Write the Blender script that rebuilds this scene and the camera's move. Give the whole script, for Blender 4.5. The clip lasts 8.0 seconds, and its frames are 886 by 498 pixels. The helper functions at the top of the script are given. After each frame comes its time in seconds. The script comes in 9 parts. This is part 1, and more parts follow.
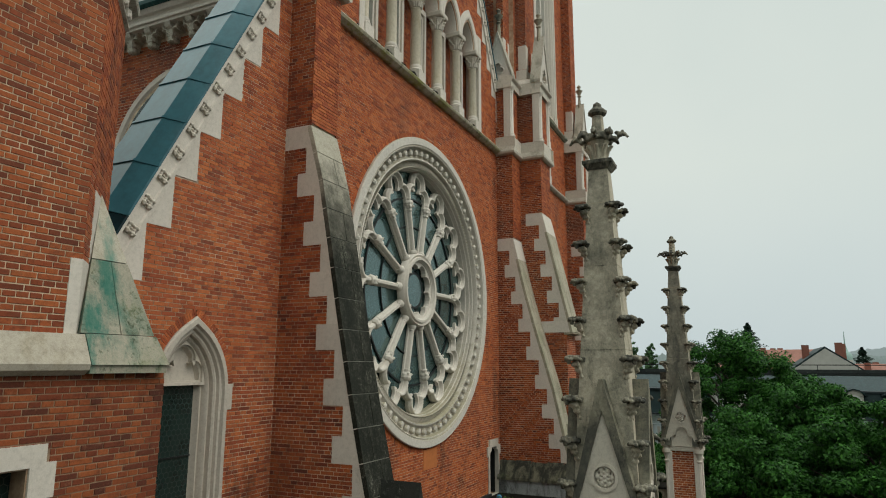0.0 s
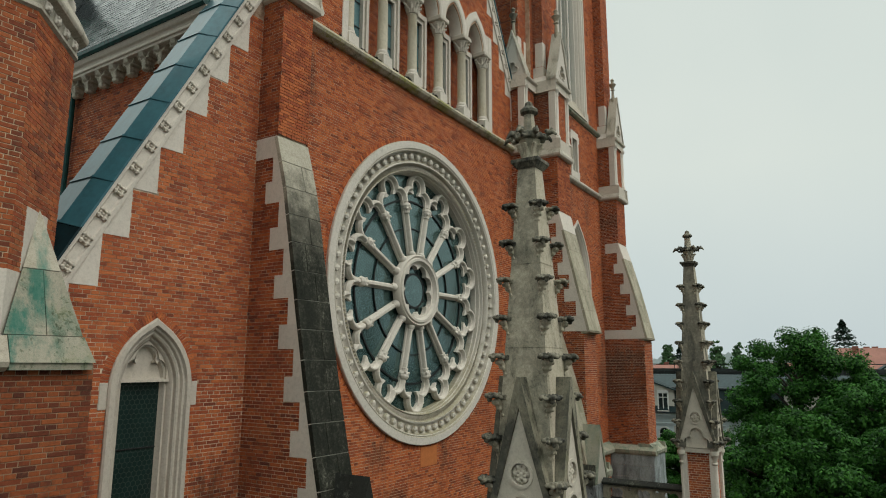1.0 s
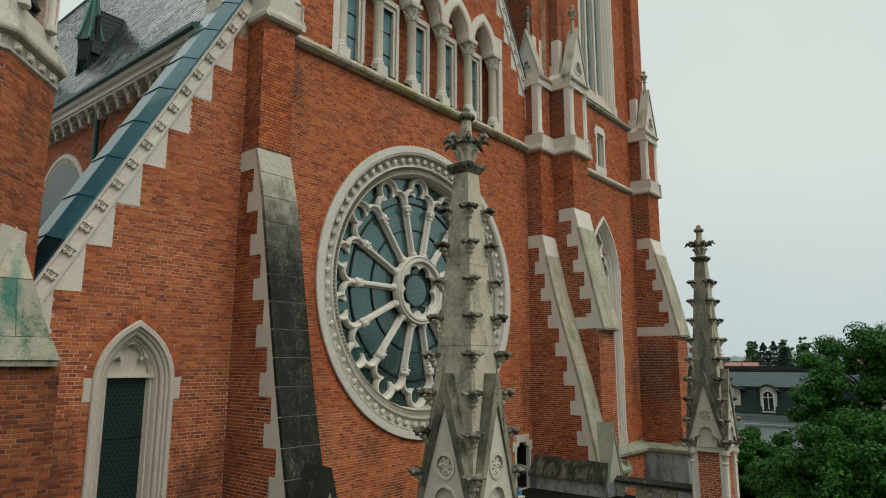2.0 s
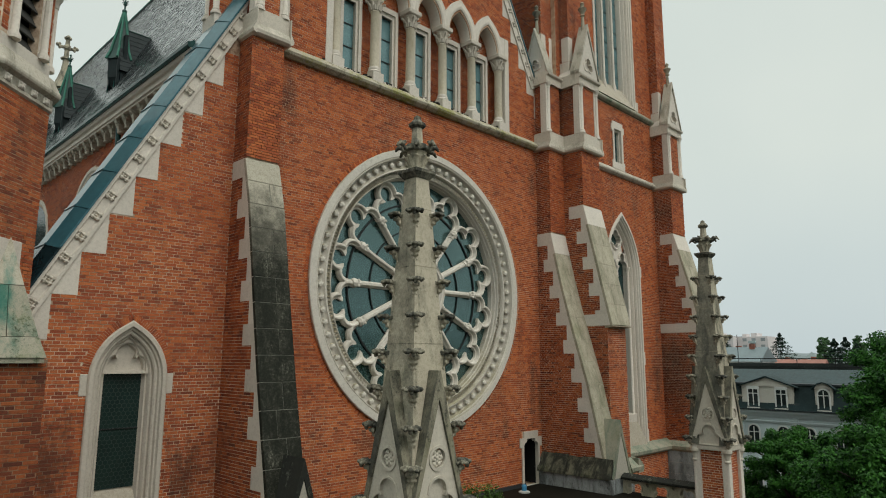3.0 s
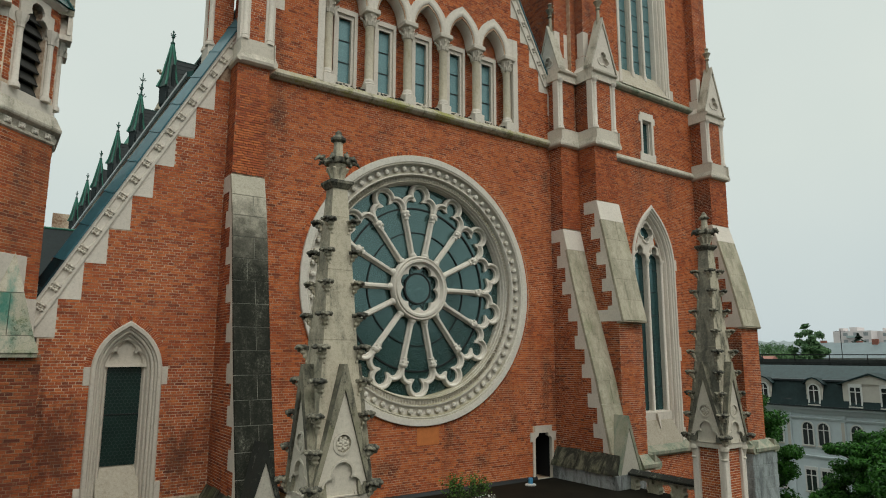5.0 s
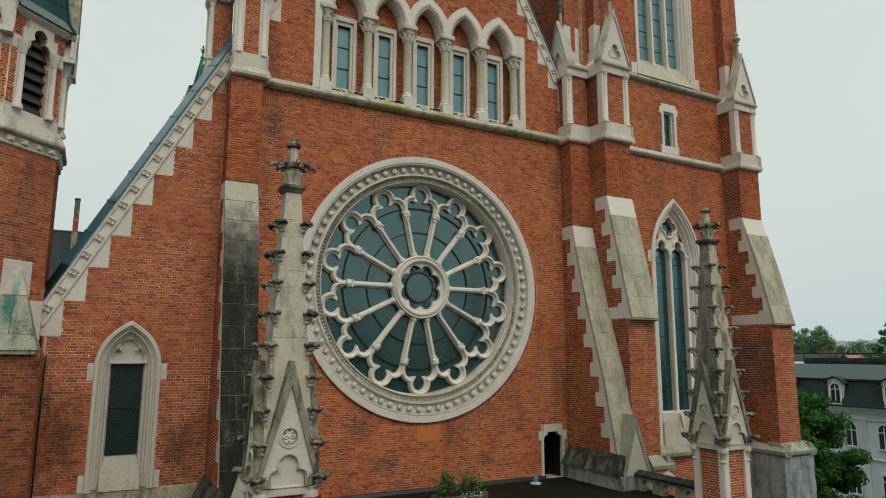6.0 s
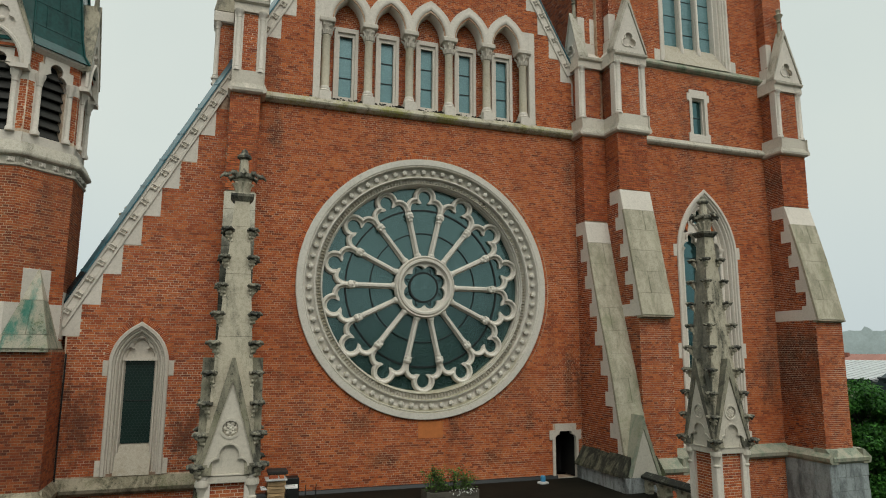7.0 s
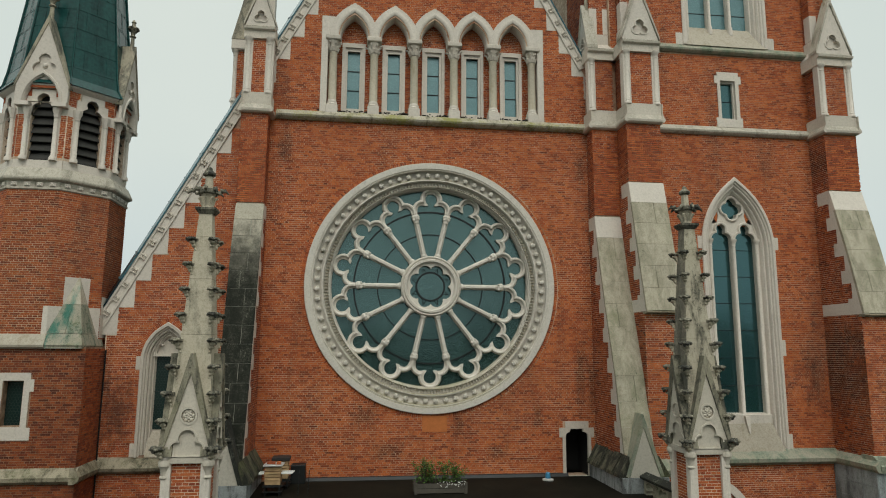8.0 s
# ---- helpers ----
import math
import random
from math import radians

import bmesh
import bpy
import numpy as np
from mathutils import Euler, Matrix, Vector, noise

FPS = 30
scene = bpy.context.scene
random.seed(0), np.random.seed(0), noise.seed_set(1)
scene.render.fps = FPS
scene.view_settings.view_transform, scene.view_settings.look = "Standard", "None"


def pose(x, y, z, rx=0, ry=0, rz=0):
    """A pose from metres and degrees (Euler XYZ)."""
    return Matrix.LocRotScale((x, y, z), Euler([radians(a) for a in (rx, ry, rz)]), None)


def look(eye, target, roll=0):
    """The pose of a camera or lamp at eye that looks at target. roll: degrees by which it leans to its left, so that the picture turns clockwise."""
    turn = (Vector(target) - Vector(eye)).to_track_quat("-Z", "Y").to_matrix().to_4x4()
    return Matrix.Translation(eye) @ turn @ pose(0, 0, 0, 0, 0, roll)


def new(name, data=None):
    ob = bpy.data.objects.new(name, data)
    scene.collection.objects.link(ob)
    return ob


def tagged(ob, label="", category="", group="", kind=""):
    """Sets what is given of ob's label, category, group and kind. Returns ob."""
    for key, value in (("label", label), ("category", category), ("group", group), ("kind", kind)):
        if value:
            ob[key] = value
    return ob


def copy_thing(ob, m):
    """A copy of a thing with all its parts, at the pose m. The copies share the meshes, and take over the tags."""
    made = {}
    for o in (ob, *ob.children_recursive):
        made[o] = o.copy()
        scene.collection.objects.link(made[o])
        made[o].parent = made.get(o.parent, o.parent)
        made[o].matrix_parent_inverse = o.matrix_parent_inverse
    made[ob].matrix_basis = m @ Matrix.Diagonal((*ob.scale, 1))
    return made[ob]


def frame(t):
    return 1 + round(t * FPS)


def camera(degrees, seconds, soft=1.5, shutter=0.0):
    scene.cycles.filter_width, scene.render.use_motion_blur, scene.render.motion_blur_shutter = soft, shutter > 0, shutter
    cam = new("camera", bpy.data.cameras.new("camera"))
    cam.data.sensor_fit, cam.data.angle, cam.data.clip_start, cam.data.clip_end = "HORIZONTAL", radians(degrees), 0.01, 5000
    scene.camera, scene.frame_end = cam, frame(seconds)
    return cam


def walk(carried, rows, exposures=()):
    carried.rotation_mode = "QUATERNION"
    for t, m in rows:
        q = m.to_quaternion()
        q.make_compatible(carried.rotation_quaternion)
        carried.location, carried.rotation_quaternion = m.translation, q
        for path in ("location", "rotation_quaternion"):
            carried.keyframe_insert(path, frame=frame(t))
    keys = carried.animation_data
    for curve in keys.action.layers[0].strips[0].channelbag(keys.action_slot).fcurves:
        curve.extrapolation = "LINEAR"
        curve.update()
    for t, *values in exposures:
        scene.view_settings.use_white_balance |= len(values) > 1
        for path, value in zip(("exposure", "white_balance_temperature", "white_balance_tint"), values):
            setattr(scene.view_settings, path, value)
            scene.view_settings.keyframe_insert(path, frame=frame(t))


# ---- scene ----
cam = camera(68.7, 8.0, soft=1.03)
METRES, EYE, TURN = 22.5, 16.75, -65.0
ROWS = [
    (0.0, 0.0, 0.0, 0.0, -0.03, 10.17, -0.19),
    (0.5, 0.0583, -0.0055, -0.0006, 3.55, 10.13, -0.17),
    (1.0, 0.1171, -0.0064, -0.0012, 7.31, 10.15, -0.16),
    (1.5, 0.1769, -0.0081, -0.0016, 11.08, 10.07, -0.15),
    (3.0, 0.3237, -0.0055, -0.0007, 19.75, 9.65, -0.17),
    (3.5, 0.3697, -0.0007, -0.0006, 22.41, 9.54, -0.17),
    (4.0, 0.4093, 0.005, -0.0011, 24.59, 9.47, -0.14),
    (4.5, 0.4536, 0.0154, -0.0015, 27.13, 9.41, -0.13),
    (6.0, 0.6042, 0.0848, -0.0029, 36.54, 9.21, -0.22),
    (6.5, 0.6724, 0.1314, -0.0033, 41.27, 9.19, -0.22),
    (7.0, 0.7403, 0.184, -0.0038, 46.12, 9.11, -0.25),
    (7.5, 0.819, 0.2535, -0.0048, 52.01, 9.03, -0.27),
    (8.0, 0.893, 0.3272, -0.0052, 57.77, 8.92, -0.29),
]
walk(cam, [(t, pose(-17.80, -8.75, EYE, 0, 0, TURN) @ pose(METRES * x, METRES * y, METRES * z, 90 + pitch, roll, yaw))
           for t, x, y, z, yaw, pitch, roll in ROWS], exposures=[(0.0, 0.0), (8.0, 0.0)])

# ---- light: an overcast sky and a wide, weak sun behind the cloud ----
SUN_ELEV, SUN_AZ = 48.0, 178.0     # degrees; azimuth clockwise from +y
world = bpy.data.worlds.new("overcast")
scene.world = world
world.use_nodes = True
wn, wl = world.node_tree.nodes, world.node_tree.links
wn.clear()
w_out = wn.new("ShaderNodeOutputWorld")
w_bg = wn.new("ShaderNodeBackground")
w_sky = wn.new("ShaderNodeTexSky")
w_sky.sky_type = 'NISHITA'
w_sky.sun_disc = False
w_sky.sun_elevation = radians(SUN_ELEV)
w_sky.sun_rotation = radians(SUN_AZ)
w_sky.dust_density, w_sky.air_density = 4.0, 1.0
# an even cloud deck over most of the blue sky
w_co = wn.new("ShaderNodeTexCoord")
w_noise = wn.new("ShaderNodeTexNoise")
w_noise.inputs["Scale"].default_value = 2.2
w_noise.inputs["Detail"].default_value = 4.0
w_ramp = wn.new("ShaderNodeValToRGB")
w_ramp.color_ramp.elements[0].position, w_ramp.color_ramp.elements[0].color = 0.3, (6.6, 7.35, 6.9, 1)
w_ramp.color_ramp.elements[1].position, w_ramp.color_ramp.elements[1].color = 0.75, (7.3, 7.9, 7.3, 1)
w_mix = wn.new("ShaderNodeMix")
w_mix.data_type = 'RGBA'
w_mix.inputs[0].default_value = 0.94
wl.new(w_co.outputs["Generated"], w_noise.inputs["Vector"])
wl.new(w_noise.outputs["Fac"], w_ramp.inputs["Fac"])
wl.new(w_sky.outputs["Color"], w_mix.inputs[6])
wl.new(w_ramp.outputs["Color"], w_mix.inputs[7])
# an overcast sky is brighter overhead than at the horizon
w_sep = wn.new("ShaderNodeSeparateXYZ")
w_up = wn.new("ShaderNodeMapRange")
w_up.inputs["From Min"].default_value, w_up.inputs["From Max"].default_value = 0.5, 1.0
w_up.inputs["To Min"].default_value, w_up.inputs["To Max"].default_value = 1.0, 2.7
w_mul = wn.new("ShaderNodeMix")
w_mul.data_type, w_mul.blend_type = 'RGBA', 'MULTIPLY'
w_mul.inputs[0].default_value = 1.0
wl.new(w_co.outputs["Generated"], w_sep.inputs[0])
wl.new(w_sep.outputs["Z"], w_up.inputs["Value"])
wl.new(w_mix.outputs[2], w_mul.inputs[6])
wl.new(w_up.outputs["Result"], w_mul.inputs[7])
# the far air over the town is a little darker and bluer
w_low = wn.new("ShaderNodeValToRGB")
w_low.color_ramp.elements[0].position, w_low.color_ramp.elements[0].color = 0.0, (0.84, 0.88, 0.965, 1)
w_low.color_ramp.elements[1].position, w_low.color_ramp.elements[1].color = 0.28, (1, 1, 1, 1)
w_air = wn.new("ShaderNodeMix")
w_air.data_type, w_air.blend_type = 'RGBA', 'MULTIPLY'
w_air.inputs[0].default_value = 1.0
wl.new(w_sep.outputs["Z"], w_low.inputs["Fac"])
wl.new(w_mul.outputs[2], w_air.inputs[6])
wl.new(w_low.outputs["Color"], w_air.inputs[7])
wl.new(w_air.outputs[2], w_bg.inputs["Color"])
w_bg.inputs["Strength"].default_value = 0.099
wl.new(w_bg.outputs["Background"], w_out.inputs["Surface"])

sun = new("sun", bpy.data.lights.new("sun", 'SUN'))
sun.data.energy, sun.data.angle, sun.data.color = 0.95, radians(30), (1.0, 0.96, 0.9)
sa, se = radians(SUN_AZ), radians(SUN_ELEV)
sun.matrix_world = look((0, 0, 80), Vector((0, 0, 80)) - Vector((math.sin(sa) * math.cos(se), math.cos(sa) * math.cos(se), math.sin(se))))

# ---- mesh tools ----
rng = random.Random(7)


class Shape:
    """Vertices and faces gathered for one mesh."""

    def __init__(self):
        self.v, self.f = [], []

    def add(self, verts, faces):
        n = len(self.v)
        self.v += [tuple(p) for p in verts]
        self.f += [tuple(i + n for i in f) for f in faces]
        return self

    def moved(self, m):
        self.v = [tuple(m @ Vector(p)) for p in self.v]
        return self

    def join(self, other, m=None):
        pts = other.v if m is None else [tuple(m @ Vector(p)) for p in other.v]
        return self.add(pts, other.f)

    def box(self, x0, x1, y0, y1, z0, z1):
        p = [(x, y, z) for x in (x0, x1) for y in (y0, y1) for z in (z0, z1)]
        return self.add(p, [(0, 1, 3, 2), (4, 6, 7, 5), (0, 4, 5, 1), (2, 3, 7, 6), (0, 2, 6, 4), (1, 5, 7, 3)])

    def cbox(self, x0, x1, y0, y1, z0, z1, c=0.012):
        """A box with chamfered edges."""
        lo, hi = (x0, y0, z0), (x1, y1, z1)
        verts, key = [], {}
        for i in range(8):
            s = [(i >> k) & 1 for k in range(3)]
            for a in range(3):
                p = []
                for k in range(3):
                    base = hi[k] if s[k] else lo[k]
                    p.append(base if k == a else base + (-c if s[k] else c))
                key[(i, a)] = len(verts)
                verts.append(tuple(p))
        faces = []
        for a in range(3):
            b, d = (a + 1) % 3, (a + 2) % 3
            for side in (0, 1):
                ids = [(side << a) | (x << b) | (y << d) for x, y in ((0, 0), (1, 0), (1, 1), (0, 1))]
                faces.append(tuple(key[(i, a)] for i in ids))
            for x in (0, 1):
                for y in (0, 1):
                    i = (x << b) | (y << d)
                    j = i | (1 << a)
                    faces.append((key[(i, b)], key[(j, b)], key[(j, d)], key[(i, d)]))
        for i in range(8):
            faces.append((key[(i, 0)], key[(i, 1)], key[(i, 2)]))
        return self.add(verts, faces)

    def prism(self, poly, y0, y1):
        """A polygon in the xz plane, given depth from y0 to y1."""
        n = len(poly)
        pts = [(x, y0, z) for x, z in poly] + [(x, y1, z) for x, z in poly]
        return self.add(pts, [tuple(range(n)), tuple(range(2 * n - 1, n - 1, -1))] + [(i, i + n, (i + 1) % n + n, (i + 1) % n) for i in range(n)])

    def prism_x(self, poly, x0, x1):
        """A polygon in the yz plane, given length from x0 to x1."""
        n = len(poly)
        pts = [(x0, y, z) for y, z in poly] + [(x1, y, z) for y, z in poly]
        return self.add(pts, [tuple(range(n)), tuple(range(2 * n - 1, n - 1, -1))] + [(i, i + n, (i + 1) % n + n, (i + 1) % n) for i in range(n)])

    def prism_z(self, poly, z0, z1):
        n = len(poly)
        pts = [(x, y, z0) for x, y in poly] + [(x, y, z1) for x, y in poly]
        return self.add(pts, [tuple(range(n)), tuple(range(2 * n - 1, n - 1, -1))] + [(i, i + n, (i + 1) % n + n, (i + 1) % n) for i in range(n)])

    def sweep(self, path, profile, closed=False):
        """A closed profile of (offset to the left of the path, y), drawn along a path in the xz plane."""
        n, k = len(path), len(profile)
        rings = []
        for i, (x, z) in enumerate(path):
            a = path[i - 1] if (i or closed) else None
            b = path[(i + 1) % n] if (i < n - 1 or closed) else None
            ns = []
            for p, q in ((a, (x, z)), ((x, z), b)):
                if p is None or q is None:
                    continue
                dx, dz = q[0] - p[0], q[1] - p[1]
                l = math.hypot(dx, dz) or 1
                ns.append((-dz / l, dx / l))
            if len(ns) == 2:
                d = max(0.75, 1 + ns[0][0] * ns[1][0] + ns[0][1] * ns[1][1])
                nx, nz = (ns[0][0] + ns[1][0]) / d, (ns[0][1] + ns[1][1]) / d
            else:
                nx, nz = ns[0]
            rings.append([(x + nx * o, y, z + nz * o) for o, y in profile])
        faces = []
        for i in range(n if closed else n - 1):
            j = (i + 1) % n
            for q in range(k):
                r = (q + 1) % k
                faces.append((i * k + q, j * k + q, j * k + r, i * k + r))
        if not closed:
            faces += [tuple(range(k)), tuple(range((n - 1) * k, n * k))]
        return self.add([p for r in rings for p in r], faces)

    def lathe(self, cx, cy, prof, seg=12, squash=1.0):
        """A turned form of (radius, z) about a vertical axis."""
        k = len(prof)
        pts = [(cx + r * math.cos(2 * math.pi * i / seg), cy + squash * r * math.sin(2 * math.pi * i / seg), z) for i in range(seg) for r, z in prof]
        faces = [(i * k + q, ((i + 1) % seg) * k + q, ((i + 1) % seg) * k + q + 1, i * k + q + 1) for i in range(seg) for q in range(k - 1)]
        faces += [tuple(i * k for i in range(seg)), tuple(i * k + k - 1 for i in range(seg))]
        return self.add(pts, faces)

    def frustum(self, ring0, ring1):
        """Joins two rings of the same number of points."""
        n = len(ring0)
        return self.add(list(ring0) + list(ring1), [tuple(range(n)), tuple(range(n, 2 * n))] + [(i, (i + 1) % n, (i + 1) % n + n, i + n) for i in range(n)])

    def tube(self, pts, r, seg=6):
        """A round bar through the points."""
        rings = []
        pts = [Vector(p) for p in pts]
        for i, p in enumerate(pts):
            d = (pts[min(i + 1, len(pts) - 1)] - pts[max(i - 1, 0)]).normalized()
            u = d.cross(Vector((0.31, 0.2, 0.93)) if abs(d.z) < 0.9 else Vector((1, 0.1, 0))).normalized()
            w = d.cross(u)
            rr = r[i] if isinstance(r, (list, tuple)) else r
            rings += [p + u * rr * math.cos(2 * math.pi * q / seg) + w * rr * math.sin(2 * math.pi * q / seg) for q in range(seg)]
        faces = [(i * seg + q, i * seg + (q + 1) % seg, (i + 1) * seg + (q + 1) % seg, (i + 1) * seg + q) for i in range(len(pts) - 1) for q in range(seg)]
        faces += [tuple(range(seg)), tuple(range((len(pts) - 1) * seg, len(pts) * seg))]
        return self.add(rings, faces)

    def ball(self, c, r, seg=8, rows=5, sx=1.0, sy=1.0, sz=1.0):
        pts = [(c[0], c[1], c[2] + r * sz)]
        for i in range(1, rows):
            a = math.pi * i / rows
            for q in range(seg):
                b = 2 * math.pi * q / seg
                pts.append((c[0] + r * sx * math.sin(a) * math.cos(b), c[1] + r * sy * math.sin(a) * math.sin(b), c[2] + r * sz * math.cos(a)))
        pts.append((c[0], c[1], c[2] - r * sz))
        last = len(pts) - 1
        faces = [(0, 1 + q, 1 + (q + 1) % seg) for q in range(seg)]
        for i in range(rows - 2):
            faces += [(1 + i * seg + q, 1 + (i + 1) * seg + q, 1 + (i + 1) * seg + (q + 1) % seg, 1 + i * seg + (q + 1) % seg) for q in range(seg)]
        faces += [(last, 1 + (rows - 2) * seg + (q + 1) % seg, 1 + (rows - 2) * seg + q) for q in range(seg)]
        return self.add(pts, faces)

    def plate(self, outer, holes, y0, y1):
        """A flat slab in the xz plane with holes through it."""
        bm = bmesh.new()
        edges = []
        for loop in [outer] + holes:
            vs = [bm.verts.new((x, y0, z)) for x, z in loop]
            edges += [bm.edges.new((vs[i], vs[(i + 1) % len(vs)])) for i in range(len(vs))]
        bmesh.ops.triangle_fill(bm, use_beauty=True, use_dissolve=False, edges=edges)
        made = bmesh.ops.extrude_face_region(bm, geom=bm.faces[:])
        bmesh.ops.translate(bm, vec=(0, y1 - y0, 0), verts=[g for g in made["geom"] if isinstance(g, bmesh.types.BMVert)])
        bm.verts.index_update()
        self.add([tuple(v.co) for v in bm.verts], [tuple(v.index for v in f.verts) for f in bm.faces])
        bm.free()
        return self


def mesh_of(name, shape, mat, smooth=False):
    me = bpy.data.meshes.new(name)
    me.from_pydata(shape.v, [], shape.f)
    bm = bmesh.new()
    bm.from_mesh(me)
    bmesh.ops.recalc_face_normals(bm, faces=bm.faces)
    bm.to_mesh(me)
    bm.free()
    if mat:
        me.materials.append(mat)
    if smooth:
        me.shade_smooth()
        me.set_sharp_from_angle(angle=radians(40))
    return me


def part(name, shape, mat, parent=None, label="", smooth=False):
    """One mesh object, a part of its parent."""
    ob = new(name, mesh_of(name, shape, mat, smooth))
    ob.parent = parent
    if label:
        ob["label"] = label
    return ob


def fused(shape, voxel=0.02):
    """Overlapping lumps melted into one carved skin."""
    ob = new("carving", mesh_of("carving", shape, None))
    skin = ob.modifiers.new("skin", 'REMESH')
    skin.mode, skin.voxel_size = 'VOXEL', voxel
    deps = bpy.context.evaluated_depsgraph_get()
    deps.update()
    done = ob.evaluated_get(deps)
    me = done.to_mesh()
    out = Shape().add([tuple(v.co) for v in me.vertices], [tuple(p.vertices) for p in me.polygons])
    done.to_mesh_clear()
    rough = ob.data
    bpy.data.objects.remove(ob)
    bpy.data.meshes.remove(rough)
    return out


def thing(name, label, category, group="", kind="", at=(0, 0, 0)):
    ob = new(name)
    ob.location = at
    ob.empty_display_size = 0.3
    return tagged(ob, label, category, group, kind)


def arc(cx, cz, r, a0, a1, n):
    """Points on an arc; degrees, 0 to the right, 90 up."""
    return [(cx + r * math.cos(radians(a0 + (a1 - a0) * i / n)), cz + r * math.sin(radians(a0 + (a1 - a0) * i / n))) for i in range(n + 1)]


def circle(cx, cz, r, n, clockwise=True):
    return [(cx + r * math.cos(2 * math.pi * i / n), cz + (-1 if clockwise else 1) * r * math.sin(2 * math.pi * i / n)) for i in range(n)]


def pointed(cx, w, z0, zs, h, n=10):
    """A pointed arch over jambs: from the left foot up, over and down; w half the width, zs the springing, h the rise."""
    R = (h * h + w * w) / (2 * w)
    top = math.degrees(math.asin(min(1.0, h / R)))
    left = arc(cx - w + R, zs, R, 180, 180 - top, n)
    right = arc(cx + w - R, zs, R, top, 0, n)
    return ([(cx - w, z0)] if z0 < zs else []) + left + right[1:] + ([(cx + w, z0)] if z0 < zs else [])


def trefoil(cx, cz, r, n=6, turn=90.0, lobes=3, apart=0.62, lobe=0.62):
    """The outline of a foiled opening, clockwise."""
    out = []
    a = r * apart
    rl = r * lobe
    half = math.pi / lobes
    # the lobes' circles meet on the bisector between neighbours
    d = a * math.cos(half) + math.sqrt(max(1e-9, rl * rl - (a * math.sin(half)) ** 2))
    for k in range(lobes):
        c = radians(turn) - 2 * math.pi * k / lobes
        lx, lz = cx + a * math.cos(c), cz + a * math.sin(c)
        p0 = (cx + d * math.cos(c + half), cz + d * math.sin(c + half))
        s = math.atan2(p0[1] - lz, p0[0] - lx) - c
        s = s % (2 * math.pi)
        out += [(lx + rl * math.cos(c + s - 2 * s * i / n), lz + rl * math.sin(c + s - 2 * s * i / n)) for i in range(n)]
    return out


# ---- bricks ----
BRICK_H, BED, LONG, SHORT = 0.0615, 0.075, 0.2865, 0.1365
JOINT = 0.0135


def brick_rows(z0, z1, spans):
    """The bricks of a wall: (from, to, bottom) in the wall's own plane. spans(z): the stretches of brickwork at that height."""
    out = []
    r0, r1 = int(math.floor(z0 / BED)), int(math.ceil(z1 / BED))
    for r in range(r0, r1):
        z = r * BED
        if z < z0 - 0.02 or z + BRICK_H > z1 + 0.02:
            continue
        off = (0.075 if r % 2 else (0.15 if r % 4 == 2 else 0.0)) + 0.012 * math.sin(r * 1.7)
        unit = SHORT if r % 2 else LONG
        for a, b in spans(z + 0.032):
            k = int(math.floor((a - off) / (unit + JOINT))) - 1
            u = off + k * (unit + JOINT)
            while u < b:
                s, e = max(a, u), min(b, u + unit)
                if e - s > 0.035:
                    out.append((s, e, z))
                u += unit + JOINT
    return out


def brick_mesh(name, bricks, m, mat, proud=0.007):
    """Joined bricks, each an island with a front and four sides."""
    n = len(bricks)
    b = np.array(bricks)
    rs = np.random.RandomState(n)
    f = -proud + rs.uniform(-0.003, 0.003, n)
    tilt = rs.uniform(-0.0015, 0.0015, (n, 4))
    dz = rs.uniform(-0.002, 0.002, n)
    v = np.zeros((n, 8, 3))
    z0, z1 = b[:, 2] + dz, b[:, 2] + BRICK_H + dz
    for i, (u, z) in enumerate(((b[:, 0], z0), (b[:, 1], z0), (b[:, 1], z1), (b[:, 0], z1))):
        v[:, i, 0], v[:, i, 1], v[:, i, 2] = u, f + tilt[:, i], z
        v[:, i + 4, 0], v[:, i + 4, 1], v[:, i + 4, 2] = u, 0.012, z
    mm = np.array(m)
    v = v.reshape(-1, 3) @ mm[:3, :3].T + mm[:3, 3]
    quad = np.array([(0, 1, 2, 3), (1, 0, 4, 5), (2, 1, 5, 6), (3, 2, 6, 7), (0, 3, 7, 4)])
    faces = (quad[None] + 8 * np.arange(n)[:, None, None]).reshape(-1, 4)
    me = bpy.data.meshes.new(name)
    me.from_pydata(v.tolist(), [], faces.tolist())
    me.materials.append(mat)
    return me


def bricks_on(parent, bricks, m, mat, label, single=None, limit=300):
    """Lays the bricks of one wall: those inside `single` (u0, u1, z0, z1) as pieces of their own, the rest joined."""
    rest, ones = [], []
    for s, e, z in bricks:
        full = abs(e - s - LONG) < 1e-6 or abs(e - s - SHORT) < 1e-6
        if single and full and len(ones) < limit and single[0] <= s and e <= single[1] and single[2] <= z <= single[3]:
            ones.append((s, e, z))
        else:
            rest.append((s, e, z))
    if rest:
        ob = new("brickwork", brick_mesh("brickwork", rest, m, mat))
        ob.parent = parent
        tagged(ob, label, kind="stuff")
    PENDING.append((parent, ones, m, mat))


PENDING = []


def lay_single_bricks():
    shared = {}
    for parent, ones, m, mat in PENDING:
        for s, e, z in ones:
            w = round(e - s, 3)
            if (w, mat.name) not in shared:
                sh = Shape().cbox(0, w, -0.008, 0.012, 0, BRICK_H, 0.004)
                shared[(w, mat.name)] = mesh_of("brick", sh, mat)
            ob = new("brick", shared[(w, mat.name)])
            ob.parent = parent
            ob.matrix_local = m @ Matrix.Translation((s, rng.uniform(-0.003, 0.003), z))


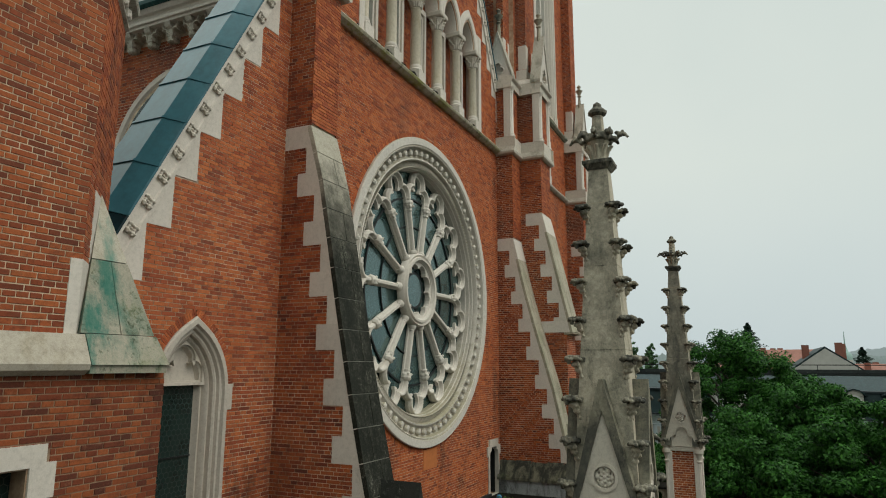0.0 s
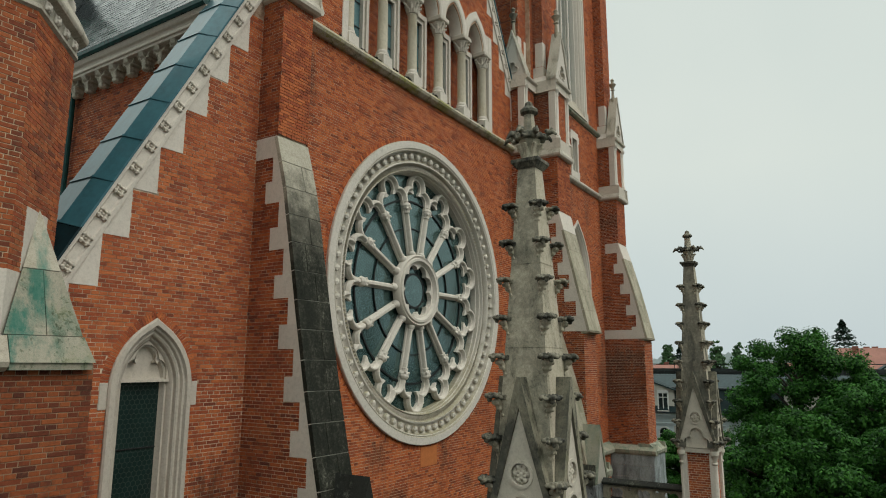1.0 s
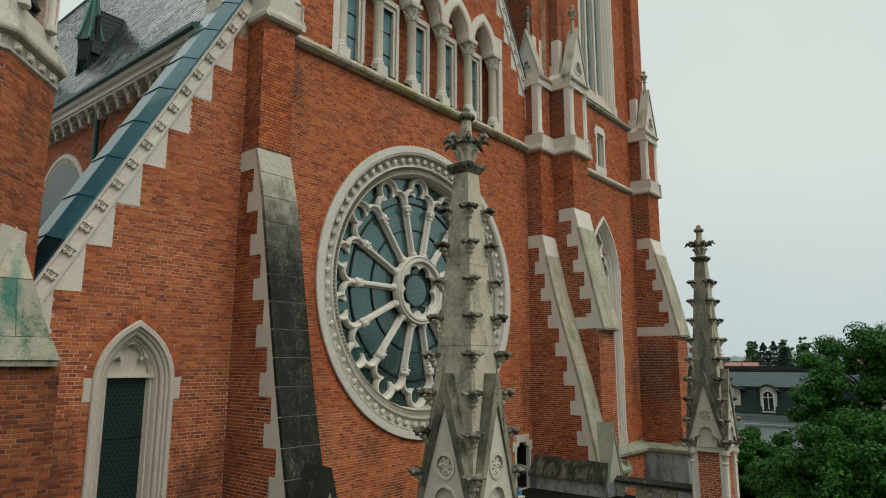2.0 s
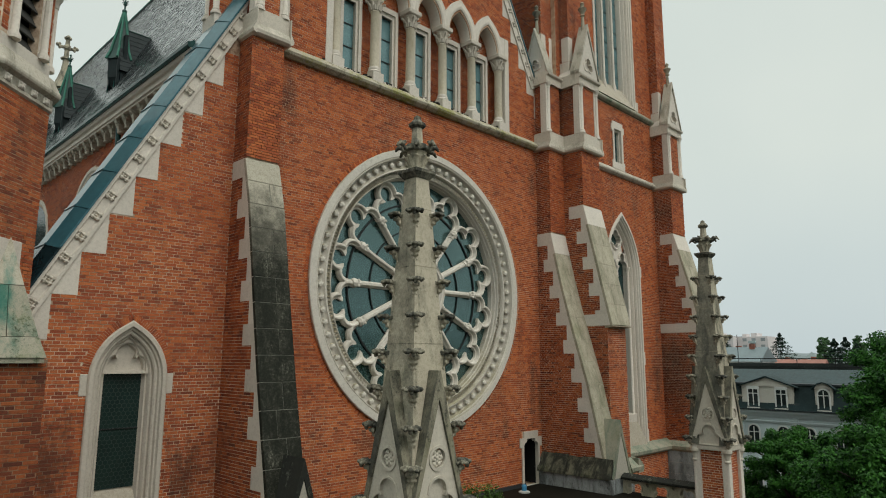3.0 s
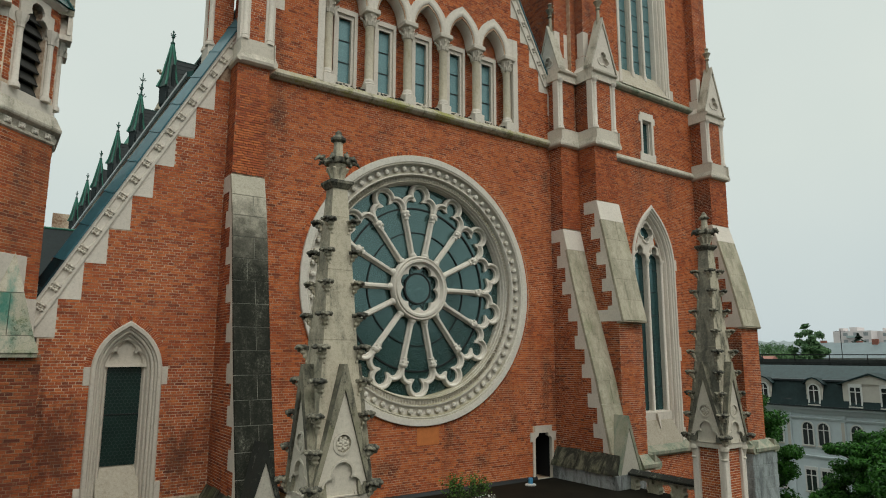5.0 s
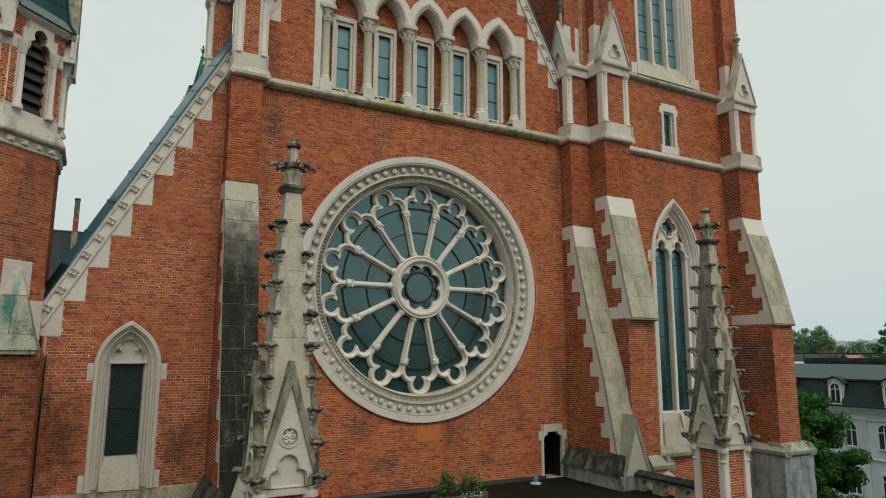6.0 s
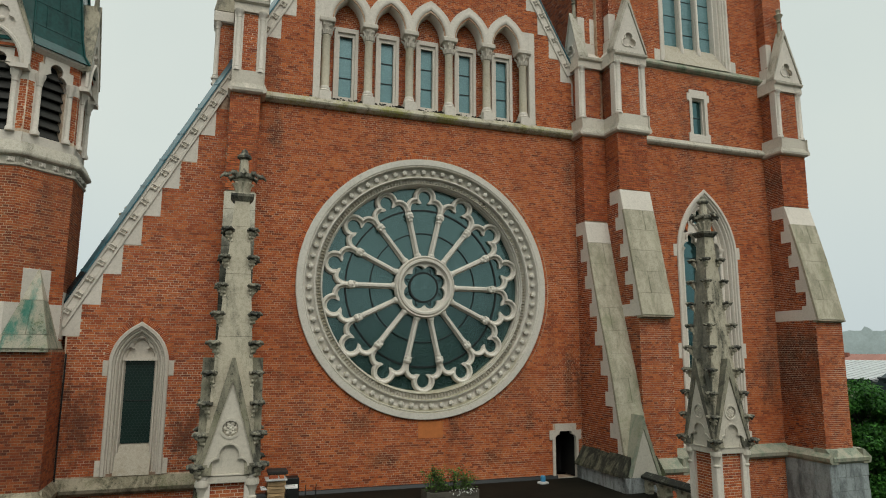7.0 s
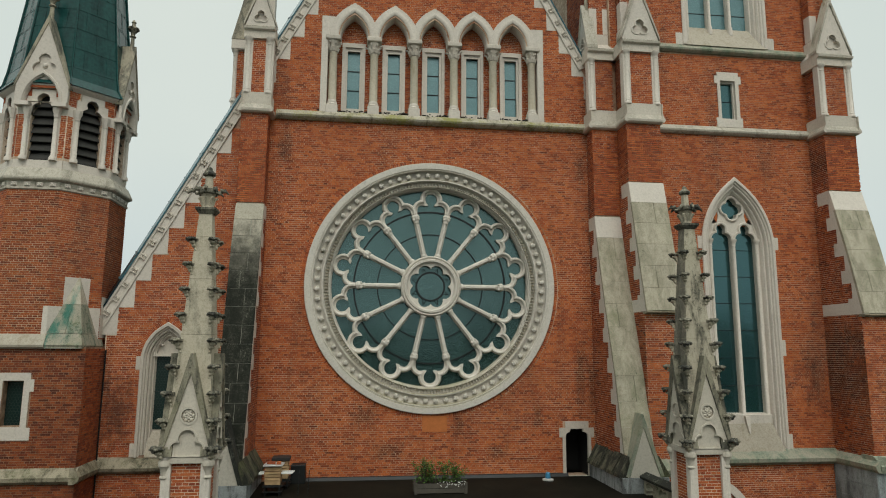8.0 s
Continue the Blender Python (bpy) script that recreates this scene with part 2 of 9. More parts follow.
def wall_frame(ox, oy, ux, uy):
    """The plane of a wall: u runs along (ux, uy) from (ox, oy), y points into it."""
    l = math.hypot(ux, uy)
    ux, uy = ux / l, uy / l
    return Matrix(((ux, -uy, 0, ox), (uy, ux, 0, oy), (0, 0, 1, 0), (0, 0, 0, 1)))


# ---- materials ----
def nodes_of(name, rough=0.8, metal=0.0, spec=0.4):
    m = bpy.data.materials.new(name)
    m.use_nodes = True
    nt = m.node_tree
    b = nt.nodes["Principled BSDF"]
    b.inputs["Roughness"].default_value, b.inputs["Metallic"].default_value = rough, metal
    b.inputs["Specular IOR Level"].default_value = spec
    return m, nt, b


def place(nt, scale=(1, 1, 1)):
    """World position, stretched."""
    g = nt.nodes.new("ShaderNodeNewGeometry")
    mp = nt.nodes.new("ShaderNodeMapping")
    mp.inputs["Scale"].default_value = scale
    nt.links.new(g.outputs["Position"], mp.inputs["Vector"])
    return mp.outputs["Vector"]


def noise_tex(nt, scale, detail=4.0, rough=0.6, stretch=(1, 1, 1), distort=0.0):
    n = nt.nodes.new("ShaderNodeTexNoise")
    n.inputs["Scale"].default_value, n.inputs["Detail"].default_value = scale, detail
    n.inputs["Roughness"].default_value, n.inputs["Distortion"].default_value = rough, distort
    nt.links.new(place(nt, stretch), n.inputs["Vector"])
    return n.outputs["Fac"]


def ramp(nt, fac, stops):
    r = nt.nodes.new("ShaderNodeValToRGB")
    els = r.color_ramp.elements
    while len(els) < len(stops):
        els.new(0.5)
    for e, (p, c) in zip(els, stops):
        e.position = p
        e.color = (*c, 1) if len(c) == 3 else c
    nt.links.new(fac, r.inputs["Fac"])
    return r.outputs["Color"]


def mix(nt, fac, a, b, mode='MIX'):
    m = nt.nodes.new("ShaderNodeMix")
    m.data_type, m.blend_type = 'RGBA', mode
    for sock, val in ((m.inputs[0], fac), (m.inputs[6], a), (m.inputs[7], b)):
        if isinstance(val, (int, float)):
            sock.default_value = val
        elif isinstance(val, tuple):
            sock.default_value = (*val, 1)
        else:
            nt.links.new(val, sock)
    return m.outputs[2]


def calc(nt, op, a, b=0.0):
    m = nt.nodes.new("ShaderNodeMath")
    m.operation = op
    for s, v in zip(m.inputs, (a, b)):
        if isinstance(v, (int, float)):
            s.default_value = v
        else:
            nt.links.new(v, s)
    return m.outputs[0]


def bump(nt, b, height, strength=0.3, dist=0.01):
    n = nt.nodes.new("ShaderNodeBump")
    n.inputs["Strength"].default_value, n.inputs["Distance"].default_value = strength, dist
    nt.links.new(height, n.inputs["Height"])
    nt.links.new(n.outputs["Normal"], b.inputs["Normal"])


def brick_material(name, dark=(0.10, 0.030, 0.022), mid=(0.34, 0.080, 0.030), light=(0.50, 0.145, 0.045)):
    m, nt, b = nodes_of(name, 0.82, spec=0.3)
    g = nt.nodes.new("ShaderNodeNewGeometry")
    oi = nt.nodes.new("ShaderNodeObjectInfo")
    r = calc(nt, 'FRACT', calc(nt, 'ADD', g.outputs["Random Per Island"], oi.outputs["Random"]))
    big = noise_tex(nt, 0.55, 4, 0.6)
    r2 = calc(nt, 'ADD', calc(nt, 'MULTIPLY', r, 0.88), calc(nt, 'MULTIPLY', big, 0.22))
    col = ramp(nt, r2, [(0.05, dark), (0.2, tuple(0.35 * x + 0.65 * y for x, y in zip(dark, mid))), (0.38, mid), (0.66, tuple(0.45 * x + 0.55 * y for x, y in zip(mid, light))), (0.95, light)])
    fine = noise_tex(nt, 30, 5, 0.7)
    col = mix(nt, 0.6, col, ramp(nt, fine, [(0.3, (0.45, 0.42, 0.4)), (0.5, (0.95, 0.95, 0.95)), (0.72, (1.25, 1.22, 1.2))]), 'MULTIPLY')
    soot = noise_tex(nt, 0.5, 6, 0.7, (1.5, 1.5, 0.35))
    col = mix(nt, ramp(nt, soot, [(0.53, (0, 0, 0)), (0.72, (0.62, 0.62, 0.62))]), col, (0.075, 0.035, 0.026))
    blot = noise_tex(nt, 3.6, 6, 0.75)
    col = mix(nt, ramp(nt, blot, [(0.34, (0.55, 0.55, 0.55)), (0.47, (0, 0, 0))]), col, dark)
    smear = noise_tex(nt, 11, 6, 0.75)
    col = mix(nt, ramp(nt, smear, [(0.57, (0, 0, 0)), (0.72, (0.3, 0.3, 0.3))]), col, (0.40, 0.22, 0.12))
    bloom = noise_tex(nt, 2.4, 6, 0.7)
    col = mix(nt, ramp(nt, bloom, [(0.62, (0, 0, 0)), (0.8, (0.16, 0.16, 0.16))]), col, (0.5, 0.38, 0.30))
    nt.links.new(col, b.inputs["Base Color"])
    bump(nt, b, fine, 0.35, 0.006)
    return m


def stone_material(name, base=(0.52, 0.475, 0.385), stain=(0.22, 0.20, 0.155), green=(0.20, 0.24, 0.13), stain_at=0.55, green_at=0.7, amount=0.7, dark=(0.05, 0.052, 0.045), dark_at=0.9, speckle=0.8):
    m, nt, b = nodes_of(name, 0.85, spec=0.3)
    broad = noise_tex(nt, 0.8, 5, 0.65)
    fine = noise_tex(nt, 14, 5, 0.7)
    streak = noise_tex(nt, 1.5, 6, 0.7, (1.7, 1.7, 0.6), 0.5)
    speck = noise_tex(nt, 34, 6, 0.75)
    grain = noise_tex(nt, 90, 3, 0.7)
    col = mix(nt, broad, tuple(0.86 * c for c in base), tuple(min(1, 1.08 * c) for c in base))
    col = mix(nt, ramp(nt, streak, [(stain_at - 0.05, (0, 0, 0)), (stain_at + 0.1, (amount, amount, amount))]), col, stain)
    mossy = calc(nt, 'ADD', calc(nt, 'MULTIPLY', broad, 0.6), calc(nt, 'MULTIPLY', fine, 0.4))
    col = mix(nt, ramp(nt, mossy, [(green_at - 0.03, (0, 0, 0)), (green_at + 0.06, (amount, amount, amount))]), col, green)
    dk = calc(nt, 'ADD', calc(nt, 'MULTIPLY', streak, 0.5), calc(nt, 'MULTIPLY', fine, 0.5))
    col = mix(nt, ramp(nt, dk, [(dark_at - 0.04, (0, 0, 0)), (dark_at + 0.05, (0.9, 0.9, 0.9))]), col, dark)
    col = mix(nt, 0.3 + 0.56 * speckle, col, ramp(nt, fine, [(0.3, (0.66, 0.65, 0.62)), (0.5, (0.97, 0.97, 0.96)), (0.7, (1.1, 1.1, 1.1))]), 'MULTIPLY')
    col = mix(nt, 0.5 * speckle, col, ramp(nt, grain, [(0.35, (0.6, 0.6, 0.58)), (0.6, (1.08, 1.08, 1.08))]), 'MULTIPLY')
    sp = calc(nt, 'ADD', calc(nt, 'MULTIPLY', speck, 0.72), calc(nt, 'MULTIPLY', streak, 0.28))
    col = mix(nt, ramp(nt, sp, [(0.53, (0, 0, 0)), (0.63, (amount * speckle, amount * speckle, amount * speckle))]), col, tuple(0.5 * (x + y) for x, y in zip(stain, dark)))
    oi = nt.nodes.new("ShaderNodeObjectInfo")
    col = mix(nt, 0.6, col, ramp(nt, oi.outputs["Random"], [(0.0, (0.86, 0.85, 0.83)), (1.0, (1.05, 1.04, 1.02))]), 'MULTIPLY')
    nt.links.new(col, b.inputs["Base Color"])
    bump(nt, b, mix(nt, 0.5, fine, grain), 0.3, 0.008)
    return m


def weather_side(m, soot, limit=0.85, lean=0.25):
    """Soot that clings to the faces turned to the west, where the rain drives."""
    nt = m.node_tree
    b = nt.nodes["Principled BSDF"]
    old = b.inputs["Base Color"].links[0].from_socket
    g = nt.nodes.new("ShaderNodeNewGeometry")
    sep = nt.nodes.new("ShaderNodeSeparateXYZ")
    nt.links.new(g.outputs["Normal"], sep.inputs[0])
    west = calc(nt, 'MULTIPLY', sep.outputs["X"], -lean)
    f = calc(nt, 'ADD', west, calc(nt, 'ADD', calc(nt, 'MULTIPLY', noise_tex(nt, 1.6, 6, 0.75), 0.6), calc(nt, 'MULTIPLY', noise_tex(nt, 12, 7, 0.8), 0.4)))
    col = mix(nt, ramp(nt, f, [(0.62, (0, 0, 0)), (0.84, (limit, limit, limit))]), old, mix(nt, noise_tex(nt, 9, 8, 0.85), tuple(0.05 * c for c in soot), tuple(2.1 * c for c in soot)))
    nt.links.new(col, b.inputs["Base Color"])
    return m


def mossy_ledges(m, moss, limit=0.6):
    """Olive growth on the parts of a moulding that hold the rain."""
    nt = m.node_tree
    b = nt.nodes["Principled BSDF"]
    old = b.inputs["Base Color"].links[0].from_socket
    g = nt.nodes.new("ShaderNodeNewGeometry")
    sep = nt.nodes.new("ShaderNodeSeparateXYZ")
    nt.links.new(g.outputs["Normal"], sep.inputs[0])
    f = calc(nt, 'ADD', calc(nt, 'MULTIPLY', sep.outputs["Z"], 0.4), calc(nt, 'ADD', calc(nt, 'MULTIPLY', noise_tex(nt, 1.3, 6, 0.75), 0.6), calc(nt, 'MULTIPLY', noise_tex(nt, 11, 6, 0.8), 0.4)))
    col = mix(nt, ramp(nt, f, [(0.58, (0, 0, 0)), (0.86, (limit, limit, limit))]), old, mix(nt, noise_tex(nt, 8, 6, 0.8), tuple(0.5 * c for c in moss), tuple(1.5 * c for c in moss)))
    nt.links.new(col, b.inputs["Base Color"])
    return m


def plain(name, col, rough=0.7, metal=0.0, var=0.25, scale=3.0, spec=0.4, bumpy=0.0, streaks=False):
    m, nt, b = nodes_of(name, rough, metal, spec)
    n = noise_tex(nt, scale, 5, 0.65, (2.0, 2.0, 0.4) if streaks else (1, 1, 1))
    f = noise_tex(nt, scale * 9, 4, 0.65)
    c = ramp(nt, mix(nt, 0.4, n, f), [(0.3, tuple(x * (1 - var) for x in col)), (0.7, tuple(min(1, x * (1 + var)) for x in col))])
    nt.links.new(c, b.inputs["Base Color"])
    if bumpy:
        bump(nt, b, f, bumpy, 0.01)
    return m


def mortar_material(name, dirty, clean, lo=0.36, hi=0.62):
    """Joints that are clean in some patches and smeared with dirt in others."""
    m, nt, b = nodes_of(name, 0.95, spec=0.2)
    big = noise_tex(nt, 0.45, 4, 0.6)
    small = noise_tex(nt, 5.0, 5, 0.7)
    v = calc(nt, 'ADD', calc(nt, 'MULTIPLY', big, 0.55), calc(nt, 'MULTIPLY', small, 0.45))
    nt.links.new(ramp(nt, v, [(lo, dirty), (hi, clean)]), b.inputs["Base Color"])
    return m


BRICK = brick_material("red_brick", (0.155, 0.041, 0.022), (0.35, 0.079, 0.028), (0.51, 0.147, 0.047))
BRICK_MAIN = brick_material("red_brick_even", (0.14, 0.036, 0.018), (0.37, 0.084, 0.027), (0.53, 0.150, 0.045))
# darker copy of the brick: far walls, and side faces with shade put in
BRICK_FAR_SHADE = brick_material("red_brick_far_and_shaded", (0.075, 0.022, 0.017), (0.27, 0.056, 0.020), (0.42, 0.11, 0.032))
BRICK_STAINED = brick_material("stained_red_brick", (0.10, 0.028, 0.015), (0.265, 0.060, 0.021), (0.39, 0.105, 0.031))
MORTAR_STAINED = mortar_material("stained_olive_mortar", (0.20, 0.12, 0.07), (0.60, 0.48, 0.34), 0.38, 0.57)
def ragged_patches(m, spots, tint=(0.045, 0.02, 0.014), full=0.6):
    """Ragged patches of one tint, for stains and painted shade: (x, z, half width, half height)."""
    nt = m.node_tree
    b = nt.nodes["Principled BSDF"]
    g = nt.nodes.new("ShaderNodeNewGeometry")
    sep = nt.nodes.new("ShaderNodeSeparateXYZ")
    nt.links.new(g.outputs["Position"], sep.inputs[0])
    ragged = calc(nt, 'MULTIPLY', calc(nt, 'SUBTRACT', noise_tex(nt, 3.5, 6, 0.75, (1.6, 1.6, 0.6)), 0.5), 1.6)
    for x, z, hw, hh in spots:
        old = b.inputs["Base Color"].links[0].from_socket
        dx = calc(nt, 'MULTIPLY', calc(nt, 'ABSOLUTE', calc(nt, 'SUBTRACT', sep.outputs["X"], x)), 1 / hw)
        dz = calc(nt, 'MULTIPLY', calc(nt, 'ABSOLUTE', calc(nt, 'SUBTRACT', sep.outputs["Z"], z)), 1 / hh)
        f = calc(nt, 'ADD', calc(nt, 'SUBTRACT', 1.0, calc(nt, 'MAXIMUM', dx, dz)), ragged)
        nt.links.new(mix(nt, ramp(nt, f, [(0.45, (0, 0, 0)), (0.9, (full, full, full))]), old, tint), b.inputs["Base Color"])
    return m


# wall stains; the broad low ones also paint the dimmer light near the foot
ragged_patches(BRICK_MAIN, [(-5.55, 24.0, 0.6, 1.2), (5.75, 23.7, 0.5, 1.3), (6.0, 15.4, 0.35, 1.8), (14.7, 15.6, 0.9, 2.4), (1.0, 14.0, 0.45, 1.1), (3.9, 14.3, 0.4, 1.0), (-2.4, 14.3, 0.9, 0.9), (-1.6, 13.1, 1.3, 0.7), (2.4, 13.0, 0.8, 0.6), (5.6, 16.0, 0.4, 2.2)])
# patches that paint the shade of the corner buttress's west flank
ragged_patches(BRICK_FAR_SHADE, [(15.3, 15.6, 0.7, 2.8), (16.4, 14.6, 0.9, 1.8), (15.3, 17.0, 0.5, 1.6), (15.3, 24.0, 0.5, 1.5)])
# grime low on the wing wall, with the weaker light there painted in
LOW_GRIME_SHADE = [(-10.8, 14.5, 1.1, 2.6), (-7.9, 14.0, 0.9, 1.8), (-9.3, 13.0, 2.0, 0.7)]
ragged_patches(BRICK, LOW_GRIME_SHADE, full=0.7)
MORTAR = mortar_material("lime_mortar", (0.23, 0.135, 0.085), (0.70, 0.57, 0.43), 0.40, 0.60)
ragged_patches(MORTAR, LOW_GRIME_SHADE, (0.10, 0.055, 0.035), 0.75)
# darker mortar and brick for the turret base: shade under its cope painted in
MORTAR_BASE_SHADE = mortar_material("shaded_base_mortar", (0.14, 0.075, 0.045), (0.36, 0.25, 0.165), 0.42, 0.62)
BRICK_BASE_SHADE = brick_material("shaded_base_brick", (0.06, 0.019, 0.012), (0.185, 0.042, 0.016), (0.30, 0.080, 0.024))
MORTAR_CLEAN = mortar_material("clean_white_mortar", (0.50, 0.38, 0.28), (0.80, 0.70, 0.56), 0.3, 0.55)
MORTAR_DULL = mortar_material("dull_brick_dust_mortar", (0.30, 0.16, 0.092), (0.60, 0.45, 0.32), 0.40, 0.61)
STONE = stone_material("pale_limestone", (0.66, 0.60, 0.53), stain_at=0.67, amount=0.45, green_at=0.82, speckle=0.3)
STONE_WORN = stone_material("worn_grey_limestone", (0.57, 0.515, 0.445), stain_at=0.62, amount=0.45, green_at=0.8, speckle=0.35)
ROSE_STONE = stone_material("carved_pale_limestone", (0.67, 0.62, 0.55), stain_at=0.7, amount=0.35, green_at=0.86, speckle=0.3)
ROSE_RING = mossy_ledges(stone_material("carved_mossy_limestone", (0.645, 0.60, 0.535), stain_at=0.66, amount=0.4, green_at=0.84, speckle=0.4), (0.21, 0.185, 0.085), 0.7)
STONE_OLD = stone_material("weathered_limestone", (0.42, 0.375, 0.285), (0.13, 0.125, 0.1), (0.16, 0.175, 0.09), 0.5, 0.6, 0.8, dark_at=0.58)
STONE_DIRTY = stone_material("dirty_beige_limestone", (0.37, 0.325, 0.24), (0.16, 0.14, 0.09), (0.12, 0.13, 0.06), 0.48, 0.56, 0.8, dark=(0.05, 0.048, 0.035), dark_at=0.57)
STONE_SILL = stone_material("buff_limestone_sill", (0.46, 0.41, 0.335), (0.33, 0.28, 0.19), (0.26, 0.26, 0.16), 0.57, 0.66, 0.5, dark_at=0.7)
WALL_DARK = stone_material("mossy_blackened_coping", (0.16, 0.15, 0.105), (0.025, 0.026, 0.019), (0.085, 0.095, 0.04), 0.44, 0.54, 0.9, dark=(0.018, 0.019, 0.015), dark_at=0.53)
STONE_SLOPE = stone_material("mossy_limestone_slab", (0.48, 0.43, 0.335), (0.27, 0.25, 0.18), (0.21, 0.22, 0.13), 0.48, 0.55, 0.65, dark=(0.09, 0.095, 0.065), dark_at=0.62)
STONE_PLINTH = stone_material("greenish_plinth_limestone", (0.37, 0.35, 0.275), (0.15, 0.225, 0.165), (0.18, 0.2, 0.11), 0.5, 0.56, 0.6, dark=(0.06, 0.07, 0.05), dark_at=0.6)
STONE_BLACK = stone_material("blackened_stone_slab", (0.030, 0.031, 0.026), (0.014, 0.015, 0.013), (0.06, 0.066, 0.042), 0.5, 0.58, 0.7, dark=(0.15, 0.15, 0.125), dark_at=0.59)


def algae_slab(name, ztop, fall):
    """Pale stone that black algae has overgrown from below, with an uneven front."""
    m = stone_material(name, (0.47, 0.43, 0.35), stain_at=0.6, amount=0.6, green_at=0.62, dark_at=0.64)
    nt = m.node_tree
    b = nt.nodes["Principled BSDF"]
    b.inputs["Specular IOR Level"].default_value = 0.15
    old = b.inputs["Base Color"].links[0].from_socket
    g = nt.nodes.new("ShaderNodeNewGeometry")
    sep = nt.nodes.new("ShaderNodeSeparateXYZ")
    nt.links.new(g.outputs["Position"], sep.inputs[0])
    down = calc(nt, 'MULTIPLY', calc(nt, 'SUBTRACT', ztop, sep.outputs["Z"]), 1 / fall)
    ragged = calc(nt, 'MULTIPLY', calc(nt, 'SUBTRACT', noise_tex(nt, 3.0, 6, 0.75), 0.5), 1.1)
    f = calc(nt, 'ADD', down, ragged)
    light = mix(nt, 0.45, noise_tex(nt, 17, 8, 0.85), noise_tex(nt, 2.6, 6, 0.8, (1.4, 1.4, 0.6)))
    black = ramp(nt, light, [(0.36, (0.007, 0.008, 0.006)), (0.5, (0.022, 0.023, 0.017)), (0.565, (0.056, 0.055, 0.042)), (0.65, (0.25, 0.24, 0.195))])
    col = mix(nt, ramp(nt, f, [(0.15, (0, 0, 0)), (0.6, (0.78, 0.78, 0.78)), (1.0, (1, 1, 1))]), old, black)
    nt.links.new(col, b.inputs["Base Color"])
    return m


SLAB_POINTING = plain("grey_lime_pointing", (0.27, 0.265, 0.22), 0.95, var=0.6, scale=2.5)
ALGAE_SLAB = algae_slab("algae_blackened_slab", 21.5, 2.6)
COPE_STONE = stone_material("sooty_coping_limestone", (0.30, 0.275, 0.205), (0.075, 0.073, 0.058), (0.16, 0.155, 0.09), 0.49, 0.57, 0.85, dark=(0.03, 0.03, 0.026), dark_at=0.555)
weather_side(COPE_STONE, (0.06, 0.06, 0.05))
CROCKET = stone_material("sooty_carved_limestone", (0.30, 0.275, 0.21), (0.05, 0.05, 0.042), (0.07, 0.07, 0.055), 0.46, 0.54, 0.9, dark=(0.025, 0.025, 0.022), dark_at=0.54)
PLINTH = stone_material("grey_granite_block", (0.34, 0.38, 0.385), (0.12, 0.135, 0.14), (0.20, 0.22, 0.19), 0.5, 0.6, 0.7, dark=(0.05, 0.055, 0.06), dark_at=0.63)
COPPER_BLUE = plain("blue_grey_sheet_metal", (0.030, 0.102, 0.125), 0.3, 0.0, 0.35, 0.9, 0.2, streaks=True)


def wet_film(m, amount, rough):
    """A thin film of rain water over a surface."""
    b = m.node_tree.nodes["Principled BSDF"]
    b.inputs["Coat Weight"].default_value = amount
    b.inputs["Coat Roughness"].default_value = rough


wet_film(COPPER_BLUE, 0.4, 0.05)
COPPER_DARK = plain("dark_green_sheet_metal", (0.010, 0.050, 0.046), 0.2, 0.0, 0.6, 0.9, 0.22, streaks=True)
# much darker metal for the lowest sheet of the left coping
COPPER_FOOT = plain("near_black_sheet_metal", (0.005, 0.017, 0.021), 0.22, 0.0, 0.6, 1.5, 0.25, streaks=True)
VERDIGRIS = plain("verdigris_copper", (0.03, 0.15, 0.105), 0.6, 0.1, 0.4, 2.0, streaks=True)
DARK_COPPER = plain("dark_patinated_copper", (0.014, 0.05, 0.04), 0.5, 0.0, 0.4, 2.0, streaks=True)
IRON = plain("black_iron", (0.018, 0.02, 0.02), 0.5, 0.4, 0.3)
LEAD = plain("dark_lead_flashing", (0.028, 0.036, 0.04), 0.55, 0.3, 0.3)
LOUVRE = plain("weathered_dark_timber", (0.03, 0.029, 0.025), 0.75, 0, 0.5, 3.0, bumpy=0.3)
# near-black colour in place of the darkness inside rooms
DARK = plain("painted_dark_interior", (0.006, 0.006, 0.006), 0.9, var=0.2)
WET_BITUMEN = plain("wet_roofing_felt", (0.009, 0.008, 0.005), 0.8, 0, 0.7, 0.8, 0.1, 0.15)


def glass_material(name, col, rough=0.12, lead=0.16, cell=9.0, sheen=(1, 1, 1)):
    """Leaded quarries: dull reflecting glass with a net of cames, painted pale for reflections."""
    m, nt, b = nodes_of(name, rough, 0.0, 1.0)
    b.inputs["Specular Tint"].default_value = (*sheen, 1)
    b.inputs["IOR"].default_value = 1.65
    v = nt.nodes.new("ShaderNodeTexVoronoi")
    v.feature = 'DISTANCE_TO_EDGE'
    v.inputs["Scale"].default_value = cell
    nt.links.new(place(nt), v.inputs["Vector"])
    net = ramp(nt, v.outputs["Distance"], [(0.02, (1, 1, 1)), (0.07, (0, 0, 0))])
    n = noise_tex(nt, 1.3, 4)
    c = mix(nt, n, tuple(x * 0.75 for x in col), tuple(x * 1.25 for x in col))
    # the net's paler colour paints in bright reflections along the cames
    c = mix(nt, mix(nt, lead, (0.0, 0.0, 0.0), net), c, tuple(min(1.0, 2.2 * x + 0.045) for x in col))
    nt.links.new(c, b.inputs["Base Color"])
    wob = noise_tex(nt, 5.0, 3)
    bump(nt, b, mix(nt, 0.5, wob, net), 0.12, 0.01)
    return m


ROSE_GLASS = glass_material("teal_leaded_glass", (0.016, 0.038, 0.037), 0.14, 0.8, 13.0, (0.66, 1.0, 0.98))
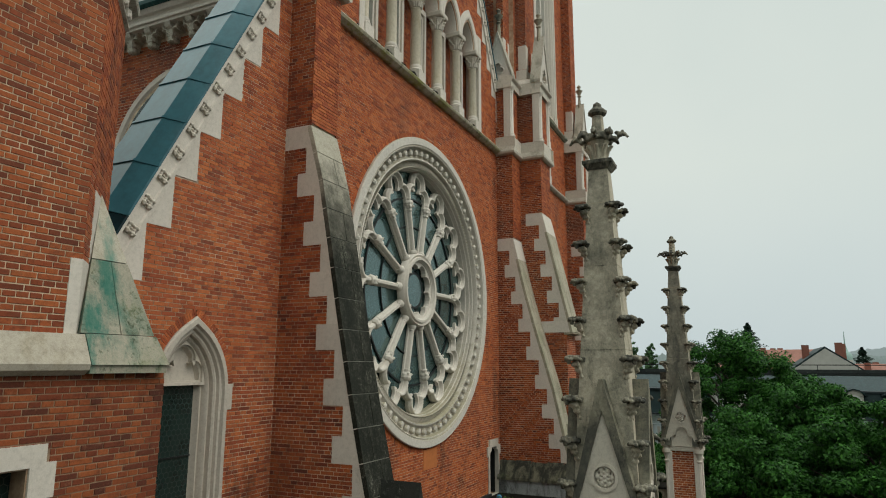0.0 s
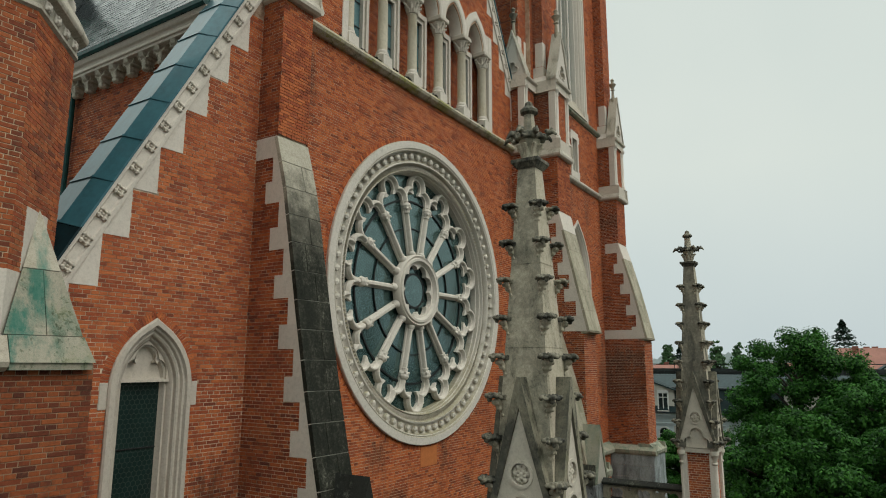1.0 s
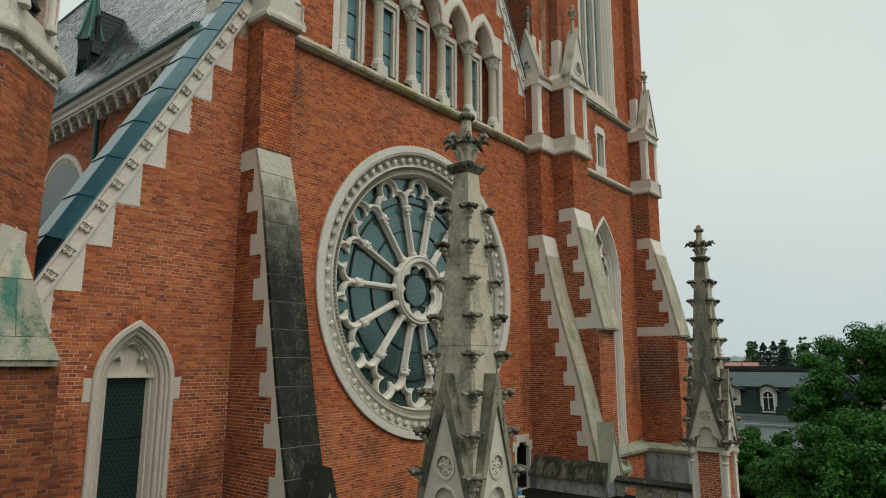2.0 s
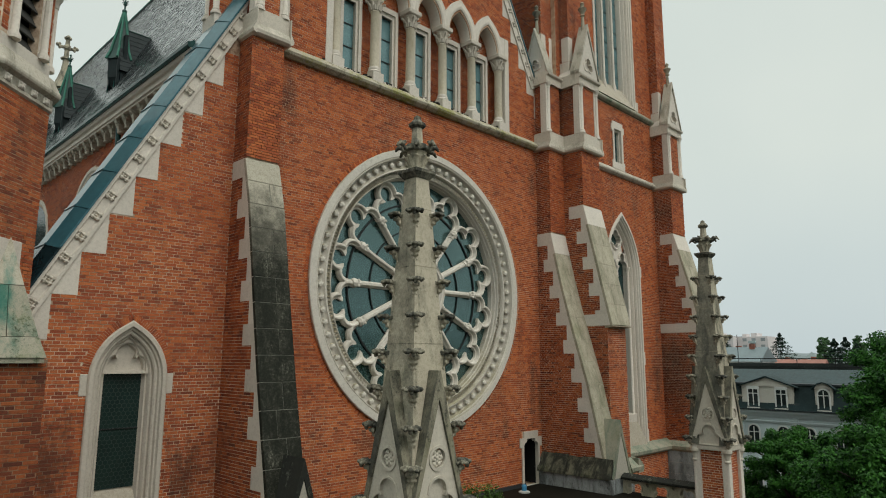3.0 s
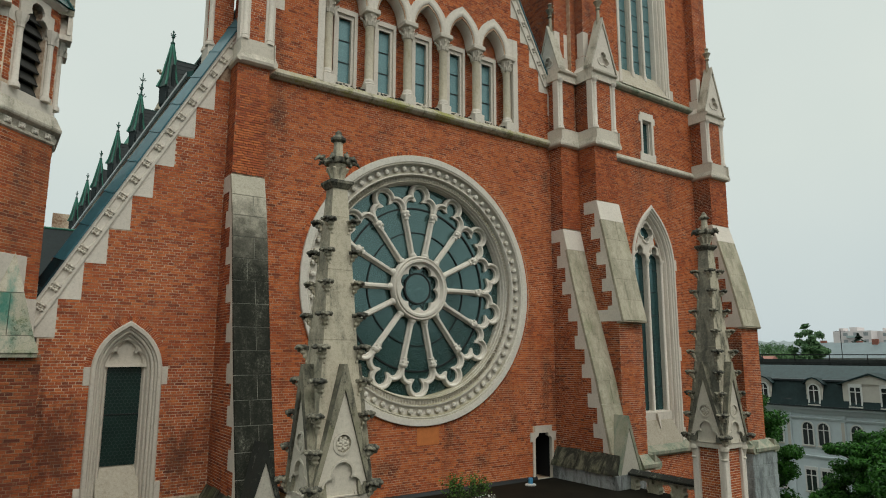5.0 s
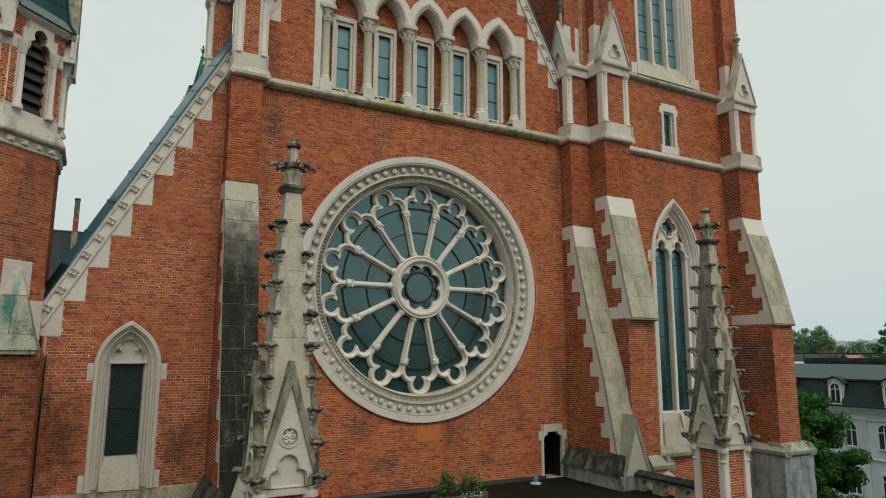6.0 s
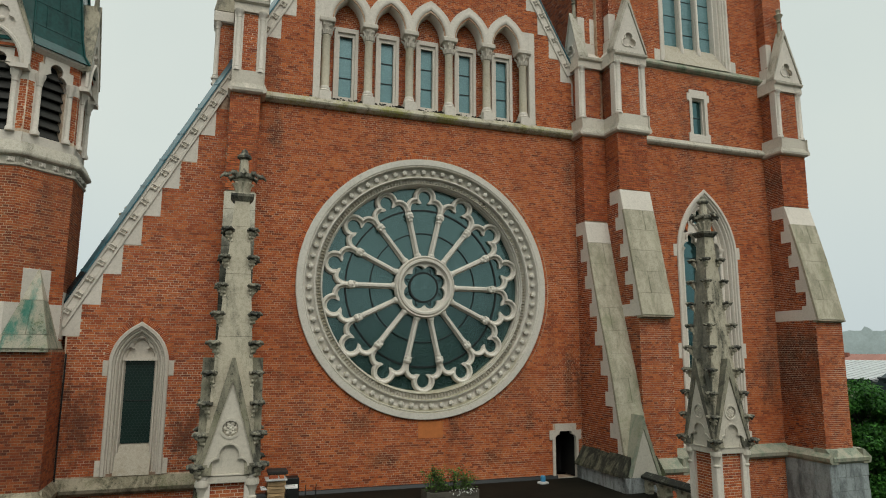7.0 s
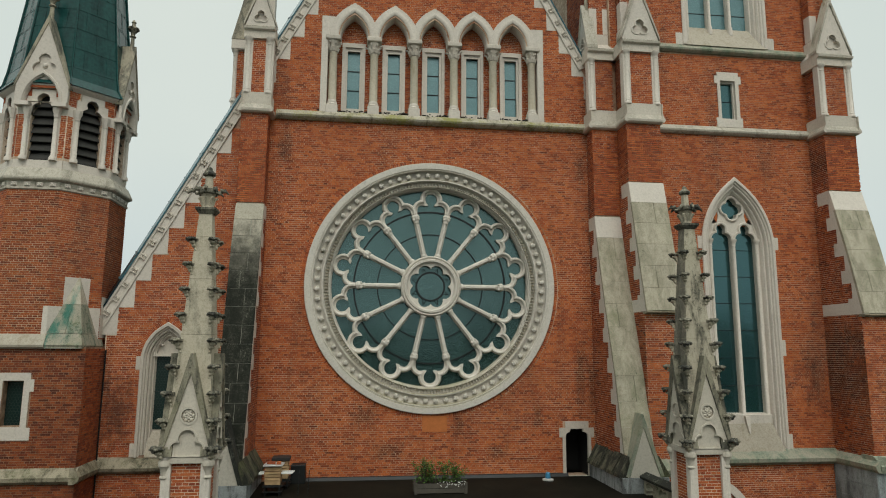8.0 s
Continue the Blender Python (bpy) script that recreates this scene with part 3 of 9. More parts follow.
LANCET_GLASS = glass_material("dark_teal_leaded_glass", (0.011, 0.034, 0.036), 0.12, 0.12, 9.0, (0.5, 0.95, 1.0))
GALLERY_GLASS = glass_material("pale_teal_leaded_glass", (0.075, 0.15, 0.16), 0.25, 0.2, 11.0, (0.7, 0.97, 1.0))


def hexagon_glass(name, col, came, size):
    """Dark glass in six-sided quarries, with thin pale cames."""
    m, nt, b = nodes_of(name, 0.22, 0.0, 0.5)
    sep = nt.nodes.new("ShaderNodeSeparateXYZ")
    nt.links.new(place(nt, (1 / size, 1 / size, 1 / size)), sep.inputs[0])
    u = calc(nt, 'ADD', sep.outputs["X"], sep.outputs["Y"])
    v = sep.outputs["Z"]

    def cell(du, dv):
        x = calc(nt, 'ABSOLUTE', calc(nt, 'SUBTRACT', calc(nt, 'FLOORED_MODULO', calc(nt, 'ADD', u, du), 1.0), 0.5))
        z = calc(nt, 'ABSOLUTE', calc(nt, 'SUBTRACT', calc(nt, 'FLOORED_MODULO', calc(nt, 'ADD', v, dv), 1.732), 0.866))
        return calc(nt, 'MAXIMUM', x, calc(nt, 'ADD', calc(nt, 'MULTIPLY', x, 0.5), calc(nt, 'MULTIPLY', z, 0.866)))
    d = calc(nt, 'MINIMUM', cell(0.0, 0.0), cell(0.5, 0.866))
    net = ramp(nt, d, [(0.44, (0, 0, 0)), (0.475, (1, 1, 1))])
    n = noise_tex(nt, 2.0, 4)
    nt.links.new(mix(nt, net, mix(nt, n, tuple(0.6 * c for c in col), tuple(1.5 * c for c in col)), came), b.inputs["Base Color"])
    bump(nt, b, mix(nt, 0.6, noise_tex(nt, 6.0, 3), net), 0.15, 0.01)
    return m


DARK_GLASS = hexagon_glass("dark_hexagonal_leaded_glass", (0.010, 0.023, 0.020), (0.036, 0.050, 0.044), 0.10)
HOUSE_GLASS = plain("house_window_glass", (0.02, 0.025, 0.027), 0.08, 0, 0.3, 0.5, 0.6)

# ---- the church: walls ----
TERRACE = 12.15
SLOPE = 1.88                       # rise of the gable
GX, GZ = math.cos(math.atan(SLOPE)), math.sin(math.atan(SLOPE))


def edge_x(z):
    """The outer edge of the gable's coping on the left side."""
    return -9.62 + (z - 22.0) / SLOPE


def step_x(z):
    """The right edge of the stepped stones under the coping."""
    return -11.3 if z < 17.12 else -10.985 + 0.495 * math.floor((z - 17.12) / 0.95)


def cut(spans, a, b):
    out = []
    for s, e in spans:
        if b <= s or a >= e:
            out.append((s, e))
        else:
            out += [(s, a)] if a > s else []
            out += [(b, e)] if b < e else []
    return out


def arch_half(z, w, zs, h):
    """Half the width at height z of a pointed arch on jambs."""
    if z <= zs:
        return w
    R = (h * h + w * w) / (2 * w)
    d = R * R - (z - zs) ** 2
    return max(0.0, math.sqrt(d) - R + w) if d > 0 else 0.0


ROSE = (-0.04, 19.03)
ROSE_R = 4.66
LW = dict(cx=-9.29, w=0.85, zs=16.28, h=1.29)      # outer edge of the aisle window's stone
LT = dict(cx=11.93, w=1.52, zs=20.7, h=2.75)       # outer edge of the tower lancet's stone
UW = dict(cx=11.95, w=1.85, zs=36.5, h=3.0)
PIER_X = (-7.1, -6.16)


def front_spans(z):
    xl = step_x(z)
    xr = min(6.08, -xl)
    s = [(xl, xr)]
    s = cut(s, *PIER_X)
    dz = z - ROSE[1]
    if abs(dz) < ROSE_R - 0.03:
        c = math.sqrt((ROSE_R - 0.03) ** 2 - dz * dz)
        s = cut(s, -c, c)
    if abs(dz) < ROSE_R + 0.125:      # the ring of headers round the rose
        c = math.sqrt((ROSE_R + 0.125) ** 2 - dz * dz)
        s = cut(s, -c, c)
    if 25.2 < z < 25.56:
        s = cut(s, -5.95, 6.1)
    if 25.5 < z < 30.2:
        if z < 28.66:
            s = cut(s, -4.36, 4.36)
        elif z < 29.45:
            s = cut(cut(s, -4.4, -4.1), 4.1, 4.4)
        for k in range(-2, 3):
            h = arch_half(z, 0.9, 28.66, 1.40)
            if h > 0:
                s = cut(s, 1.573 * k - h, 1.573 * k + h)
    if z < 14.1:
        s = cut(s, 4.85, 5.85)
    if TERRACE + 0.06 > z:
        s = cut(s, -5.9, 6.1)
    if z < 13.05:
        s = cut(s, -11.4, -7.0) if 12.55 < z else s
    h = arch_half(z, LW["w"], LW["zs"], LW["h"]) if 13.0 < z else 0
    if h > 0:
        s = cut(s, LW["cx"] - h, LW["cx"] + h)
        hh = arch_half(z, LW["w"] + 0.15, LW["zs"], LW["h"] + 0.11)
        if z > LW["zs"]:
            s = cut(s, LW["cx"] - hh, LW["cx"] + hh)
    elif z > 13.0 and z < 18.2:
        hh = arch_half(z, LW["w"] + 0.15, LW["zs"], LW["h"] + 0.11)
        if hh > 0:
            s = cut(s, LW["cx"] - hh, LW["cx"] + hh)
    return s


top_l = (edge_x(17.9), 17.9 - 0.1)
wall_front = Shape()
arcade_hole = [(-4.2, 25.5), (-4.2, 28.66)]
for k in range(-2, 3):
    arcade_hole += pointed(1.573 * k, 0.56, 28.66, 28.66, 0.93, 6)
arcade_hole += [(4.2, 28.66), (4.2, 25.5)]
wall_front.plate(
    [(-6.5, 9.0), (6.3, 9.0), (6.3, 27.6), (0.0, 39.1), (-6.5, 26.9)],
    [circle(ROSE[0], ROSE[1], 4.42, 72), arcade_hole,
     [(4.885, TERRACE - 0.05), (4.885, 13.75), (5.0, 13.97), (5.74, 13.97), (5.855, 13.75), (5.855, TERRACE - 0.05)]],
    0.0, 0.9)
wall_south = tagged(part("wall_south", wall_front, MORTAR_DULL), "red brick gable wall with dull joints", "wall", kind="structure")
wing = Shape().plate([(-11.35, 9.0), (-6.51, 9.0), (-6.51, 26.88), (-11.35, 17.8)], [pointed(LW["cx"], 0.70, 13.08, LW["zs"], 1.42, 8)], 0.0, 0.9)
wall_wing = tagged(part("wall_wing", wing, MORTAR), "red brick wing wall with pale pointed joints", "wall", kind="structure")
rows_front = brick_rows(10.0, 33.5, front_spans)
bricks_on(wall_south, [r for r in rows_front if r[0] > -6.5], wall_frame(0, 0, 1, 0), BRICK_MAIN, "red-orange bricks in worn mortar", single=(-5.9, -3.6, 13.4, 15.6))
bricks_on(wall_wing, [r for r in rows_front if r[0] <= -6.5], wall_frame(0, 0, 1, 0), BRICK, "red bricks in pale lime mortar",
          single=(-8.35, -7.1, 13.1, 16.9), limit=260)

# a near-black sheet closes the openings, its colour standing in for the unlit inside
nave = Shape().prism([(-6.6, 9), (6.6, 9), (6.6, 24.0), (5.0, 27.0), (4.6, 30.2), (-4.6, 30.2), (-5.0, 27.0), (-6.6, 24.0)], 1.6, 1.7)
tagged(part("wall_inner", nave, DARK), "near-black sheet standing in for the unlit interior", "wall", kind="structure")

# headers on edge round the rose and over the aisle window
ring = Shape()
for i in range(int(2 * math.pi * (ROSE_R + 0.07) / 0.075)):
    a = i * 0.075 / (ROSE_R + 0.07)
    ring.join(Shape().box(-0.032, 0.032, -0.009, 0.012, ROSE_R - 0.04, ROSE_R + 0.13), Matrix.Translation((ROSE[0], 0, ROSE[1])) @ Matrix.Rotation(a, 4, 'Y'))
tagged(part("brick_ring", ring, BRICK_MAIN, wall_south), "ring of bricks on edge", kind="stuff")
over = Shape()
pth = pointed(LW["cx"], LW["w"] + 0.07, LW["zs"], LW["zs"], LW["h"] + 0.08, 16)
for i in range(len(pth) - 1):
    p, q = Vector(pth[i]), Vector(pth[i + 1])
    mid, d = (p + q) / 2, (q - p)
    for t in (0.25, 0.75):
        c = p.lerp(q, t)
        over.join(Shape().box(-d.length / 4 + 0.005, d.length / 4 - 0.005, -0.009, 0.012, -0.09, 0.08), Matrix.Translation((c.x, 0, c.y)) @ Matrix.Rotation(-math.atan2(d.y, d.x), 4, 'Y'))
tagged(part("brick_arch", over, BRICK, wall_wing), "arch of bricks on edge over the window", kind="stuff")

# blocked patch of newer brick under the rose
part("brick_patch", Shape().cbox(-0.35, 0.55, -0.012, 0.01, 13.75, 14.32, 0.004), plain("new_orange_brick", (0.47, 0.15, 0.042), 0.85, var=0.2, scale=6), wall_south, "patch of smooth newer orange brick")

# string course under the gallery, mossy on top
string_main = Shape().prism_x([(0.1, 25.18), (-0.10, 25.18), (-0.22, 25.27), (-0.25, 25.34), (-0.05, 25.56), (0.1, 25.56)], -5.95, 6.08)
MOSS_STONE = stone_material("moss_grown_limestone", (0.50, 0.45, 0.36), (0.15, 0.14, 0.085), (0.25, 0.245, 0.045), 0.55, 0.505, 0.85, dark_at=0.60)
tagged(part("trim_string", string_main, MOSS_STONE), "moss-grown limestone string course under the gallery", "string course", kind="structure")
aisle_string = Shape().prism_x([(0.1, 12.5), (-0.08, 12.5), (-0.2, 12.6), (-0.24, 12.7), (-0.02, 13.0), (0.1, 13.0)], -11.3, -7.1)
tagged(part("trim_base", aisle_string, STONE_DIRTY), "stained limestone plinth course of the aisle", "string course", kind="structure")


# ---- gable coping ----
def gable_side(sign, s0, s1, name, label):
    """Sheet-metal coping, carved band and stepped stones along one slope, from s0 to s1 in height."""
    top = thing(name, label, "gable coping", kind="structure")
    flip = Matrix.Diagonal((sign, 1, 1, 1))

    def line(profile, z0, z1):
        sh = Shape().sweep([(edge_x(z0), z0), (edge_x(z1), z1)], profile)
        return sh.moved(flip)
    seam = 0.93
    first = 1.4
    n = int((s1 - s0 - first) / seam) + 1
    for i in range(n + 1):
        za, zb = s0 if i == 0 else s0 + first + (i - 1) * seam, min(s1, s0 + first + i * seam)
        if zb - za < 0.1:
            continue
        part("metal_sheet", line([(0.0, 0.95), (0.0, 0.22), (-0.20, -0.14), (-0.24, -0.14), (-0.24, 0.95)], za, zb - 0.012), COPPER_FOOT if sign > 0 and i == 0 else COPPER_BLUE, top)
        part("standing_seam", line([(0.022, 0.95), (0.022, 0.22), (-0.20, -0.165), (-0.22, -0.13), (-0.03, 0.95)], zb - 0.03, zb + 0.01), COPPER_BLUE, top)
    part("band", line([(-0.24, -0.10), (-0.31, -0.10), (-0.34, -0.05), (-0.50, -0.05), (-0.53, -0.08), (-0.60, -0.07), (-0.60, 0.3), (-0.24, 0.3)], s0 - 0.1, s1), STONE, top, "moulded limestone band")
    # carved flowers in the band
    flower = Shape().cbox(-0.10, 0.10, -0.002, 0.03, -0.10, 0.10, 0.01)
    for px in (-0.062, 0.0, 0.062):
        for pz in (-0.062, 0.0, 0.062):
            r = 0.041 if px and pz else (0.026 if px or pz else 0.022)
            flower.ball((px, -0.02, pz), r, 8, 5, sy=1.1)
            if px and pz:
                flower.ball((px * 1.55, -0.035, pz * 0.9), 0.022, 6, 4).ball((px * 0.9, -0.035, pz * 1.55), 0.022, 6, 4)
    fm = mesh_of("rosette", fused(flower, 0.009), STONE_WORN, True)
    zc = s0 + 0.3
    while zc < s1:
        ob = new("rosette", fm)
        ob.parent = top
        ob.matrix_local = flip @ Matrix.Translation((edge_x(zc) + 0.42 * GZ, -0.065, zc - 0.42 * GX)) @ Matrix.Rotation(-math.atan(SLOPE), 4, 'Y')
        zc += 0.50
    k = 0
    while 17.12 + 0.95 * k < s1 - 0.6:
        zk = 17.12 + 0.95 * k
        if zk > s0 - 2.0:
            xk = -10.985 + 0.495 * k
            l0, l1 = edge_x(zk) + 0.56, edge_x(zk + 0.94) + 0.56
            if not (PIER_X[0] - 0.1 < xk < PIER_X[1] - 0.45) or sign < 0:
                part("step_stone", Shape().prism([(l0, zk), (xk, zk), (xk, zk + 0.945), (min(l1, xk - 0.02), zk + 0.945)], -0.014, 0.25).moved(flip), STONE, top)
        k += 1
    return top


gable_side(1, 17.75, 34.0, "gable_coping", "blue-grey sheet-metal coping over a carved limestone band")
gable_side(-1, 28.2, 34.0, "gable_coping", "blue-grey sheet-metal coping over a carved limestone band")


# ---- buttresses ----
def y_on(prof, z):
    """The front of a sloping buttress at height z, from (y, z) pairs, top first."""
    for (y0, z0), (y1, z1) in zip(prof, prof[1:]):
        if z1 <= z <= z0:
            return y0 + (y1 - y0) * (z0 - z) / (z0 - z1)
    return prof[0][0] if z > prof[0][1] else prof[-1][0]


def buttress(name, label, x0, x1, yb, prof, ztop, zend, below, slab_mats, qlong=0.62, qshort=0.30, single=None, right_from=None, qh=0.5, quoin_mat=None, course=0.78, pointing=None):
    """A brick buttress with a sloping stone weathering and toothed quoins. below: the front under the slope's end, and its foot."""
    b = thing(name, label, "buttress", kind="structure")
    zt, ze = prof[0][1], prof[-1][1]
    yt = prof[0][0]
    poly = [(yb, ztop), (yt, ztop)] + [(y + 0.045, z) for y, z in prof] + [(below, ze), (below, zend), (yb, zend)]
    core = part("core", Shape().prism_x(poly, x0, x1), MORTAR, b, "brick body")
    qm = quoin_mat or STONE
    if pointing:
        bed = [(y + 0.014, z - 0.004) for y, z in prof]
        part("pointing", Shape().prism_x(bed + [(y + 0.07, z) for y, z in reversed(bed)], x0 + 0.004, x1 - 0.004), pointing, b, "pale lime pointing")
    # weathering slabs
    n = max(3, int((zt - ze) / course))
    for i in range(n):
        za, zb = zt - (zt - ze) * i / n, zt - (zt - ze) * (i + 1) / n
        ya, yb2 = y_on(prof, za), y_on(prof, zb)
        dy, dz = (yb2 - ya), (zb - za)
        l = math.hypot(dy, dz)
        ny, nz = dz / l, -dy / l
        g = (0.009 if pointing else 0.004) / l
        p = [(ya + dy * g, za + dz * g), (yb2 - dy * g, zb - dz * g)]
        quad = [p[0], p[1], (p[1][0] - ny * 0.10, p[1][1] - nz * 0.10), (p[0][0] - ny * 0.10, p[0][1] - nz * 0.10)]
        mat = slab_mats[min(i, len(slab_mats) - 1)]
        if i % 3 == 1 or pointing and i % 2:
            xm = x0 + (x1 - x0) * (0.62 if i % 2 else 0.4)
            part("slab", Shape().prism_x(quad, x0 - 0.016, xm - 0.008), mat, b)
            part("slab", Shape().prism_x(quad, xm + 0.008, x1 + 0.016), mat, b)
        else:
            part("slab", Shape().prism_x(quad, x0 - 0.016, x1 + 0.016), mat, b)
    if below > prof[-1][0] + 0.02:
        part("drip_stone", Shape().prism_x([(below + 0.1, ze - 0.02), (prof[-1][0] - 0.02, ze - 0.02), (prof[-1][0] - 0.02, ze - 0.07), (below + 0.1, ze - 0.12)], x0 - 0.012, x1 + 0.012), STONE_DIRTY, b)
    # toothed quoins
    z, i = zt, 0
    while z > ze + 0.1:
        h = qh if i % 2 == 0 else qh * 1.12
        zl = max(ze, z - h)
        if i == 0:
            zl = z - qh
            inner = min(yb - 0.0, y_on(prof, z) + max(qlong, 0.68))
        else:
            inner = y_on(prof, (z + zl) / 2) + (qlong if i % 2 == 0 else qshort)
        inner = min(inner, 0.0 + yb)
        pts = [(y_on(prof, z) + 0.02, z), (y_on(prof, zl) + 0.02, zl), (inner, zl), (inner, z)]
        part("quoin", Shape().prism_x(pts, x0 - 0.012, x0 + 0.3), qm, b)
        part("quoin", Shape().prism_x(pts, x1 - 0.3, x1 + 0.012), qm, b)
        z = zl
        i += 1
    if below > prof[-1][0] + 0.02:
        part("quoin", Shape().prism_x([(y_on(prof, ze + 0.42) + 0.03, ze + 0.42), (prof[-1][0] + 0.03, ze - 0.02), (yb, ze - 0.02), (yb, ze + 0.42)], x0 - 0.014, x0 + 0.2), qm, b)
        part("quoin", Shape().prism_x([(y_on(prof, ze + 0.42) + 0.03, ze + 0.42), (prof[-1][0] + 0.03, ze - 0.02), (yb, ze - 0.02), (yb, ze + 0.42)], x1 - 0.2, x1 + 0.014), qm, b)

    def flank(z):
        if z > zt:
            return [(yt, yb)]
        if z > ze:
            return [(y_on(prof, z) + 0.25, yb)]
        return [(below, yb)]

    left = [(-e, -s, zz) for s, e, zz in brick_rows(zend, ztop, lambda q: [(s, e) for s, e in flank(q)])]
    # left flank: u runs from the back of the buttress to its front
    bricks_on(core, left, wall_frame(x0, 0, 0, -1), BRICK_FAR_SHADE, "red bricks of the buttress", single=single)
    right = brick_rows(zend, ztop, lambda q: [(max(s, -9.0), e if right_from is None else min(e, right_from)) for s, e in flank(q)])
    bricks_on(core, right, wall_frame(x1, 0, 0, 1), BRICK_FAR_SHADE, "red bricks of the buttress")
    front = brick_rows(zt, ztop, lambda q: [(x0, x1)])
    bricks_on(core, front, wall_frame(0, yt, 1, 0), BRICK, "red bricks of the buttress")
    if zend < ze:
        fr = brick_rows(zend, ze - 0.12, lambda q: [(x0, x1)])
        bricks_on(core, fr, wall_frame(0, below, 1, 0), BRICK, "red bricks of the buttress")
    return b


PROF_L = [(-0.66, 21.78), (-1.0, 20.62), (-1.32, 19.0), (-1.57, 17.7), (-1.86, 16.28), (-2.13, 15.1), (-2.35, 14.2), (-2.6, 13.1)]
buttress("buttress_west", "brick buttress with blackened stone weathering and pale toothed quoins", -7.1, -6.16, 0.0, PROF_L, 25.2, 13.1, -2.6,
         [ALGAE_SLAB], course=0.62, pointing=SLAB_POINTING, qlong=0.66, qshort=0.32, single=(0.1, 1.8, 14.0, 18.0))
PROF_M1 = [(-0.66, 21.7), (-1.08, 19.78), (-1.44, 18.38), (-1.79, 17.15), (-2.13, 16.0), (-2.44, 14.58), (-2.72, 13.3)]
buttress("buttress_middle", "brick buttress with long greenish stone weathering and pale toothed quoins", 6.09, 7.1, 0.0, PROF_M1, 25.2, 13.2, -2.72,
         [STONE, STONE_SLOPE], qlong=0.66, qshort=0.34)
PROF_M2 = [(-1.55, 22.85), (-1.94, 21.21), (-2.28, 19.69), (-2.66, 18.04)]
buttress("buttress_tower", "tower buttress of brick with mossy stone weathering", 7.1, 8.43, -0.4, PROF_M2, 25.2, 12.9, -2.42,
         [STONE, STONE_SLOPE], qlong=0.66, qshort=0.32, right_from=-0.5)
PROF_R = [(-1.4, 22.85), (-1.60, 22.2), (-2.14, 20.19), (-2.62, 18.04)]
buttress("buttress_tower", "tower buttress of brick with mossy stone weathering at the corner", 15.3, 16.66, -0.4, PROF_R, 25.2, 12.9, -2.45,
         [STONE, STONE_SLOPE], qlong=0.66, qshort=0.32)


def gabled_foot(x0, x1, yf, name, slab, cope):
    """The gabled stone foot and low mossy wall at the end of a buttress."""
    f = thing(name, "gabled limestone foot with a low mossy wall beside the terrace", "buttress foot", kind="structure")
    xm = (x0 + x1) / 2
    part("base_block", Shape().prism_x([(0.0, TERRACE - 0.3), (yf - 0.05, TERRACE - 0.3), (yf - 0.05, 12.62), (0.0, 12.62)], x0 - 0.28, x1 + 0.28), BASE_BLOCK, f, "streaked blue-grey stone base")
    for s, xa, xb in ((-1, x0 - 0.36, x0), (1, x1 + 0.36, x1)):
        for j in range(5):
            ya, yb = yf + 0.03 + j * (-0.03 - yf) / 5, yf + 0.03 + (j + 1) * (-0.03 - yf) / 5
            d = (0.0, 0.025, -0.015, 0.03, 0.01)[j]
            part("sloping_cope", Shape().prism([(xa + s * d, 12.62), (xb, 12.62), (xb, 13.28 + d), (xa + s * (d - 0.02), 12.70 + d)], ya, yb - 0.012), cope, f, "mossy sloping cope stone")
    # the gablet
    tri = [(x0 - 0.08, 12.63), (x1 + 0.08, 12.63), (xm, 14.32)]
    part("gablet_face", Shape().prism(tri, yf, -1.6), GABLET_FOOT, f, "pale triangular gablet")
    for s in (-1, 1):
        e = x0 - 0.08 if s < 0 else x1 + 0.08
        part("gablet_slab", Shape().prism([(e - s * 0.06, 12.63), (e + s * 0.05, 12.66), (xm, 14.62), (xm, 14.2)], yf - 0.03, -1.5), slab, f, "stained coping slab")
    return f


GABLET_FOOT = stone_material("pale_gablet_limestone", (0.60, 0.55, 0.47), stain_at=0.64, amount=0.4, green_at=0.76, dark_at=0.76, speckle=0.4)
BASE_BLOCK = stone_material("streaked_blue_grey_stone", (0.36, 0.38, 0.385), (0.12, 0.125, 0.125), (0.17, 0.18, 0.14), 0.5, 0.6, 0.75, dark=(0.05, 0.052, 0.05), dark_at=0.57)
gabled_foot(6.09, 7.1, -3.08, "buttress_foot", STONE_PLINTH, WALL_DARK)
gabled_foot(-7.1, -6.16, -3.08, "buttress_foot", STONE_BLACK, WALL_DARK)


# ---- the aedicule stage of the buttresses ----
def colonette(parent, x, y, z0, z1, r=0.085, mat=None):
    c = Shape().lathe(x, y, [(r * 1.7, z0), (r * 1.75, z0 + 0.06), (r * 1.25, z0 + 0.12), (r * 1.35, z0 + 0.15), (r, z0 + 0.19),
                             (r, z1 - 0.28), (r * 1.2, z1 - 0.27), (r * 1.05, z1 - 0.24), (r * 1.35, z1 - 0.14), (r * 1.8, z1 - 0.09), (r * 1.9, z1), (0.01, z1)], 10)
    return part("colonette", c, mat or STONE, parent, smooth=True)


STONE_COPE = stone_material("weathered_pale_cope", (0.52, 0.475, 0.40), (0.24, 0.225, 0.17), stain_at=0.56, amount=0.6, green_at=0.7, dark_at=0.62)


LEDGE_STONE = mossy_ledges(stone_material("rain_stained_limestone", (0.62, 0.56, 0.48), stain_at=0.62, amount=0.5, green_at=0.8, dark_at=0.7, speckle=0.4), (0.10, 0.10, 0.06), 0.8)


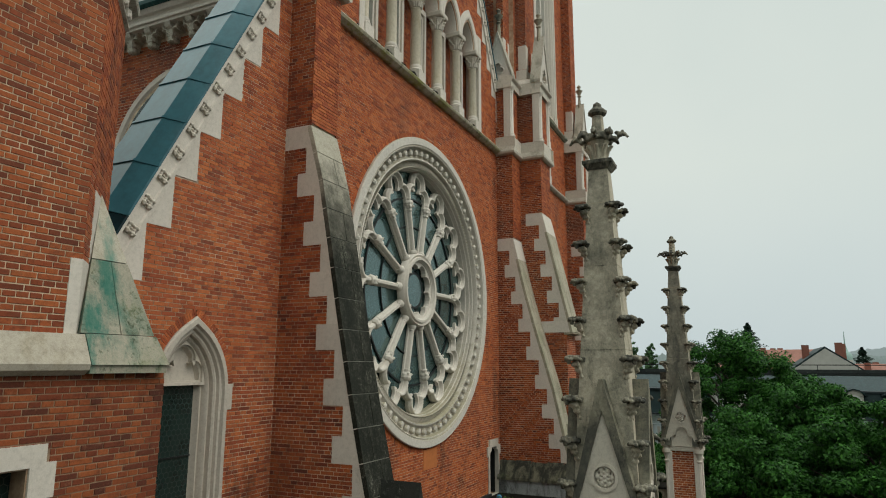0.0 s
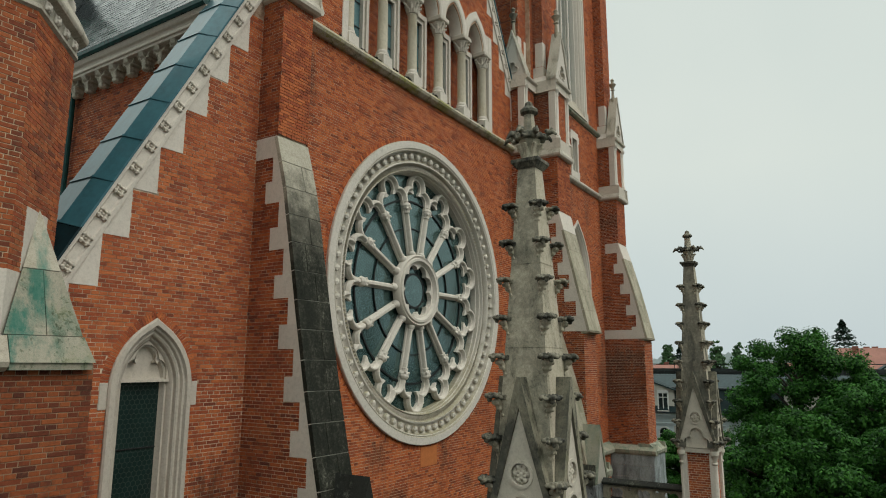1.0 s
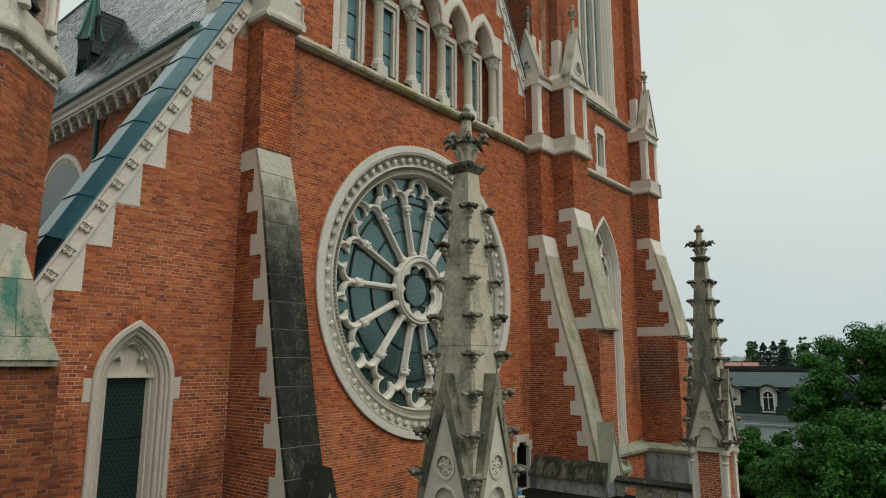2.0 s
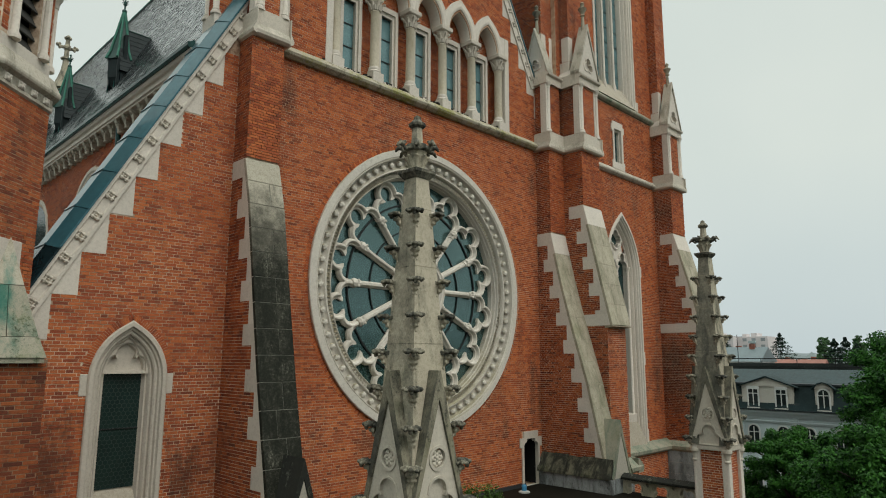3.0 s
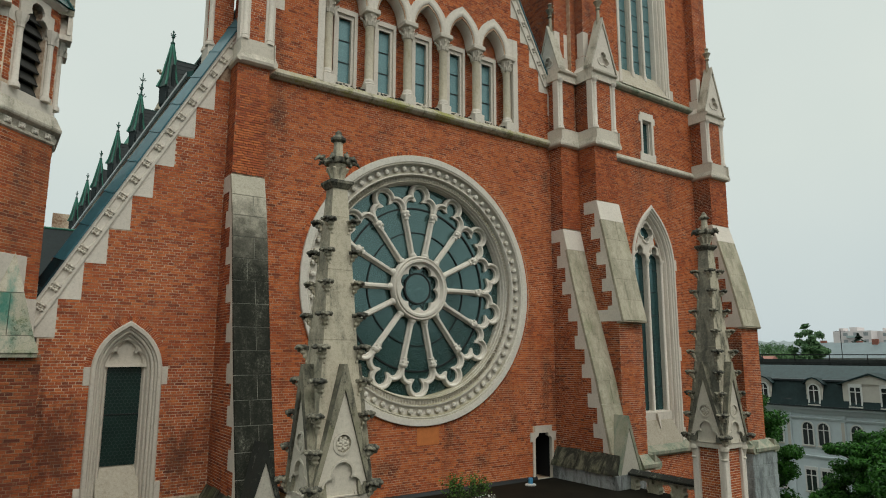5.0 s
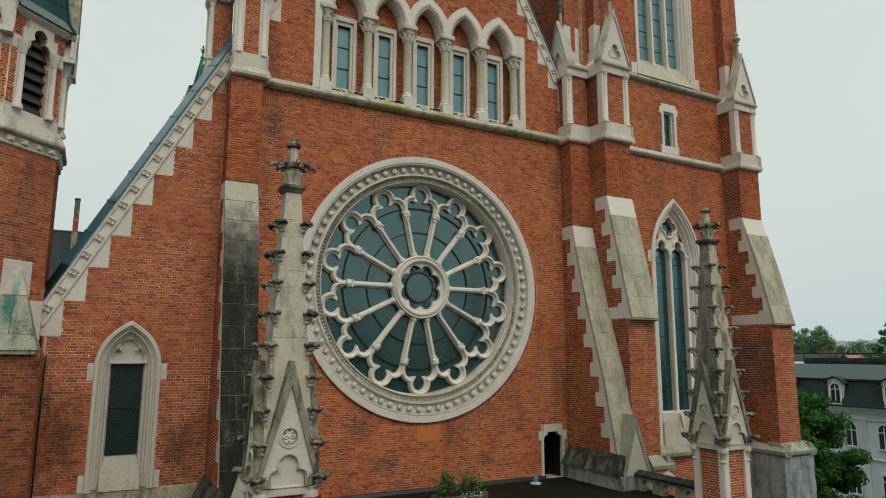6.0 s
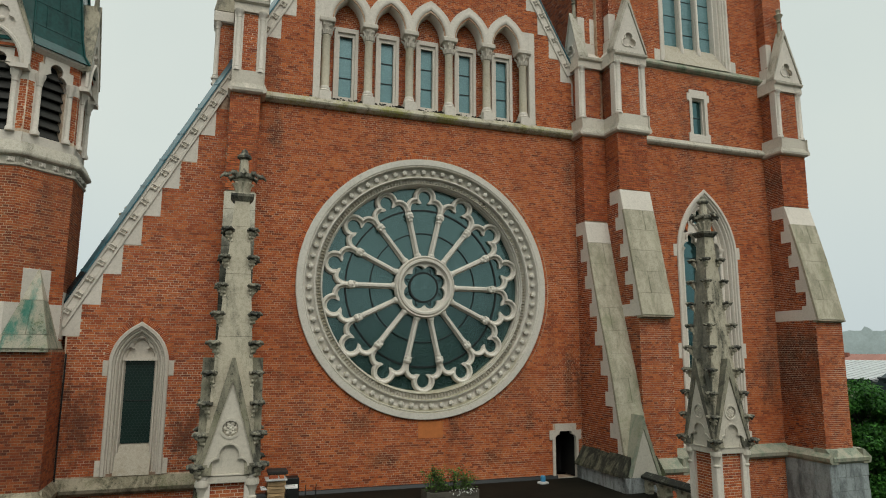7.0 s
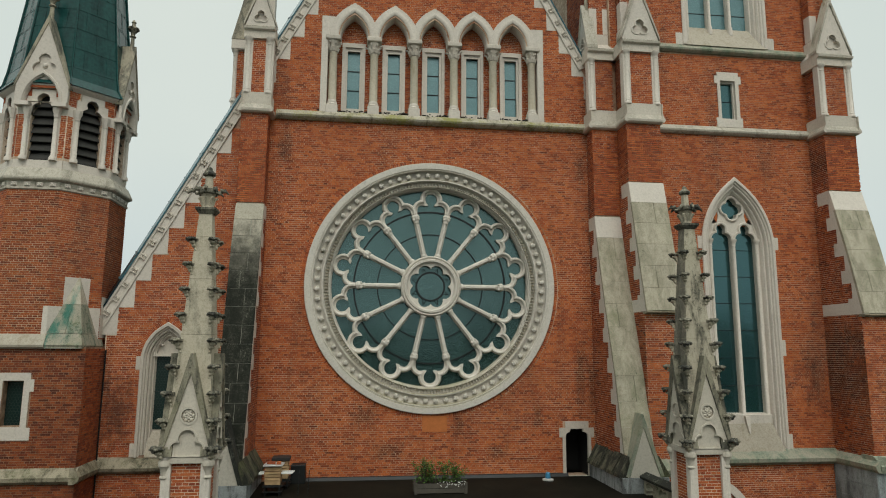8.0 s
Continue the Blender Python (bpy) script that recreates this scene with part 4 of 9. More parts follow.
def aedicule(x0, x1, yf, yb, upper, name="pinnacle_stage", sides=(-1, 1), corners=(-1, 1), west=False):
    """Stone base, brick panels between corner colonettes, entablature, gablet and the set-back pier above."""
    a = thing(name, "limestone and brick buttress stage with colonettes and a gablet", "buttress stage", "buttress stages", kind="structure")
    part("base_moulding", Shape().prism_x([(yb, 25.13), (yf - 0.02, 25.13), (yf - 0.10, 25.18), (yf - 0.12, 25.26), (yf - 0.02, 25.46), (yf - 0.02, 25.9), (yb, 25.9)], x0, x1), LEDGE_STONE, a)
    for s in sides:
        xs = x0 if s < 0 else x1
        part("base_moulding", Shape().prism([(xs, 25.13), (xs + s * 0.10, 25.18), (xs + s * 0.12, 25.26), (xs + s * 0.02, 25.46), (xs + s * 0.02, 25.88), (xs, 25.88)], yf - 0.11, yb), LEDGE_STONE, a)
    core = part("core", Shape().box(x0 + 0.1, x1 - 0.1, yf + 0.1, yb, 25.85, 28.05), MORTAR, a, "brick panels")
    bricks_on(core, brick_rows(25.9, 28.0, lambda z: [(x0 + 0.1, x1 - 0.1)]), wall_frame(0, yf + 0.1, 1, 0), BRICK, "red brick panel")
    # the side panels get the darker, shaded copy of the brick
    bricks_on(core, brick_rows(25.9, 28.0, lambda z: [(-yb, -yf - 0.1)]), wall_frame(x0 + 0.1, 0, 0, -1), BRICK_FAR_SHADE, "red brick panel")
    bricks_on(core, brick_rows(25.9, 28.0, lambda z: [(yf + 0.1, yb)]), wall_frame(x1 - 0.1, 0, 0, 1), BRICK_FAR_SHADE, "red brick panel")
    for s in corners:
        x = x0 + 0.12 if s < 0 else x1 - 0.12
        part("corner_post", Shape().cbox(x - 0.15, x + 0.15, yf + 0.06, yf + 0.36, 25.88, 28.02), STONE, a)
        colonette(a, x, yf + 0.07, 25.88, 28.05)
        if west:
            colonette(a, x0 + 0.06, yf + 0.25, 25.88, 28.05, 0.06)
    part("entablature", Shape().prism_x([(yb, 28.0), (yf, 28.0), (yf, 28.28), (yf - 0.1, 28.33), (yf - 0.12, 28.4), (yf + 0.02, 28.5), (yb, 28.5)], x0 - 0.06, x1 + 0.06), LEDGE_STONE, a)
    # gablet with a sunk trefoil, facing south or, on the inner stage, west
    xm, w = (x0 + x1) / 2, (x1 - x0) / 2 + 0.04
    rise, front, back, turn = 2.95, yf + 0.02, min(yb, yf + 0.4), Matrix.Identity(4)
    if west:
        xm, w, rise, front, back = 0.14, 0.56, 3.3, x0 - 0.02, x0 + 0.36
        turn = Matrix(((0, 1, 0, 0), (-1, 0, 0, 0), (0, 0, 1, 0), (0, 0, 0, 1)))
    out = [(xm - w, 28.5), (xm + w, 28.5), (xm, 28.5 + rise * w)]
    foil = trefoil(xm, 28.5 + 0.66 * w, 0.37 * w, 6)
    part("gablet", Shape().plate(out, [foil], front, front + 0.12).moved(turn), STONE, a)
    part("foil_moulding", Shape().sweep(foil, [(0.0, front + 0.02), (0.0, front - 0.03), (0.04, front - 0.03), (0.05, front + 0.02)], True).moved(turn), STONE, a)
    part("gablet_back", Shape().prism(out, front + 0.12, back).moved(turn), STONE, a)
    for s in (-1, 1):
        part("gablet_cope", Shape().prism([(xm + s * (w + 0.05), 28.48), (xm + s * (w + 0.05), 28.62), (xm, 28.72 + (rise + 0.05) * w), (xm, 28.5 + (rise - 0.05) * w)], front - 0.05, back + 0.02).moved(turn), STONE_COPE, a)
    # slender finial
    zt = 28.6 + rise * w
    at = turn @ Vector((xm, (front + back) / 2, 0))
    fin = Shape().lathe(at.x, at.y, [(0.1, zt - 0.1), (0.06, zt + 0.55), (0.12, zt + 0.6), (0.07, zt + 0.66), (0.1, zt + 0.75), (0.2, zt + 0.92), (0.08, zt + 1.0), (0.08, zt + 1.12), (0.11, zt + 1.16), (0.03, zt + 1.26)], 8)
    part("finial", fin, STONE_OLD, a, smooth=True)
    if upper:
        ux0, ux1, uyf = upper
        part("weathering", Shape().frustum([(x0 - 0.05, yf + 0.05, 28.49), (x1 + 0.05, yf + 0.05, 28.49), (x1 + 0.05, yb, 28.49), (x0 - 0.05, yb, 28.49)], [(ux0, uyf, 28.85), (ux1, uyf, 28.85), (ux1, yb, 28.85), (ux0, yb, 28.85)]), STONE, a, "sloping stone set-off")
        up = part("upper_pier", Shape().box(ux0, ux1, uyf, yb, 28.5, 40.0), MORTAR, a, "brick pier above")
        bricks_on(up, brick_rows(28.5, 38.0, lambda z: [(ux0, ux1)]), wall_frame(0, uyf, 1, 0), BRICK, "red brick pier")
        bricks_on(up, brick_rows(28.5, 38.0, lambda z: [(-yb, -uyf)]), wall_frame(ux0, 0, 0, -1), BRICK_FAR_SHADE, "red brick pier")
        bricks_on(up, brick_rows(28.5, 38.0, lambda z: [(uyf, yb)]), wall_frame(ux1, 0, 0, 1), BRICK_FAR_SHADE, "red brick pier")
        part("foot_stone", Shape().cbox(ux0 - 0.02, ux1 + 0.02, uyf - 0.02, yb - 0.004, 28.5, 29.28), STONE, a)
        for s, xs in ((-1, ux0), (1, ux1)):
            part("quoin", Shape().cbox(min(xs, xs - s * 0.3) - 0.012, max(xs, xs - s * 0.3) + 0.012, uyf - 0.012, uyf + 0.35, 29.285, 30.4), STONE, a)
    return a


aedicule(6.02, 7.1, -0.72, 0.0, (6.25, 7.1, -0.3), corners=(-1,), west=True)
aedicule(7.08, 8.46, -1.62, -0.4, (7.3, 8.4, -0.95))
aedicule(15.28, 16.68, -1.48, -0.4, (15.45, 16.5, -0.95))
aedicule(-7.08, -6.08, -0.74, 0.3, (-6.95, -6.2, 0.0))


def flank_stage():
    """The narrower stage behind the west pinnacle pier, rising out of the coping."""
    f = thing("pinnacle_stage", "limestone and brick stage with colonettes behind the pier", "buttress stage", "buttress stages", kind="structure")
    part("stone_foot", Shape().box(-7.72, -7.0, 0.35, 1.05, 24.3, 25.95), STONE, f)
    core = part("core", Shape().box(-7.64, -7.0, 0.43, 1.0, 25.9, 28.05), MORTAR, f, "brick panel")
    bricks_on(core, brick_rows(25.95, 28.0, lambda z: [(-7.64, -7.0)]), wall_frame(0, 0.43, 1, 0), BRICK, "red brick panel")
    bricks_on(core, brick_rows(25.95, 28.0, lambda z: [(-1.0, -0.43)]), wall_frame(-7.64, 0, 0, -1), BRICK, "red brick panel")
    colonette(f, -7.64, 0.45, 25.93, 28.05)
    colonette(f, -7.64, 0.95, 25.93, 28.05)
    part("entablature", Shape().cbox(-7.8, -7.0, 0.28, 1.1, 28.0, 28.42, 0.04), STONE, f)
    part("cap", Shape().frustum([(-7.8, 0.28, 28.42), (-6.9, 0.28, 28.42), (-6.9, 1.1, 28.42), (-7.8, 1.1, 28.42)], [(-7.4, 0.6, 30.6), (-7.2, 0.6, 30.6), (-7.2, 0.8, 30.6), (-7.4, 0.8, 30.6)]), STONE_OLD, f, "weathered sloping cap")


flank_stage()

# ---- the tower ----
TY = -0.5
tower_wall = Shape().plate([(7.0, 9.0), (16.8, 9.0), (16.8, 40.0), (7.0, 40.0)],
                           [pointed(LT["cx"], 1.37, 13.12, LT["zs"], 2.56, 8), [(11.42, 25.7), (11.42, 27.7), (12.38, 27.7), (12.38, 25.7)],
                            pointed(UW["cx"], 1.68, 29.1, UW["zs"], 2.4, 8)], TY, TY + 0.9)
wall_tower = tagged(part("wall_tower", tower_wall, MORTAR_DULL), "red brick tower wall with pale joints", "wall", kind="structure")


def tower_spans(z):
    s = [(7.02, 16.78)] if z > 28.45 else [(8.43, 15.4)]
    if 13.0 < z:
        h = arch_half(z, LT["w"], LT["zs"], LT["h"])
        if z < 13.9:
            h = LT["w"]
        if h > 0:
            s = cut(s, LT["cx"] - h, LT["cx"] + h)
    if 25.55 < z < 27.85:
        s = cut(s, *((11.36, 12.46) if z < 25.95 or 27.4 < z < 27.72 else (11.45, 12.37)))
    if 25.2 < z < 25.6:
        s = []
    if 28.6 < z < 29.0:
        s = cut(s, 8.4, 15.45)
    if z > 29.0:
        s = cut(s, UW["cx"] - UW["w"], UW["cx"] + UW["w"])
    return s


bricks_on(wall_tower, brick_rows(9.6, 37.0, tower_spans), wall_frame(0, TY, 1, 0), BRICK_MAIN, "red-orange bricks in worn lime mortar", single=(8.5, 10.4, 13.2, 16.0))
part("wall_tower_side", Shape().box(16.7, 16.8, TY + 0.9, 9.0, 0, 40), MORTAR, wall_tower)
bricks_on(wall_tower, brick_rows(12, 30, lambda z: [(TY, 9.0)]), wall_frame(16.8, 0, 0, 1), BRICK_FAR_SHADE, "red bricks of the tower's side")
tagged(part("wall_tower_inner", Shape().box(8.6, 15.6, TY + 1.4, TY + 1.5, 12, 40), DARK), "near-black sheet standing in for the unlit tower interior", "wall", kind="structure")
for z, mat in ((25.2, STONE_COPE), (28.62, STONE_PLINTH)):
    tagged(part("trim_string", Shape().prism_x([(TY + 0.05, z), (TY - 0.08, z), (TY - 0.18, z + 0.08), (TY - 0.2, z + 0.15), (TY - 0.02, z + 0.36), (TY + 0.05, z + 0.36)], 8.46, 15.38), mat),
           "stained limestone string course on the tower", "string course", kind="structure")
PL = [(0.5, 12.55), (-0.25, 12.55), (-0.38, 12.65), (-0.4, 12.78), (-0.04, 13.08), (0.5, 13.08)]
tagged(part("trim_plinth", Shape().prism_x([(TY + y, z) for y, z in PL], 8.4, 15.4), STONE_PLINTH), "green-stained sloping plinth course of the tower", "string course", kind="structure")
for x0, x1, yf in ((15.4, 16.8, -2.45), (7.1, 8.43, -2.42)):
    sh = Shape().prism_x([(yf + y, z) for y, z in PL], x0 - 0.2, x1 + 0.2)
    sh.prism([(x0 + 0.05, 12.55), (x0 - 0.28, 12.55), (x0 - 0.36, 12.65), (x0 - 0.38, 12.78), (x0 - 0.02, 13.08), (x0 + 0.05, 13.08)], yf - 0.35, TY)
    sh.prism([(x1 - 0.05, 12.55), (x1 + 0.28, 12.55), (x1 + 0.36, 12.65), (x1 + 0.38, 12.78), (x1 + 0.02, 13.08), (x1 - 0.05, 13.08)], yf - 0.35, TY)
    tagged(part("trim_plinth", sh, STONE_PLINTH), "green-stained sloping plinth course round a buttress", "string course", kind="structure")
base = thing("plinth_blocks", "grey granite block plinth under the tower buttress", "plinth", kind="structure")
part("core", Shape().box(15.15, 17.05, -2.68, -0.4, 0, 12.55), MORTAR, base)
for r in range(8):
    z = 12.55 - 0.5 * (r + 1)
    u = 15.13 - (0.35 if r % 2 else 0)
    while u < 17.07:
        a, b = max(15.13, u), min(17.07, u + 0.75)
        if b - a > 0.1:
            part("stone_block", Shape().cbox(a + 0.004, b - 0.004, -2.72, -2.6, z + 0.004, z + 0.496, 0.01), PLINTH, base)
        u += 0.75
    v = -2.7
    while v < -0.5:
        part("stone_block", Shape().cbox(15.11, 15.2, v + 0.004, min(-0.5, v + 0.72) - 0.004, z + 0.004, z + 0.496, 0.01), PLINTH, base)
        v += 0.72
tagged(part("wall_lower", Shape().box(8.43, 15.2, -0.62, -0.2, 0, 12.55), MORTAR), "brick wall below the tower plinth", "wall", kind="structure")
bricks_on(bpy.data.objects["wall_lower"], brick_rows(9.0, 12.5, lambda z: [(8.43, 15.15)]), wall_frame(0, -0.62, 1, 0), BRICK, "red bricks below the plinth")
# a pointed stone arch rising below the plinth course
part("trim_arch", Shape().sweep(pointed(10.6, 0.95, 9.0, 10.2, 1.55, 8), [(0, -0.72), (0.28, -0.72), (0.28, -0.55), (0, -0.5)]), STONE, bpy.data.objects["wall_lower"], "pale pointed arch")

tower_west = tagged(part("wall_tower_west", Shape().box(7.12, 7.6, 0.02, 9.0, 24.0, 40.0), MORTAR), "west flank of the brick tower behind the gable", "wall", kind="structure")
bricks_on(tower_west, brick_rows(26.0, 39.0, lambda z: [(-5.0, -0.03)]), wall_frame(7.12, 0, 0, -1), BRICK_FAR_SHADE, "red bricks of the tower's west flank")

# ---- terrace ----
terrace = tagged(part("floor_terrace", Shape().box(-6.9, 6.9, -6.6, 0.0, TERRACE - 0.4, TERRACE), WET_BITUMEN), "dark wet roofing felt of the terrace", "terrace", kind="structure")
part("upstand", Shape().prism_x([(0.0, TERRACE - 0.01), (-0.10, TERRACE - 0.01), (-0.05, TERRACE + 0.10), (0.0, TERRACE + 0.12)], -5.7, 5.0), plain("black_wet_flashing", (0.012, 0.014, 0.015), 0.5, var=0.4), terrace, "dark lead upstand")
tagged(part("wall_chapel", Shape().box(-6.85, 6.85, -6.55, -0.01, 0, TERRACE - 0.4), BRICK_FAR_SHADE), "brick wall below the terrace", "wall", kind="structure")
tagged(part("floor_gutter", Shape().box(-11.3, -6.9, -3.0, 0.0, 9.5, 9.8), WET_BITUMEN), "low roof beside the aisle wall", "roof", kind="structure")

# ---- the rose window ----
def rose_window():
    cx, cz = ROSE
    w = thing("window_rose", "large round rose window of carved pale limestone with teal leaded glass", "rose window", kind="structure")
    N = 96
    c0 = circle(cx, cz, ROSE_R, N)
    # outer flat band, hollow with balls, toothed band, inner order; offsets run inwards as negatives
    part("outer_ring", Shape().sweep(c0, [(0, 0.02), (0, -0.08), (-0.02, -0.10), (-0.22, -0.10), (-0.25, -0.07), (-0.27, -0.09), (-0.30, -0.07), (-0.31, 0.0), (-0.31, 0.3), (-0.2, 0.3)], True), ROSE_RING, w, "plain flat outer ring", True)
    part("hollow_ring", Shape().sweep(c0, [(-0.30, 0.02), (-0.32, 0.07), (-0.39, 0.125), (-0.50, 0.13), (-0.59, 0.09), (-0.62, 0.03), (-0.66, 0.02), (-0.69, 0.06), (-0.69, 0.5), (-0.30, 0.5)], True), ROSE_RING, w, "hollow moulding", True)
    part("inner_ring", Shape().sweep(c0, [(-0.68, 0.20), (-0.85, 0.20), (-0.855, 0.13), (-0.875, 0.11), (-0.895, 0.13), (-0.90, 0.22), (-0.93, 0.24), (-0.935, 0.36), (-0.955, 0.38), (-0.955, 0.66), (-0.68, 0.66)], True), ROSE_RING, w, "inner roll moulding", True)
    bf = Shape().ball((0, 0, 0), 0.098, 8, 6)
    for q in range(5):
        bf.ball((0.06 * math.sin(q * 1.2566), -0.045, 0.06 * math.cos(q * 1.2566)), 0.042, 6, 4)
    ball = mesh_of("ball_flower", fused(bf, 0.016), ROSE_RING, True)
    for i in range(72):
        a = 2 * math.pi * (i + 0.5) / 72
        ob = new("ball_flower", ball)
        ob.parent = w
        ob.matrix_local = Matrix.Translation((cx + 4.2 * math.sin(a), 0.06, cz + 4.2 * math.cos(a))) @ Matrix.Rotation(a, 4, 'Y')
    tooth = Shape().add([(-0.05, 0.02, -0.08), (0.05, 0.02, -0.08), (0.0, 0.02, 0.09), (0.0, -0.11, -0.05), (0, -0.03, 0.075)], [(0, 1, 3), (0, 3, 4), (0, 4, 2), (1, 4, 3), (1, 2, 4), (0, 2, 1)])
    tm = mesh_of("dogtooth", tooth, ROSE_RING)
    for i in range(210):
        a = 2 * math.pi * i / 210
        ob = new("dogtooth", tm)
        ob.parent = w
        ob.matrix_local = Matrix.Translation((cx, 0.19, cz)) @ Matrix.Rotation(a, 4, 'Y') @ Matrix.Translation((0, 0, 3.885))
    # glass and its iron bars
    part("glass", Shape().prism(circle(cx, cz, 3.85, 64), 0.575, 0.60), ROSE_GLASS, w, "teal leaded glass")
    for r, t in ((2.0, 0.016), (2.88, 0.026)):
        part("iron_hoop", Shape().sweep(circle(cx, cz, r, 72), [(-t, 0.53), (t, 0.53), (t, 0.57), (-t, 0.57)], True), IRON, w)
    # hub: ring, eight foils and medallion
    ch = circle(cx, cz, 1.0, 48)
    part("hub_ring", Shape().sweep(ch, [(0.14, 0.5), (0.14, 0.32), (0.09, 0.26), (0.03, 0.30), (0.0, 0.24), (-0.07, 0.24), (-0.1, 0.32), (-0.13, 0.34), (-0.13, 0.58), (0.0, 0.58)], True), ROSE_STONE, w, "", True)
    foil = trefoil(cx, cz, 0.86, 7, 90 + 22.5, 8, 0.66, 0.30)
    part("hub_foils", Shape().plate(circle(cx, cz, 0.92, 48), [foil], 0.36, 0.52), ROSE_STONE, w, "eight-foil cusping")
    part("medallion_ring", Shape().sweep(circle(cx, cz, 0.53, 36), [(-0.03, 0.50), (0.03, 0.50), (0.03, 0.57), (-0.03, 0.57)], True), IRON, w)
    star = Shape()
    for i in range(8):
        a0, a1 = radians(22.5 + 45 * i), radians(22.5 + 45 * (i + 3))
        star.tube([(cx + 0.74 * math.cos(a0), 0.555, cz + 0.74 * math.sin(a0)), (cx + 0.74 * math.cos(a1), 0.565, cz + 0.74 * math.sin(a1))], 0.012, 4)
    part("came_star", star, IRON, w)
    part("medallion", Shape().prism(circle(cx, cz, 0.52, 36), 0.51, 0.53), ROSE_GLASS, w, "round teal medallion")
    # spokes and cusped arches
    n = 14
    spoke = Shape()
    pr = [(-0.1, 0.56), (-0.1, 0.50), (-0.07, 0.47), (-0.065, 0.41), (-0.035, 0.365), (0.035, 0.365), (0.065, 0.41), (0.07, 0.47), (0.1, 0.50), (0.1, 0.56)]
    spoke.sweep([(0, 1.06), (0, 2.86)], pr)
    foot = Shape().lathe(0, 0, [(0.10, 1.10), (0.13, 1.14), (0.13, 1.2), (0.085, 1.26), (0.09, 1.3)], 8).moved(Matrix.Translation((0, 0.43, 0)))
    cap = Shape().lathe(0, 0, [(0.09, 2.46), (0.115, 2.48), (0.1, 2.51), (0.1, 2.57), (0.15, 2.64), (0.145, 2.67), (0.165, 2.72), (0.12, 2.80)], 8).moved(Matrix.Translation((0, 0.43, 0)))
    for q in range(4):
        cap.ball((0.13 * math.cos(q * 1.571 + 0.785), 0.41 + 0.12 * math.sin(q * 1.571 + 0.785), 2.6), 0.045, 6, 4)
    arch = Shape()
    half = math.pi / n
    # a trefoil-headed bay about its own axis: a roll on the outside, a flat plate with sharp cusps inside
    lz, sx, sz = 3.365, 0.335, 2.94

    def meet(r0, r1):
        """Where a side circle of radius r0 and the round lobe's circle of radius r1 cross, on the outside."""
        d = math.hypot(sx, lz - sz)
        k = (r0 * r0 - r1 * r1 + d * d) / (2 * d)
        h = math.sqrt(r0 * r0 - k * k)
        ux, uz = sx / d, (lz - sz) / d
        return -sx + k * ux - h * uz, sz + k * uz + h * ux

    def head(r0, r1, start):
        """The outer line of the bay's head, left to right."""
        x, z = meet(r0, r1)
        a0, a1 = math.degrees(math.atan2(z - sz, x + sx)), math.degrees(math.atan2(z - lz, x))
        side = arc(-sx, sz, r0, start, a0, 8)
        lobe = arc(0, lz, r1, a1 % 360, 180 - a1 % 360, 16)
        return side + lobe[1:-1] + [(-p, q) for p, q in reversed(side)]
    roll = [(-0.072, 0.52), (-0.072, 0.44), (-0.055, 0.42), (-0.045, 0.37), (-0.02, 0.345), (0.02, 0.345), (0.045, 0.37), (0.055, 0.42), (0.072, 0.44), (0.072, 0.52)]
    arch.sweep(head(0.325, 0.36, 212), roll)
    inside = [(-0.50, 2.70), (-0.535, 2.82)] + arc(-sx, sz, 0.20, 190, 58, 9) + [(-0.115, 3.125), (-0.150, 3.195)]
    inside += arc(0, lz, 0.232, 230, 90, 10)
    inside += [(-x, z) for x, z in reversed(inside[:-1])]
    outside = [(-0.60, 2.70)] + head(0.38, 0.42, 208) + [(0.60, 2.70)]
    t = math.tan(half)
    outside = [(max(-z * t + 0.004, min(z * t - 0.004, x)), z) for x, z in outside]
    arch.plate(outside + inside[::-1], [], 0.455, 0.56)
    ms, mf, mc, ma = (mesh_of(k, s, ROSE_STONE, True) for k, s in (("spoke", spoke), ("spoke_foot", foot), ("spoke_capital", fused(cap, 0.014)), ("cusped_arch", arch)))
    for i in range(n):
        turn = Matrix.Translation((cx, 0, cz)) @ Matrix.Rotation(2 * half * i + half, 4, 'Y')
        sp = new("spoke", ms)
        sp.parent, sp.matrix_local = w, turn
        for nm, me in (("spoke_foot", mf), ("spoke_capital", mc)):
            o = new(nm, me)
            o.parent = sp
        ar = new("cusped_arch", ma)
        ar.parent, ar.matrix_local = w, Matrix.Translation((cx, 0.003 * (i % 2), cz)) @ Matrix.Rotation(2 * half * i, 4, 'Y')
    return w


rose_window()


